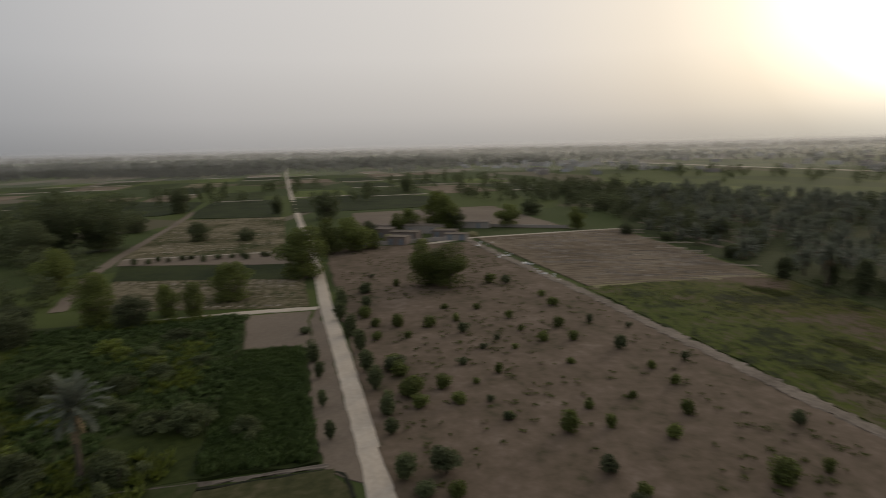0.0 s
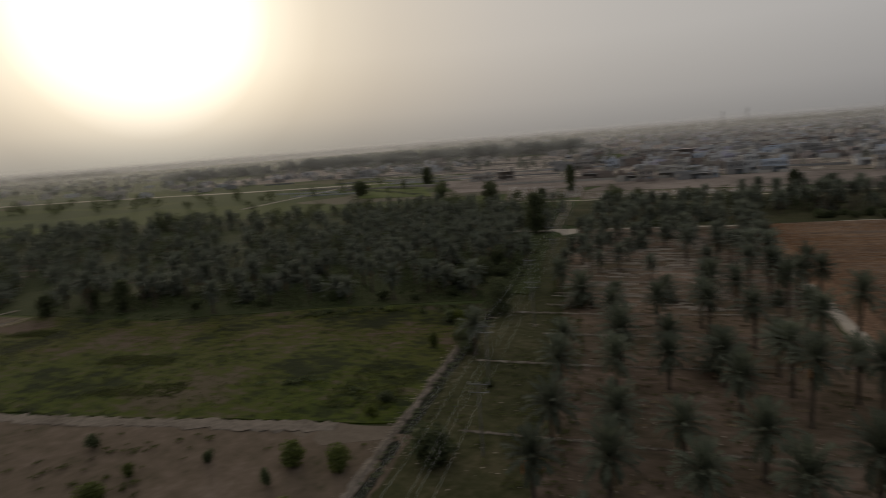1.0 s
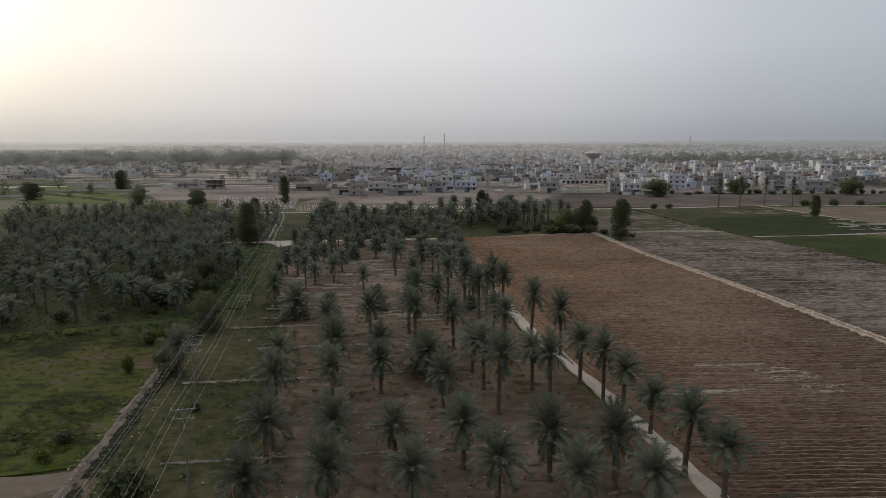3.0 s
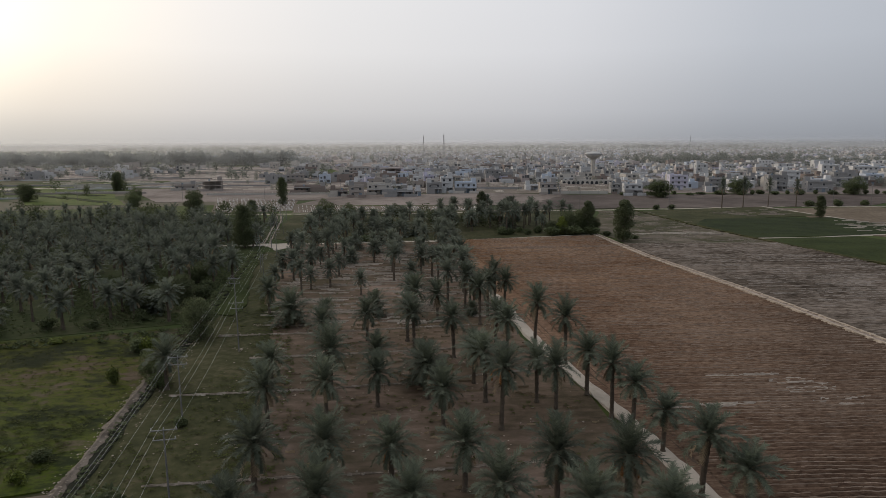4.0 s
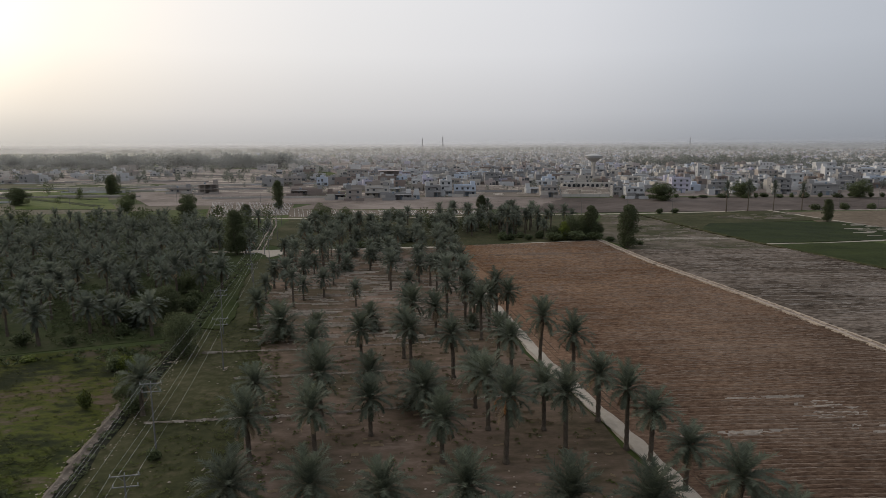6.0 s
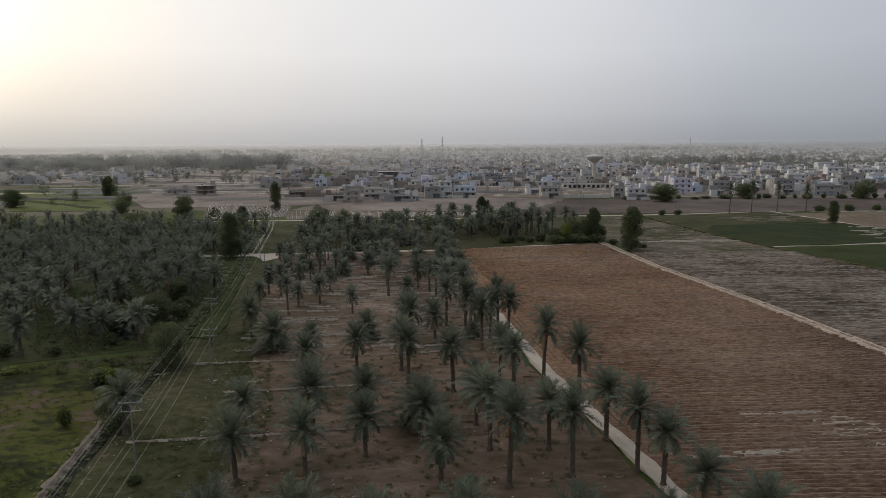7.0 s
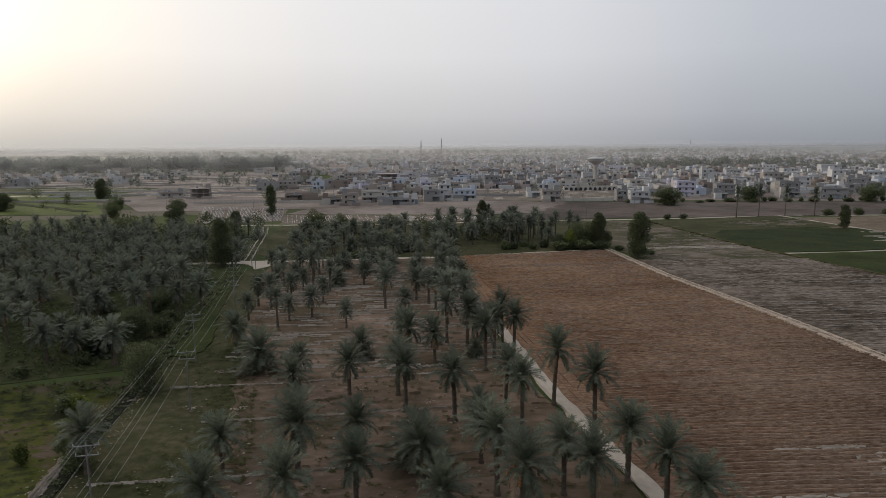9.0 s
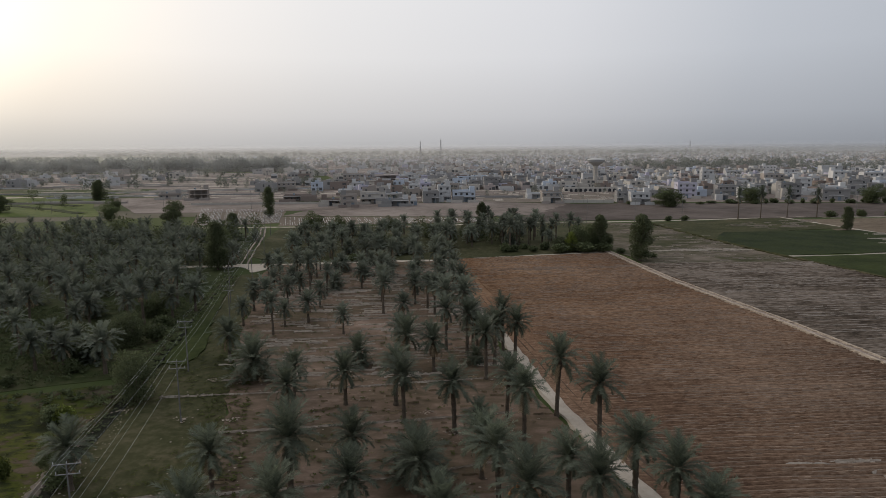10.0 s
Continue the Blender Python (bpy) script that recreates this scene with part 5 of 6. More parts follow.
bushes([(24, 219, 2.4, 3.2), (34, 222, 2.8, 3.6), (28, 224, 2, 3), (-29, 50, 4.2, 4.4), (-31, 70, 1.4, 1.5), (-48, 96, 2.4, 2.8), (-38.5, 81, 2.2, 2.6), (-42, 62, 1.4, 2), (104, 299, 2.4, 3.5), (112, 300, 2.4, 3.5), (185, 309, 3, 5), (200, 309, 3.4, 5), (214, 311, 3, 4), (57, 214, 1.6, 3), (21, 218, 3, 3.6), (38, 215, 3, 5), (46, 215.5, 3.2, 6), (52, 216, 3, 5), (30, 217.5, 2, 3), (64, 205, 1.4, 2.6), (62, 209, 1.6, 3), (-26, 204, 2.4, 3.4)], BUSH)
hrng = random.Random(77)
for k in range(26):
    x = 112 + 7.2 * k + hrng.uniform(-3, 3)
    grow(BUSH[k % 2], x, 383 - 0.02 * (x - 112) + hrng.uniform(-4, 4), hrng.uniform(1.6, 3.4), hrng.uniform(3, 7), 2.0, 1.9)
grow(LIMEBUSH, -46.2, 95.2, 2.8, 2.2, 2.0, 1.9)
grow(LIMEBUSH, -64, 100.5, 0.9, 2.8, 2.0, 1.9)
grow(SHRUB[0], -45.3, 82.8, 2.4, 1.8, 2.0, 1.9)
grow(LIMEBUSH, -41.6, 58, 1.6, 1.6, 2.0, 1.9)
bushes([(-60, 120, 3.4, 4.2), (-62, 108, 1.6, 2.2), (-56, 113, 2.2, 2.6), (-70, 108, 2, 3), (-82, 106, 2.4, 3), (-95, 99, 2, 3.2), (-110, 94, 2.2, 3), (-53, 137, 2.6, 3.4), (-50, 128, 3, 3.4)], BUSH)


def scatter(name, poly, count, size, high, material, label, seed, category="weeds", patchy=True, cut=-0.1):
    """Uncounted low growth in one mesh: tufts of a few blades each."""
    rng = np.random.default_rng(seed)
    xs, ys = [p[0] for p in poly], [p[1] for p in poly]
    V, F = [], []
    done = 0
    while done < count:
        x, y = rng.uniform(min(xs), max(xs)), rng.uniform(min(ys), max(ys))
        if not inside(x, y, poly) or patchy and noise.noise(Vector((x * 0.06, y * 0.06, seed))) < cut + 0.5 * (rng.random() - 0.5):
            continue
        done += 1
        s = size * rng.uniform(0.5, 1.5)
        for b in range(7):
            a, r = rng.uniform(0, 6.28), s * rng.uniform(0.1, 0.8)
            c = np.array([x + r * math.cos(a), y + r * math.sin(a), 0.26])
            o = np.array([math.cos(a), math.sin(a), 0]) * s * 0.8
            q = np.array([-math.sin(a), math.cos(a), 0]) * s * 0.35
            k = len(V)
            V += [c - q, c + o * 0.3 - q * 0.4 + (0, 0, high * 0.7), c + o + (0, 0, high * rng.uniform(0.5, 1.3)), c + q + (0, 0, high * rng.uniform(0.1, 0.5))]
            F += [(k, k + 1, k + 2), (k, k + 2, k + 3)]
    return tagged(new(name, mesh_of(name, V, F, material)), label, category, kind="stuff")


GREEN = [(-140, 36), (-101, 43), (-66, 51), (-38.5, 58), (-41.5, 74), (-43, 88), (-48, 107), (-76, 100), (-111, 84), (-147, 80)]
scatter("field_weeds", GREEN, 2400, 0.2, 0.08, M["weed"], "patchy green weeds in the fallow field", 81)
for k, poly in enumerate(([(-88, 51), (-72, 55), (-74, 60), (-86, 55)], [(-100, 61), (-84, 64.5), (-86, 68), (-98, 66)], [(-139, 68), (-126, 70), (-127, 74), (-138, 73)], [(-50, 58), (-40, 60), (-42, 72), (-52, 77)])):
    scatter("field_weeds", poly, 420, 0.24, 0.06, M["weed"], "fresh yellow-green weed patch in the fallow field", 820 + k, cut=-0.2)
for k, poly in enumerate(([(-64, 54), (-46, 59), (-46, 64), (-57, 66), (-66, 60)],)):
    scatter("field_brush", poly, 34, 0.42, 0.28, M["leaf_dark"], "dark low brush in the fallow field", 830 + k, cut=0.0)
scatter("field_brush", [(-120, 82), (-76, 98), (-48, 107), (-47, 102), (-76, 92)], 110, 0.5, 0.4, M["leaf_dark"], "dark brush along the edge of the grove", 181)
scatter("grove_weeds", [(-47, 111), (-76, 102), (-111, 86), (-140, 84), (-140, 130), (-54, 165)], 4200, 0.34, 0.35, M["leaf_dark"], "dark undergrowth between the palms", 83)
scatter("strip_weeds", [(-34, 54), (-20, 50), (-26, 86), (-38, 138), (-44, 120), (-40, 90)], 700, 0.25, 0.06, M["weed"], "short weeds under the power lines", 84)
scatter("border_weeds", [(-15.5, 48), (-21.5, 48), (-28, 86), (-41, 138), (-35, 138), (-22, 86)], 900, 0.26, 0.06, M["weed"], "thin grass growing into the orchard floor", 190)
scatter("orchard_weeds", [(-20, 45), (20, 45), (8, 130), (0, 200), (-44, 190), (-26, 86)], 1300, 0.25, 0.07, M["weed"], "sparse weeds on the orchard floor", 85)
scatter("ditch_weeds", [(-43.5, 100), (-46.5, 100), (-48, 118), (-57.5, 184), (-53, 184), (-44.5, 118)], 420, 0.45, 0.35, M["leaf_dark"], "dark weeds overgrowing a ditch", 189, "weeds", False)
scatter("ditch_weeds", [(x + 0.75, y) for x, y in DITCH[:9]] + [(x - 0.75, y) for x, y in DITCH[8::-1]], 260, 0.24, 0.12, M["leaf_dark"], "dark weeds growing in a ditch", 289, "weeds", False)
scatter("fodder_crop", [(-99.5, -31), (-101, -21.6), (-64, -12.6), (-61.5, -24)], 3200, 0.45, 0.7, M["crop_leaf"], "dense dark green fodder leaves", 86, "crop", False)
scatter("shrub_field_weeds", [(-200, -33), (-30, 5), (-36, 53), (-137, 31), (-210, 12)], 900, 0.4, 0.16, M["weed"], "sparse weeds in the shrub field", 87)
scatter("garden_weeds", [(-123, -37.6), (-99, -31.8), (-79, -27.6), (-73, -37), (-57, -37), (-52, -30), (-50, -75), (-112, -85)], 5200, 0.55, 0.6, M["crop_leaf"], "overgrown dark garden plants", 88, "weeds", False)
scatter("garden_weeds", [(-122, -42), (-62, -27), (-52, -30), (-50, -75), (-112, -85)], 900, 0.7, 0.9, M["leaf_lime"], "yellow-green plants in an overgrown garden", 188, cut=0.2)


def far_trees(name, spots, material, label, seed, quads=90, size=0.9):
    """Far woods in one mesh: spots are (x, y, spread x, spread y, count, height)."""
    rng = np.random.default_rng(seed)
    VV, FF, k = [], [], 0
    for x, y, sx, sy, n, h in spots:
        for _ in range(n):
            px, py, hh = x + rng.uniform(-sx, sx), y + rng.uniform(-sy, sy), h * rng.uniform(0.6, 1.25)
            w = hh * rng.uniform(0.3, 0.5)
            lobes = [(px + rng.normal(0, w * 0.32), py + rng.normal(0, w * 0.32), hh * (0.2 + 0.13 * q) * rng.uniform(0.85, 1.15), w * 0.72, w * 0.72, hh * 0.24) for q in range(5)]
            v, f = leaf_cloud(lobes, quads, size * hh / 9, rng, 0.3)
            VV += v
            FF += [[i + k for i in q] for q in f]
            k += len(v)
    return tagged(new(name, mesh_of(name, VV, FF, material)), label, "woods", kind="stuff")


far_trees("grove_trees", [(-390, 72, 45, 26, 30, 9), (-315, 80, 40, 16, 24, 8), (-430, 112, 40, 30, 30, 9), (-262, 92, 26, 12, 14, 8), (-330, 120, 90, 35, 60, 7), (-240, 95, 60, 15, 30, 7), (-480, 100, 90, 40, 50, 7), (-200, 240, 60, 30, 20, 8), (-250, 205, 40, 20, 14, 8), (-100, 250, 35, 25, 14, 8), (-10, 245, 38, 32, 26, 6), (-110, 200, 45, 40, 22, 6), (-170, 180, 60, 50, 30, 7)], M["leaf_green"], "dark broadleaf trees mixed into the palm grove", 91, 220, 0.5)
far_trees("farm_trees", [(-420, 50, 60, 30, 24, 8), (-560, 20, 120, 60, 40, 9), (-500, -160, 120, 60, 40, 9), (-620, 280, 150, 60, 40, 9), (-450, 340, 150, 40, 22, 9), (-260, 420, 60, 60, 8, 9), (-380, -220, 80, 80, 30, 10), (-150, -110, 30, 20, 10, 8), (-100, -92, 40, 14, 26, 7), (-185, -150, 60, 25, 30, 11), (-300, -190, 60, 30, 24, 11), (-420, -60, 60, 20, 10, 9), (-200, -62, 30, 8, 8, 3), (-260, -180, 50, 40, 12, 10)], M["leaf_dark"], "scattered dark trees between far fields", 92, 220, 0.5)
# far woods wear leaf colours with the haze mixed in
far_trees("horizon_woods", [(-1350, -680, 200, 680, 520, 19), (-2100, -500, 600, 800, 620, 14), (-1150, -150, 250, 200, 160, 11), (-1900, 300, 700, 350, 420, 13), (-900, 700, 400, 200, 110, 10), (-1800, 900, 600, 500, 200, 11), (-1300, 1900, 700, 600, 220, 12), (-3900, -900, 250, 2000, 620, 26), (-3300, 1500, 400, 900, 260, 24)], M["leaf_town"], "haze-toned band of far woods along the horizon", 93, 46, 1.4)
far_trees("west_woods", [(-1010, -600, 110, 330, 420, 12), (-1290, -420, 150, 380, 420, 13), (-930, -330, 70, 90, 90, 11), (-1250, 60, 150, 180, 160, 11)], M["leaf_wood"], "long haze-toned belt of woods behind the far fields", 193, 90, 0.9)
far_trees("town_woods", [(-400, 820, 260, 60, 50, 10), (-250, 620, 160, 60, 30, 9), (450, 990, 150, 30, 90, 15), (620, 800, 170, 40, 60, 12), (100, 1300, 700, 300, 260, 10), (800, 1200, 400, 300, 130, 12), (300, 3200, 2200, 900, 500, 13), (300, 2000, 1300, 500, 420, 11), (600, 4250, 2900, 220, 760, 24), (1300, 1500, 500, 400, 120, 12)], M["leaf_town"], "haze-toned trees scattered through the town", 94, 60, 1.0)
far_trees("town_trees", [(250, 700, 220, 120, 90, 7), (150, 560, 190, 110, 120, 6), (330, 560, 130, 120, 80, 7), (40, 450, 100, 30, 26, 4), (240, 450, 110, 40, 40, 5)], M["leaf_town"], "haze-toned trees standing between the first houses", 97, 170, 0.5)
far_trees("town_grove", [(400, 930, 90, 30, 70, 13), (520, 880, 70, 30, 50, 12), (700, 900, 140, 40, 60, 13), (620, 770, 60, 20, 20, 11), (330, 760, 40, 20, 14, 9), (560, 640, 60, 20, 16, 10)], M["leaf_town"], "dark groves of haze-toned trees among the far houses", 96, 170, 0.55)

far_trees("distant_wood", [(-620, 1000, 190, 45, 260, 20), (-330, 1000, 95, 25, 120, 21), (-235, 1000, 40, 20, 26, 13), (-900, 900, 140, 60, 120, 18)], M["leaf_hazed"], "solid haze-toned wood beyond the bare lots", 95, 240, 0.58)


# ---- power lines ----
def pole_master(h, label):
    """A twin-crossarm line pole: tapered post, two crossarms, braces, insulators."""
    e = thing("power_pole", pose(0, 0, -70), label, "power pole", "poles of the power lines")
    part("post", mesh_of("post", *tube([(0, 0, -0.3), (0, 0, h * 0.5), (0, 0, h)], [0.1, 0.08, 0.055], 8), M["post"]), None, e)
    for z, w in ((h - 0.12, 2.2), (h - 1.0, 1.9)):
        bm = bmesh.new()
        box(bm, 0, 0.09, z, w, 0.06, 0.07)
        arm = part("crossarm", bm, M["steel"], e, "galvanised steel crossarm")
        for x in (-w * 0.46, 0, w * 0.46):
            v = tube([(x, 0.11, z + 0.1), (x, 0.11, z + 0.16), (x, 0.11, z + 0.22), (x, 0.11, z + 0.3)], [0.02, 0.045, 0.035, 0.02], 8)
            part("insulator", mesh_of("insulator", *v, M["plastic"]), None, arm, "white insulator")
    for s in (-1, 1):
        part("brace", mesh_of("brace", *tube([(0, 0.1, h - 0.6), (s * 0.5, 0.11, h - 0.1)], [0.014, 0.014], 5), M["steel"]), None, e)
    return e


def wires(name, tops, offsets, sag, label):
    """Three wires over a row of pole tops, each a part of one line."""
    e = thing(name, pose(0, 0, 0), label, "wire")
    for o in offsets:
        pts = []
        for (x0, y0, z0), (x1, y1, z1) in zip(tops, tops[1:]):
            for k in range(12):
                u = k / 12
                pts.append((x0 + (x1 - x0) * u + o, y0 + (y1 - y0) * u, z0 + (z1 - z0) * u - sag * 4 * u * (1 - u)))
        x, y, z = tops[-1]
        pts.append((x + o, y, z))
        part("cable", mesh_of("cable", *tube(pts, [0.006] * len(pts), 4), M["wire"]), None, e)


LEFT_LINE = [(-24.4, 29.5), (-31.4, 71.2), (-38.6, 113), (-46, 155), (-53.5, 193), (-63, 236), (-72, 278)]
RIGHT_LINE = [(-17.6, 11), (-25, 53), (-32.6, 95.5), (-40.2, 137), (-48, 178), (-57, 222), (-66, 264)]
POLE = pole_master(7.9, "slim concrete power pole with two steel crossarms")
for line in (LEFT_LINE, RIGHT_LINE):
    for (x, y) in line:
        plant(POLE, pose(x, y, 0, 0, 0, 10))
    wires("power_line", [(x, y, 8.1) for x, y in line], (-0.75, -0.4, 0.95) if line is LEFT_LINE else (-0.9, -0.3, 1.0), 0.5, "three thin bare aluminium wires between power poles")
TALL_POLE = pole_master(11.0, "tall line pole beside the far dirt road")
ROAD_LINE = [(66, 294), (88, 296), (110, 298), (196, 308), (216, 309)]
for x, y in ROAD_LINE:
    plant(TALL_POLE, pose(x, y, 0, 0, 0, 84))
for x, y in [(-205, 352), (-150, 362), (-104, 368), (-62, 388)]:
    copy_thing(TALL_POLE, pose(x, y, 0, 0, 0, 84))


# ---- town ----
def ring_mesh(w, h, t, d):
    """A window frame lying in the x-z plane, facing -y."""
    bm = bmesh.new()
    for x, z, sx, sz in ((0, 0, w, t), (0, h - t, w, t), (-(w - t) / 2, t, t, h - 2 * t), ((w - t) / 2, t, t, h - 2 * t), (0, t, t * 0.6, h - 2 * t)):
        box(bm, x, -d / 2, z, sx, d, sz)
    me = bpy.data.meshes.new("window_frame")
    bm.to_mesh(me)
    bm.free()
    me.materials.append(M["white"])
    return me


def pane_mesh(w, h):
    bm = bmesh.new()
    box(bm, 0, -0.02, 0.06, w - 0.1, 0.03, h - 0.12)
    me = bpy.data.meshes.new("pane")
    bm.to_mesh(me)
    bm.free()
    me.materials.append(M["pane"])
    return me


FRAME_ME, PANE_ME = ring_mesh(1.5, 1.5, 0.09, 0.14), pane_mesh(1.5, 1.5)
FLOOR_H = 3.2


def shell(bm, x, y, z, sx, sy, sz, rim=0.7, wall=0.25):
    """A block with a parapet round a sunken roof."""
    vs = box(bm, x, y, z, sx, sy, sz)
    top = max((f for v in vs for f in v.link_faces), key=lambda f: f.calc_center_median().z)
    bmesh.ops.inset_individual(bm, faces=[top], thickness=wall)
    bmesh.ops.translate(bm, verts=top.verts[:], vec=(0, 0, -rim))


def house(x, y, w, d, floors, colour, turn, seed, label="", windows=True, frame_only=False):
    """A flat-roofed house: walls with a parapet, stair tower, slab bands, windows, doors, a roof tank."""
    rng = random.Random(seed)
    names = {"white": "white painted", "cream": "cream plastered", "grey": "bare grey concrete", "brick": "brown brick", "blue": "pale blue painted", "lilac": "pale lilac painted", "mud": "mud-coloured", "pink": "faded pink"}
    text = label or f"{names[colour]} flat-roofed town house with {('one storey', 'two storeys', 'three storeys', 'four storeys')[floors - 1]}"
    e = thing("house", pose(x, y, 0, 0, 0, turn), text, "house", "houses at the edge of the town")
    H = floors * FLOOR_H + 0.7
    bm = bmesh.new()
    if frame_only:
        for f in range(floors + 1):
            box(bm, 0, 0, f * FLOOR_H, w, d, 0.3)
        for i in range(4):
            for j in range(3):
                box(bm, -w / 2 + 0.3 + i * (w - 0.6) / 3, -d / 2 + 0.3 + j * (d - 0.6) / 2, 0.3, 0.4, 0.4, floors * FLOOR_H - 0.3)
        box(bm, 0, d * 0.25, 0.3, w * 0.9, 0.25, floors * FLOOR_H - 0.4)
    else:
        shell(bm, 0, 0, -0.2, w, d, H + 0.2)
    wall = part("wall", bm, M[colour], e)
    bm = bmesh.new()
    tx, ty = rng.choice((-1, 1)) * (w / 2 - 1.8), rng.choice((-0.1, 0.3)) * d
    shell(bm, tx, ty, H - 0.75, 3.0, min(4.0, d * 0.45), 3.1, 0.3, 0.2)
    part("stair_tower", bm, M[rng.choice((colour, colour, "white", "grey"))], e)
    if not frame_only:
        for f in range(1, floors + 1):
            bm = bmesh.new()
            box(bm, 0, -d / 2 - 0.25, f * FLOOR_H - 0.2, w * rng.choice((0.55, 1.02)), 0.6, 0.2)
            part("ledge", bm, M["white" if rng.random() < 0.5 else colour], e)
    if not frame_only and rng.random() < 0.75:
        side, wing_w, wing_d = rng.choice((-1, 1)), w * rng.uniform(0.35, 0.55), rng.uniform(2.5, 4.5)
        bm = bmesh.new()
        shell(bm, side * (w - wing_w) / 2, -d / 2 - wing_d / 2 + 0.02, -0.2, wing_w, wing_d, max(1, floors - rng.choice((1, 1, 2))) * FLOOR_H + 0.6, 0.5, 0.2)
        part("wing", bm, M[rng.choice((colour, colour, "white", "cream", "grey"))], e)
        bm = bmesh.new()
        vx, vw, vh = -side * wing_w / 2, w - wing_w, 3.0
        box(bm, vx, -d / 2 - 1.3, vh, vw, 2.7, 0.25)
        for k in range(3):
            box(bm, vx - vw / 2 + 0.2 + k * (vw - 0.4) / 2, -d / 2 - 2.5, 0, 0.28, 0.28, vh)
        part("veranda", bm, M["grey"], e, "concrete veranda on posts")
    if rng.random() < 0.7:
        bm = bmesh.new()
        y0, gap = -d / 2 - rng.uniform(5, 8), w * 0.12
        for s in (-1, 1):
            box(bm, s * (w / 4 + gap), y0, -0.1, w / 2, 0.25, 1.9)
        part("yard_wall", bm, M[rng.choice(("grey", "cream", "brick", colour))], e)
    if rng.random() < 0.6:
        bm = bmesh.new()
        bmesh.ops.create_cone(bm, cap_ends=True, segments=12, radius1=0.7, radius2=0.6, depth=1.4, matrix=pose(-tx * 0.5, d * 0.2, H + 0.0))
        part("water_tank", bm, M["tin"], e, "blue plastic roof tank")
    if windows and not frame_only:
        n = max(2, int(w / 3.4))
        for f in range(floors):
            for i in range(n):
                if rng.random() < 0.14:
                    continue
                wx = -w / 2 + w * (i + 0.5) / n
                if f == 0 and i == n // 2:
                    bm = bmesh.new()
                    box(bm, wx, -d / 2 - 0.02, 0, 1.8, 0.12, 2.4)
                    part("door", bm, M["tin"], e, "grey metal gate")
                    continue
                fr = part("window", FRAME_ME, None, e)
                fr.location = (wx, -d / 2, f * FLOOR_H + 1.0)
                part("pane", PANE_ME, None, fr)
            if rng.random() < 0.75:
                for s in (-1, 1):
                    fr = part("window", FRAME_ME, None, e)
                    fr.location, fr.rotation_euler = (s * w / 2, -d * 0.15, f * FLOOR_H + 1.0), (0, 0, s * math.pi / 2)
                    part("pane", PANE_ME, None, fr)
    return e


FRONT = [(-163, 447, 13, 10, 2, "mud", 1), (-186, 456, 14, 10, 1, "mud", 0), (-90, 431, 21, 11, 1, "brick", 0), (-125, 540, 15, 11, 2, "mud", 0), (-64, 393, 11, 9, 1, "brick", 0), (-52, 386, 9.5, 9, 2, "mud", 0), (-40, 406, 15, 10, 2, "cream", 0), (-29, 442, 11, 9, 1, "white", 0),
         (-45, 589, 22, 12, 3, "pink", 1), (-62, 610, 9, 10, 2, "mud", 0), (-79, 618, 20, 12, 3, "mud", 0), (-4, 410, 10, 10, 2, "grey", 0), (4.5, 418, 8, 10, 3, "white", 0), (17, 414, 14, 10, 2, "blue", 0), (-14, 388, 4, 5, 1, "white", 0), (-25, 388, 16, 8, 1, "grey", 0),
         (45, 532, 12, 11, 3, "grey", 0), (84, 645, 15, 11, 2, "white", 0), (33, 545, 10, 10, 2, "grey", 0), (72, 528, 15, 8, 1, "cream", 0), (64, 432, 9, 7, 1, "white", 0), (70, 402, 11, 9, 2, "mud", 0), (127, 698, 18, 12, 2, "pink", 0), (139, 590, 9, 10, 3, "white", 0)]
EAST = [(113, 399, 6.5, 9, 2, "grey", 0), (120, 387, 11, 9, 2, "white", 0), (155, 530, 9, 9, 1, "cream", 0), (216, 608, 11, 10, 2, "white", 0), (165, 430, 12, 10, 3, "lilac", 0), (236, 559, 9.5, 10, 4, "white", 0), (202, 448, 16, 11, 2, "grey", 0), (200, 419, 9, 9, 2, "white", 0),
        (226, 416, 12, 10, 3, "grey", 0), (246, 402, 15, 11, 2, "grey", 0), (405, 653, 19, 12, 4, "white", 0), (328, 521, 13, 11, 4, "white", 0), (296, 456, 12, 11, 3, "grey", 0), (386, 562, 20, 12, 3, "white", 0), (290, 552, 16, 11, 3, "mud", 0), (361, 640, 22, 12, 2, "white", 0),
        (407, 774, 15, 11, 3, "white", 0), (333, 709, 19, 12, 2, "white", 0), (346, 690, 18, 11, 3, "cream", 0), (222, 575, 6, 9, 3, "pink", 0), (237, 436, 7, 8, 1, "brick", 0), (233, 466, 7.5, 9, 2, "grey", 0), (262, 428, 14, 10, 2, "white", 0), (184, 470, 10, 10, 2, "white", 0), (152, 468, 10, 9, 1, "white", 0), (272, 480, 12, 10, 3, "white", 0), (318, 486, 13, 10, 3, "grey", 0), (180, 412, 8, 8, 1, "grey", 0)]
FRONT_SPOTS = []
for k, (x, y, w, d, f, c, raw) in enumerate(FRONT + EAST):
    house(x, y, w, d, f, c, -math.degrees(math.atan2(x, y)) * 0.55 + 3, 400 + k, frame_only=bool(raw))
    FRONT_SPOTS.append((x, y))

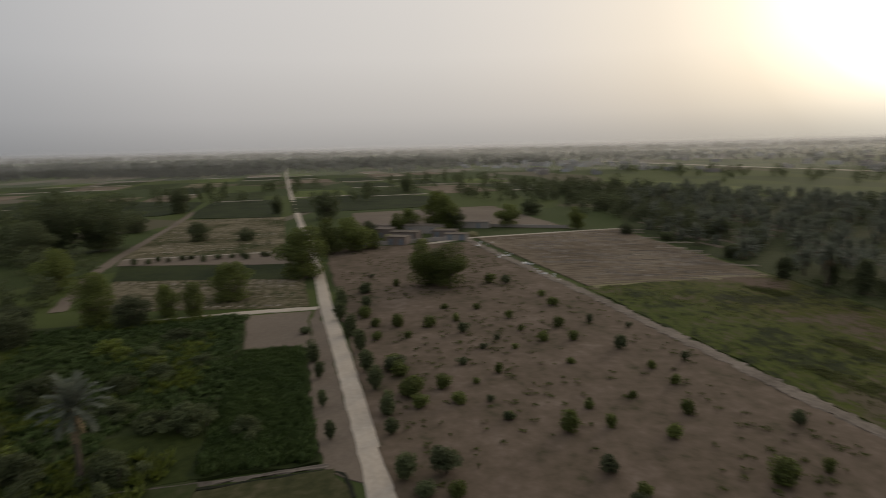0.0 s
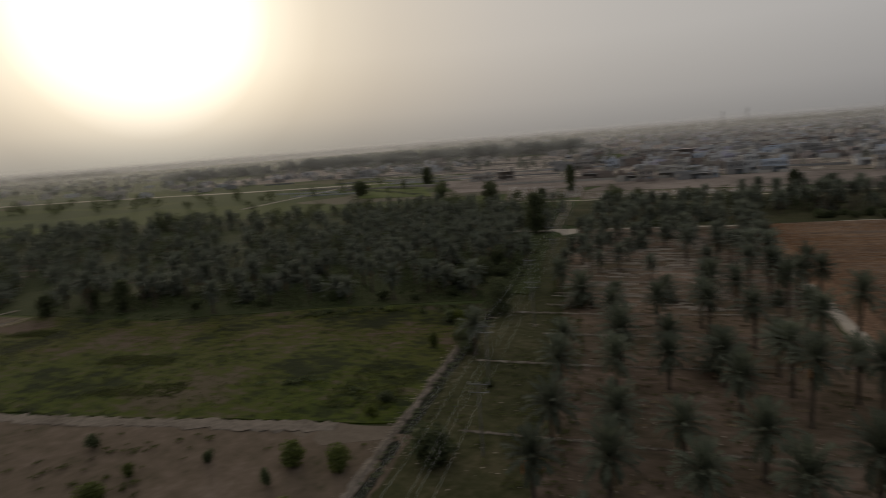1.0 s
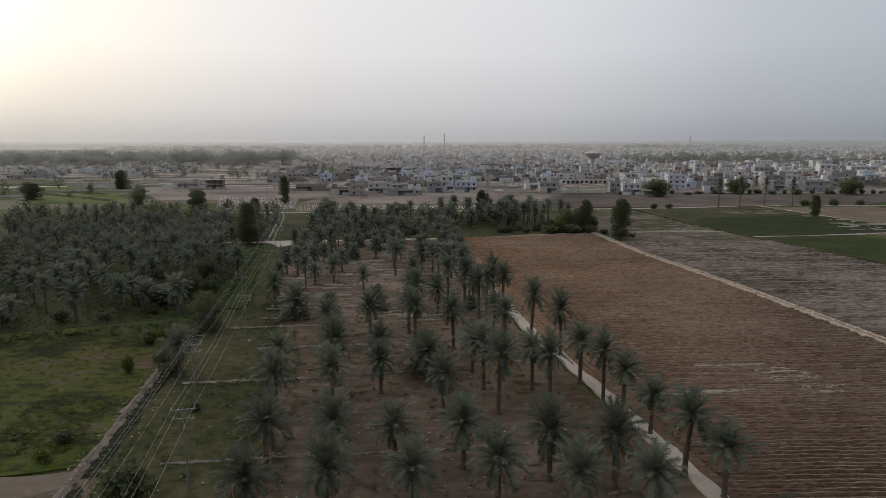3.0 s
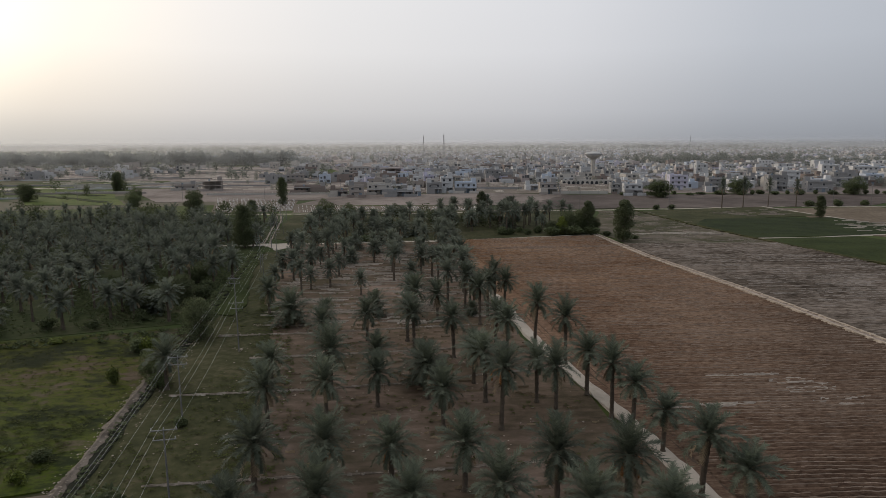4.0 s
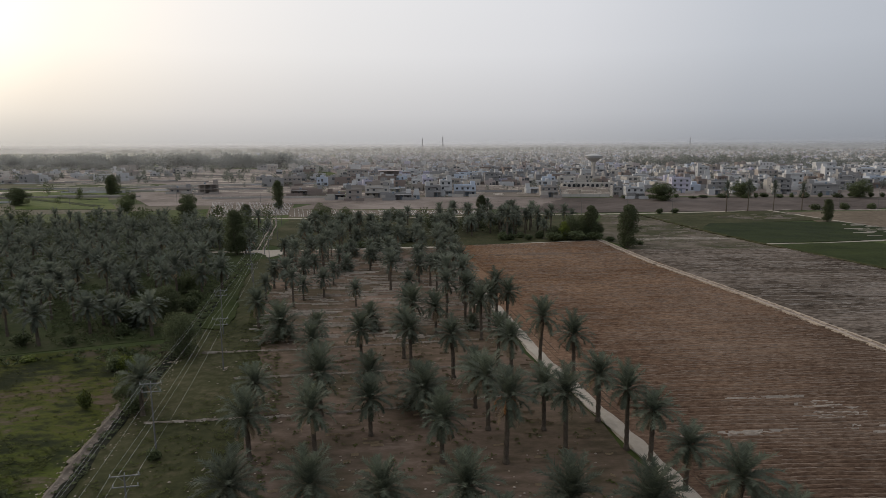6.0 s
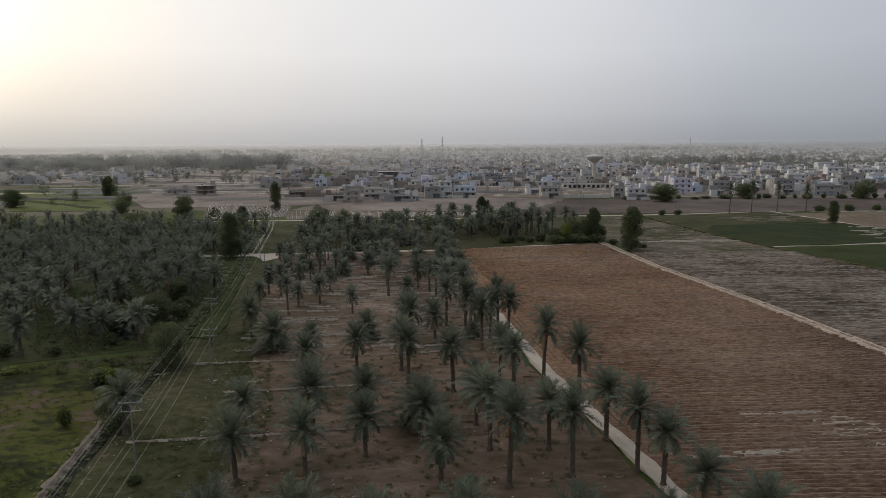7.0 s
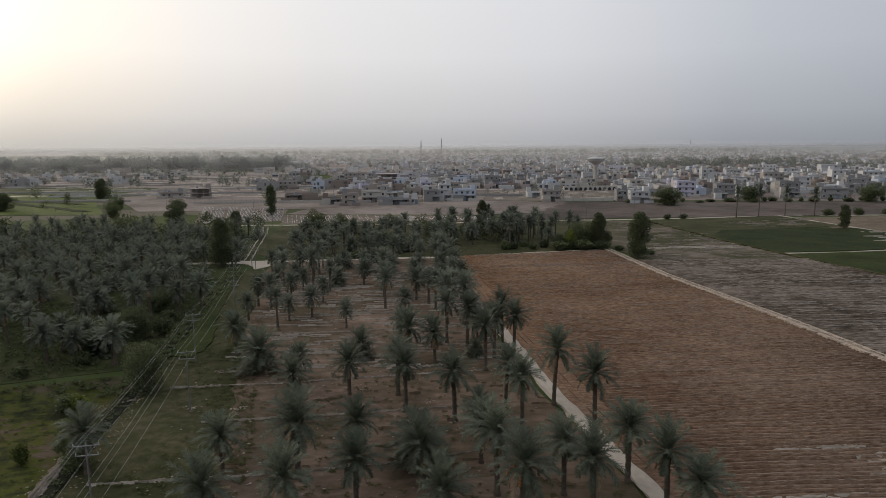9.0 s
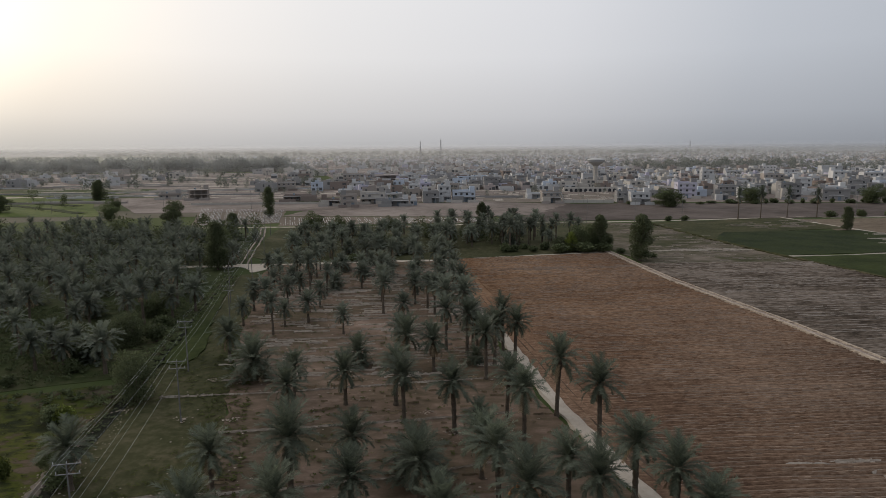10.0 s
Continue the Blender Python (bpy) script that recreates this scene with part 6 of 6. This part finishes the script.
trng = random.Random(31)
kinds = ["white"] * 4 + ["cream"] * 3 + ["grey"] * 4 + ["brick"] * 2 + ["mud", "pink", "lilac", "blue"]
made = 0
for _ in range(900):
    x, y = trng.uniform(-75, 480), trng.uniform(462, 660)
    if (abs(x - 0.235 * y) < 26 and y < 560) or x > 0.78 * y or (25 < x < 92 and y < 522):
        continue
    if any(abs(x - a) < 13 and abs(y - b) < 13 for a, b in FRONT_SPOTS):
        continue
    FRONT_SPOTS.append((x, y))
    house(x, y, trng.uniform(7.5, 13), trng.uniform(8, 12), trng.choice((1, 1, 1, 2, 2, 2)), trng.choice(kinds), -math.degrees(math.atan2(x, y)) * 0.5 + trng.uniform(-6, 8), 500 + made, windows=y < 530)
    made += 1
    if made >= 125:
        break


OPEN = []


def far_town(name, spots, colour, label, seed):
    """The rest of the town in one mesh a colour: blocks with parapets and stair towers."""
    rng = random.Random(seed)
    V, F = [], []
    cube = [(0, 1, 2, 3), (4, 7, 6, 5), (0, 4, 5, 1), (1, 5, 6, 2), (2, 6, 7, 3), (3, 7, 4, 0)]

    def block(x, y, z, sx, sy, sz, c, s):
        k = len(V)
        for zz in (z + sz, z):
            for ux, uy in ((-1, -1), (1, -1), (1, 1), (-1, 1)):
                px, py = ux * sx / 2, uy * sy / 2
                V.append((x + c * px - s * py, y + s * px + c * py, zz))
        F.extend(tuple(i + k for i in f) for f in cube)

    for x, y in spots:
        a = rng.uniform(-0.2, 0.2)
        c, s = math.cos(a), math.sin(a)
        w, d, h = rng.uniform(6, 15), rng.uniform(7, 12), rng.choice((3.0, 3.4, 3.6, 3.8, 4.2, 4.6, 6.4, 7))
        block(x, y, 0, w, d, h - 0.7, c, s)
        for ox, oy, sx, sy in () if y > 1300 else ((0, -d / 2 + 0.12, w, 0.24), (0, d / 2 - 0.12, w, 0.24), (-w / 2 + 0.12, 0, 0.24, d - 0.5), (w / 2 - 0.12, 0, 0.24, d - 0.5)):
            block(x + c * ox - s * oy, y + s * ox + c * oy, h - 0.7, sx, sy, 0.8, c, s)
        if rng.random() < 0.45:
            ox, oy = rng.uniform(-0.3, 0.3) * w, rng.uniform(-0.3, 0.3) * d
            block(x + c * ox - s * oy, y + s * ox + c * oy, h - 0.7, 3.2, 3.2, 2.6, c, s)
        if y < 900:
            for f in range(int(h / 3.2)):
                for i in range(3):
                    if rng.random() < 0.6:
                        ox, oy = (i - 1) * w * 0.31, -d / 2
                        OPEN.append((x + c * ox - s * oy, y + s * ox + c * oy, 0.8 + 3.2 * f, rng.choice((1.2, 1.6, 2.4, 3.0)), rng.choice((1.4, 1.8, 2.2)), a))
    return tagged(new(name, mesh_of(name, V, F, M[colour])), label, "town", kind="stuff")


spots = {k: [] for k in HOUSE_COLOURS}
weights = (("white", 9), ("cream", 5), ("grey", 8), ("brick", 3), ("blue", 1), ("lilac", 1), ("mud", 3), ("pink", 2))
bag = [k for k, n in weights for _ in range(n)]
for _ in range(4900):
    y = 520 + 2300 * trng.random() ** 1.35
    x = trng.uniform(-0.28, 0.85) * y
    if (abs(x - 0.25 * y) < 22 and y < 560) or any(abs(x - a) < 13 and abs(y - b) < 12 for a, b in FRONT_SPOTS) or (x < -0.1 * y and trng.random() < 0.75):
        continue
    spots[trng.choice(bag)].append((x, y))
near = list(FRONT_SPOTS)
for _ in range(1500):
    x, y = trng.uniform(-60, 500), trng.uniform(440, 640)
    if x > 0.8 * y or (abs(x - 0.235 * y) < 26 and y < 520) or (24 < x < 92 and y < 510) or (x < 24 and y < 455) or any(abs(x - a) < 9.5 and abs(y - b) < 9 for a, b in near):
        continue
    near.append((x, y))
    spots[trng.choice(bag)].append((x, y))
simple = {k: [] for k in HOUSE_COLOURS}
for _ in range(2600):
    y = trng.uniform(1300, 4100)
    simple[trng.choice(bag)].append((trng.uniform(-0.45, 0.9) * y, y))
for _ in range(420):
    a, r = trng.uniform(0.25, 1.45), 700 + 2900 * trng.random() ** 1.2
    spots[trng.choice(("white", "mud", "cream", "grey"))].append((-r * math.sin(a), r * math.cos(a)))
for _ in range(48):
    spots[trng.choice(("white", "cream", "mud", "grey"))].append((trng.uniform(-600, -300), trng.uniform(580, 860)))
for _ in range(36):
    spots[trng.choice(("white", "grey", "cream"))].append((trng.uniform(-1150, -950), trng.uniform(40, 330)))
for k, (colour, where) in enumerate(spots.items()):
    far_town("far_town", where + simple[colour], colour, f"far {colour} blocks of the hazy town", 600 + k)


def far_openings():
    """Dark panels painted as far windows and shaded verandas, a little proud of walls."""
    V, F = [], []
    for x, y, z, w, h, a in OPEN:
        c, s, k = math.cos(a), math.sin(a), len(V)
        for dy in (-0.06, 0.02):
            for px, pz in ((-w / 2, 0), (w / 2, 0), (w / 2, h), (-w / 2, h)):
                V.append((x + c * px - s * dy, y + s * px + c * dy, z + pz))
        F += [(k, k + 1, k + 2, k + 3), (k, k + 4, k + 5, k + 1), (k + 2, k + 6, k + 7, k + 3), (k + 1, k + 5, k + 6, k + 2), (k, k + 3, k + 7, k + 4)]
    tagged(new("far_windows", mesh_of("far_windows", V, F, M["hazed_pane"])), "dark panels painted as windows and shaded verandas of far houses", "windows", kind="stuff")


far_openings()


def water_tower(x, y):
    e = thing("water_tower", pose(x, y, 0), "tall concrete water tower with a wide mushroom tank", "water tower")

    def lathe(profile, n=28):
        V = [(r * math.cos(2 * math.pi * k / n), r * math.sin(2 * math.pi * k / n), z) for r, z in profile for k in range(n)]
        F = [(j * n + k, j * n + (k + 1) % n, (j + 1) * n + (k + 1) % n, (j + 1) * n + k) for j in range(len(profile) - 1) for k in range(n)]
        return V, F + [tuple(range(n))[::-1], tuple((len(profile) - 1) * n + k for k in range(n))]

    part("shaft", mesh_of("shaft", *lathe([(3.6, 0), (2.3, 1.2), (1.7, 4), (1.5, 14), (2.1, 18)]), M["cream"]), None, e)
    part("tank", mesh_of("tank", *lathe([(2.1, 17.9), (4.2, 19.6), (7.2, 21.6), (7.2, 23.2), (6.2, 23.9), (2.4, 24.6), (0.5, 24.9)]), M["concrete"]), None, e)
    part("railing", mesh_of("railing", *lathe([(7.3, 21.9), (7.3, 22.9)]), M["grey"]), None, e)
    for k in range(6):
        a = k * math.pi / 3
        part("rib", mesh_of("rib", *tube([(1.55 * math.cos(a), 1.55 * math.sin(a), 2), (1.55 * math.cos(a), 1.55 * math.sin(a), 17.5)], [0.22, 0.22], 6), M["cream"]), None, e)


water_tower(134, 541)


def mast(x, y, h):
    e = thing("radio_mast", pose(x, y, 0), "thin steel lattice mast far beyond the town", "mast")
    for sx, sy in ((-1, -1), (1, -1), (0, 1.2)):
        part("leg", mesh_of("leg", *tube([(sx * 1.6, sy * 1.6, 0), (sx * 0.7, sy * 0.7, h)], [0.35, 0.25], 6), M["grey"]), None, e)
    for k in range(12):
        z = h * (k + 0.5) / 12
        r = 1.6 - 0.9 * z / h
        part("lattice", mesh_of("lattice", *tube([(-r, -r, z), (r, -r, z + 2), (0, 1.2 * r, z + 4), (-r, -r, z + 5)], [0.14] * 4, 5), M["grey"]), None, e)


for x, y, h in ((-33, 1450, 50), (14, 1450, 54), (610, 1500, 48)):
    mast(x, y, h)


def boundary_wall(pts, h, colour, label):
    e = thing("boundary_wall", pose(0, 0, 0), label, "wall")
    for (x0, y0), (x1, y1) in zip(pts, pts[1:]):
        L, a = math.hypot(x1 - x0, y1 - y0), math.degrees(math.atan2(y1 - y0, x1 - x0))
        bm = bmesh.new()
        box(bm, (x0 + x1) / 2, (y0 + y1) / 2, -0.1, L, 0.3, h, a)
        part("wall_panel", bm, M[colour], e)
        n = int(L / 6)
        for k in range(n + 1):
            bm = bmesh.new()
            box(bm, x0 + (x1 - x0) * k / max(n, 1), y0 + (y1 - y0) * k / max(n, 1), -0.1, 0.5, 0.5, h + 0.25, a)
            part("pier", bm, M[colour], e)


boundary_wall([(77, 396), (107, 394)], 2.0, "cream", "cream boundary wall of an empty plot")
boundary_wall([(90, 468), (77, 396)], 2.0, "grey", "grey boundary wall of an empty plot")
def arcade(x0, x1, y, h):
    """A long low block with a row of arches painted as shaded openings."""
    e = thing("arcade", pose(0, 0, 0), "long low cream arcade with a row of dark arches", "arcade")
    bm = bmesh.new()
    shell(bm, (x0 + x1) / 2, y, -0.1, x1 - x0, 4, h, 0.4, 0.3)
    part("wall", bm, M["cream"], e)
    n = int((x1 - x0) / 3.6)
    for k in range(n):
        cx = x0 + (x1 - x0) * (k + 0.5) / n
        ring = [(-1.1, 0), (1.1, 0), (1.1, 1.5), (0.8, 2.1), (0, 2.4), (-0.8, 2.1), (-1.1, 1.5)]
        V = [(cx + px, y - 2 - dy, pz) for dy in (0.06, -0.02) for px, pz in ring]
        F = [tuple(range(7)), tuple(range(13, 6, -1))] + [(i, i + 7, (i + 1) % 7 + 7, (i + 1) % 7) for i in range(7)]
        # a dark slab, not a hollow: the shade inside the arch is painted
        part("arch", mesh_of("arch", V, F, M["pane"]), None, e, "dark arched panel painted as a shaded opening")


arcade(97, 141, 492, 3.4)
boundary_wall([(26, 440), (58, 438)], 1.6, "grey", "low grey wall round an empty plot")
boundary_wall([(-150, 400), (-60, 402)], 1.4, "cream", "long low pale wall across a bare lot")
wrng = random.Random(12)
for _ in range(44):
    a, r = wrng.uniform(0.1, 0.75), wrng.uniform(480, 950)
    x, y, L = -r * math.sin(a), r * math.cos(a), wrng.uniform(30, 110)
    boundary_wall([(x, y), (x + L, y + wrng.uniform(-0.1, 0.25) * L)], wrng.uniform(0.8, 1.5), wrng.choice(("cream", "white", "grey", "mud")), "long low plastered wall round far bare lots")
boundary_wall([(-230, 520), (-90, 560)], 1.6, "cream", "long low pale wall beyond a bare lot")
sheet("town_ground", [(-58, 404), (60, 410), (300, 376), (500, 430), (1500, 1500), (1500, 2100), (-500, 2100), (-180, 960), (-50, 500)], 0.01, M["lot_earth"], "dusty grey ground between the houses of the town", "ground", step=40, rough=0.02)
sheet("plot_sand_town", [(28, 404), (76, 398), (107, 395), (127, 466), (92, 470), (35, 466)], 0.03, M["earth_bund"], "sandy empty building plots at the town's edge", "ground", step=8, rough=0.2)
sheet("lots_west", [(-640, 540), (-380, 600), (-243, 562), (-92, 562), (-62, 470), (-60, 500), (-200, 940), (-760, 930)], 0.02, M["lot_earth"], "wide bare grey lots with low walls", "ground", step=30, rough=0.1)
litter_rows("lot_lines", [(-330, 520), (-240, 470), (-70, 425), (-66, 560), (-230, 800), (-560, 820)], 300, M["salt"], "pale broken walls and banks across bare lots", 271, 3.0, 0.1, 6.0)
litter_rows("lot_lines", [(-58, 408), (60, 412), (120, 396), (140, 520), (-60, 560)], 170, M["salt"], "pale broken walls and rubble between the first houses", 273, 2.4, 0.05, 1.6, 0.7)
far_trees("lot_trees", [(-160, 480, 80, 40, 16, 5), (-300, 640, 160, 90, 40, 6), (-130, 600, 60, 60, 16, 6), (-90, 470, 30, 30, 8, 5)], M["leaf_town"], "small haze-toned trees on bare lots beside the town", 272, 240, 0.4)
sheet("plot_sand_west", [(-240, 480), (-90, 440), (-60, 470), (-90, 560), (-240, 560)], 0.03, M["lot_earth"], "bare dusty lots beside the town", "ground", step=10, rough=0.2)


# ---- the farm compound ----
def shed(x, y, w, d, h, colour, turn, label):
    e = thing("farm_shed", pose(x, y, 0, 0, 0, turn), label, "shed", "sheds of the farm")
    bm = bmesh.new()
    shell(bm, 0, 0, -0.1, w, d, h, 0.3, 0.3)
    part("wall", bm, M[colour], e)
    bm = bmesh.new()
    box(bm, 0, 0, h - 0.25, w * 1.04, d * 1.06, 0.14)
    part("roof", bm, M["earth_bund"], e, "pale mud roof")
    for s in (-0.28, 0.25):
        bm = bmesh.new()
        box(bm, s * w, -d / 2 - 0.02, 0, 1.1, 0.1, 2.0)
        part("door", bm, M["tin"], e, "dark metal door")


shed(-232, -22, 14, 7, 3.4, "brick", 75, "low brown brick farm shed with a flat mud roof")
shed(-224, -10, 10, 6, 3.0, "brick", 75, "small brown brick farm shed beside a yard")
shed(-240, -4, 16, 6, 3.2, "mud", 78, "long mud-walled farm shed")
shed(-252, 14, 18, 6, 2.8, "mud", 78, "long low mud-walled cattle shed")
shed(-216, -24, 8, 5, 2.8, "brick", 70, "small brick store room of the farm")
shed(-228, 4, 9, 5, 2.6, "brick", 80, "low brick cattle shed with a mud roof")
shed(-243, -18, 10, 6, 3.2, "mud", 72, "mud-walled farm house behind trees")
shed(-212, -12, 7, 5, 3.0, "brick", 70, "brown brick store beside the farmyard wall")
shed(-219, 8, 8, 4, 2.4, "mud", 82, "small mud-walled fodder store")


def straw_mound(x, y, r, h):
    """A mound of straw with a domed, uneven top."""
    rng = random.Random(int(x * 7 + y))
    V, F, n = [], [], 16
    for s, z in ((1.0, -0.05), (1.03, 0.35), (0.92, 0.65), (0.66, 0.88), (0.3, 1.0)):
        V += [(r * s * rng.uniform(0.92, 1.08) * math.cos(2 * math.pi * k / n), r * s * rng.uniform(0.92, 1.08) * math.sin(2 * math.pi * k / n), h * z * rng.uniform(0.95, 1.05)) for k in range(n)]
    F = [(j * n + k, j * n + (k + 1) % n, (j + 1) * n + (k + 1) % n, (j + 1) * n + k) for j in range(4) for k in range(n)] + [tuple(4 * n + k for k in range(n))]
    ob = new("straw_mound", mesh_of("straw_mound", V, F, M["straw"]))
    ob.location = (x, y, 0)
    tagged(ob, "rounded mound of pale dry straw in the farmyard", "straw mound")


for x, y, r, h in ((-222, -16, 2.2, 2.2), (-213, -4, 1.8, 1.6), (-236, 2, 2.6, 2.4), (-226, 14, 2.0, 1.8)):
    straw_mound(x, y, r, h)
boundary_wall([(-206, -30), (-218, 6)], 1.5, "mud", "mud yard wall of the farm")
boundary_wall([(-256, 10), (-241, 52)], 1.3, "mud", "long low mud wall behind a field")


# dust haze over the far land, put in as pale see-through sheets
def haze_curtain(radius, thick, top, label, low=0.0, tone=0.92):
    """A pale sheet round the land, painted as haze: thickest low, gone at top."""
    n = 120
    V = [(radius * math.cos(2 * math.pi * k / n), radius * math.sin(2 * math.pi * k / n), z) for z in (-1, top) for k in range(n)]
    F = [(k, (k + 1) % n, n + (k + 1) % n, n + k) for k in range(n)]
    m = bpy.data.materials.new("haze_sheet")
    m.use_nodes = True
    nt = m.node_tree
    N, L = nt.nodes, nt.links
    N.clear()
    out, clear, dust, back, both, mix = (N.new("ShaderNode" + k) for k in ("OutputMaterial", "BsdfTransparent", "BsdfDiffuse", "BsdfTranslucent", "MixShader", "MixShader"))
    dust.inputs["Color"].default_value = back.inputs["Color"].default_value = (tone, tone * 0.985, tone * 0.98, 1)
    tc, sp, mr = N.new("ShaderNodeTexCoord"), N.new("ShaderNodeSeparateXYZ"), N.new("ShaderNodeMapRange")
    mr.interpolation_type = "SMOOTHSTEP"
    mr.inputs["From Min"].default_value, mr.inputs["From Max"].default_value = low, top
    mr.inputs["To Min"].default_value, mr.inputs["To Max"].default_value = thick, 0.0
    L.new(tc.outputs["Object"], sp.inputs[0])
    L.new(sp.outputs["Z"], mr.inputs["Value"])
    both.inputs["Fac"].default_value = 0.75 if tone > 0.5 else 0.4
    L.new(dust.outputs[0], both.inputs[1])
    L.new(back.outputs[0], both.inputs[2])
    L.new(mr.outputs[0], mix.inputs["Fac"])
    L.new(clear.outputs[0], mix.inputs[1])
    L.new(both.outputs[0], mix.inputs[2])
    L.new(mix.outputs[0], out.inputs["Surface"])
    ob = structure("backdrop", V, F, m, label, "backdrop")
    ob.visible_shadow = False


for radius, thick, top in ((850, 0.09, 45), (1300, 0.14, 50), (1900, 0.17, 56), (2800, 0.22, 64), (4700, 0.34, 80)):
    haze_curtain(radius, thick, top, "thin grey sheet painted as dust haze over the far land")
# darker sheet painted as hazed land near the ground's rim
haze_curtain(4780, 0.92, 58, "dark sheet painted as hazy land along the horizon", 18, 0.36)
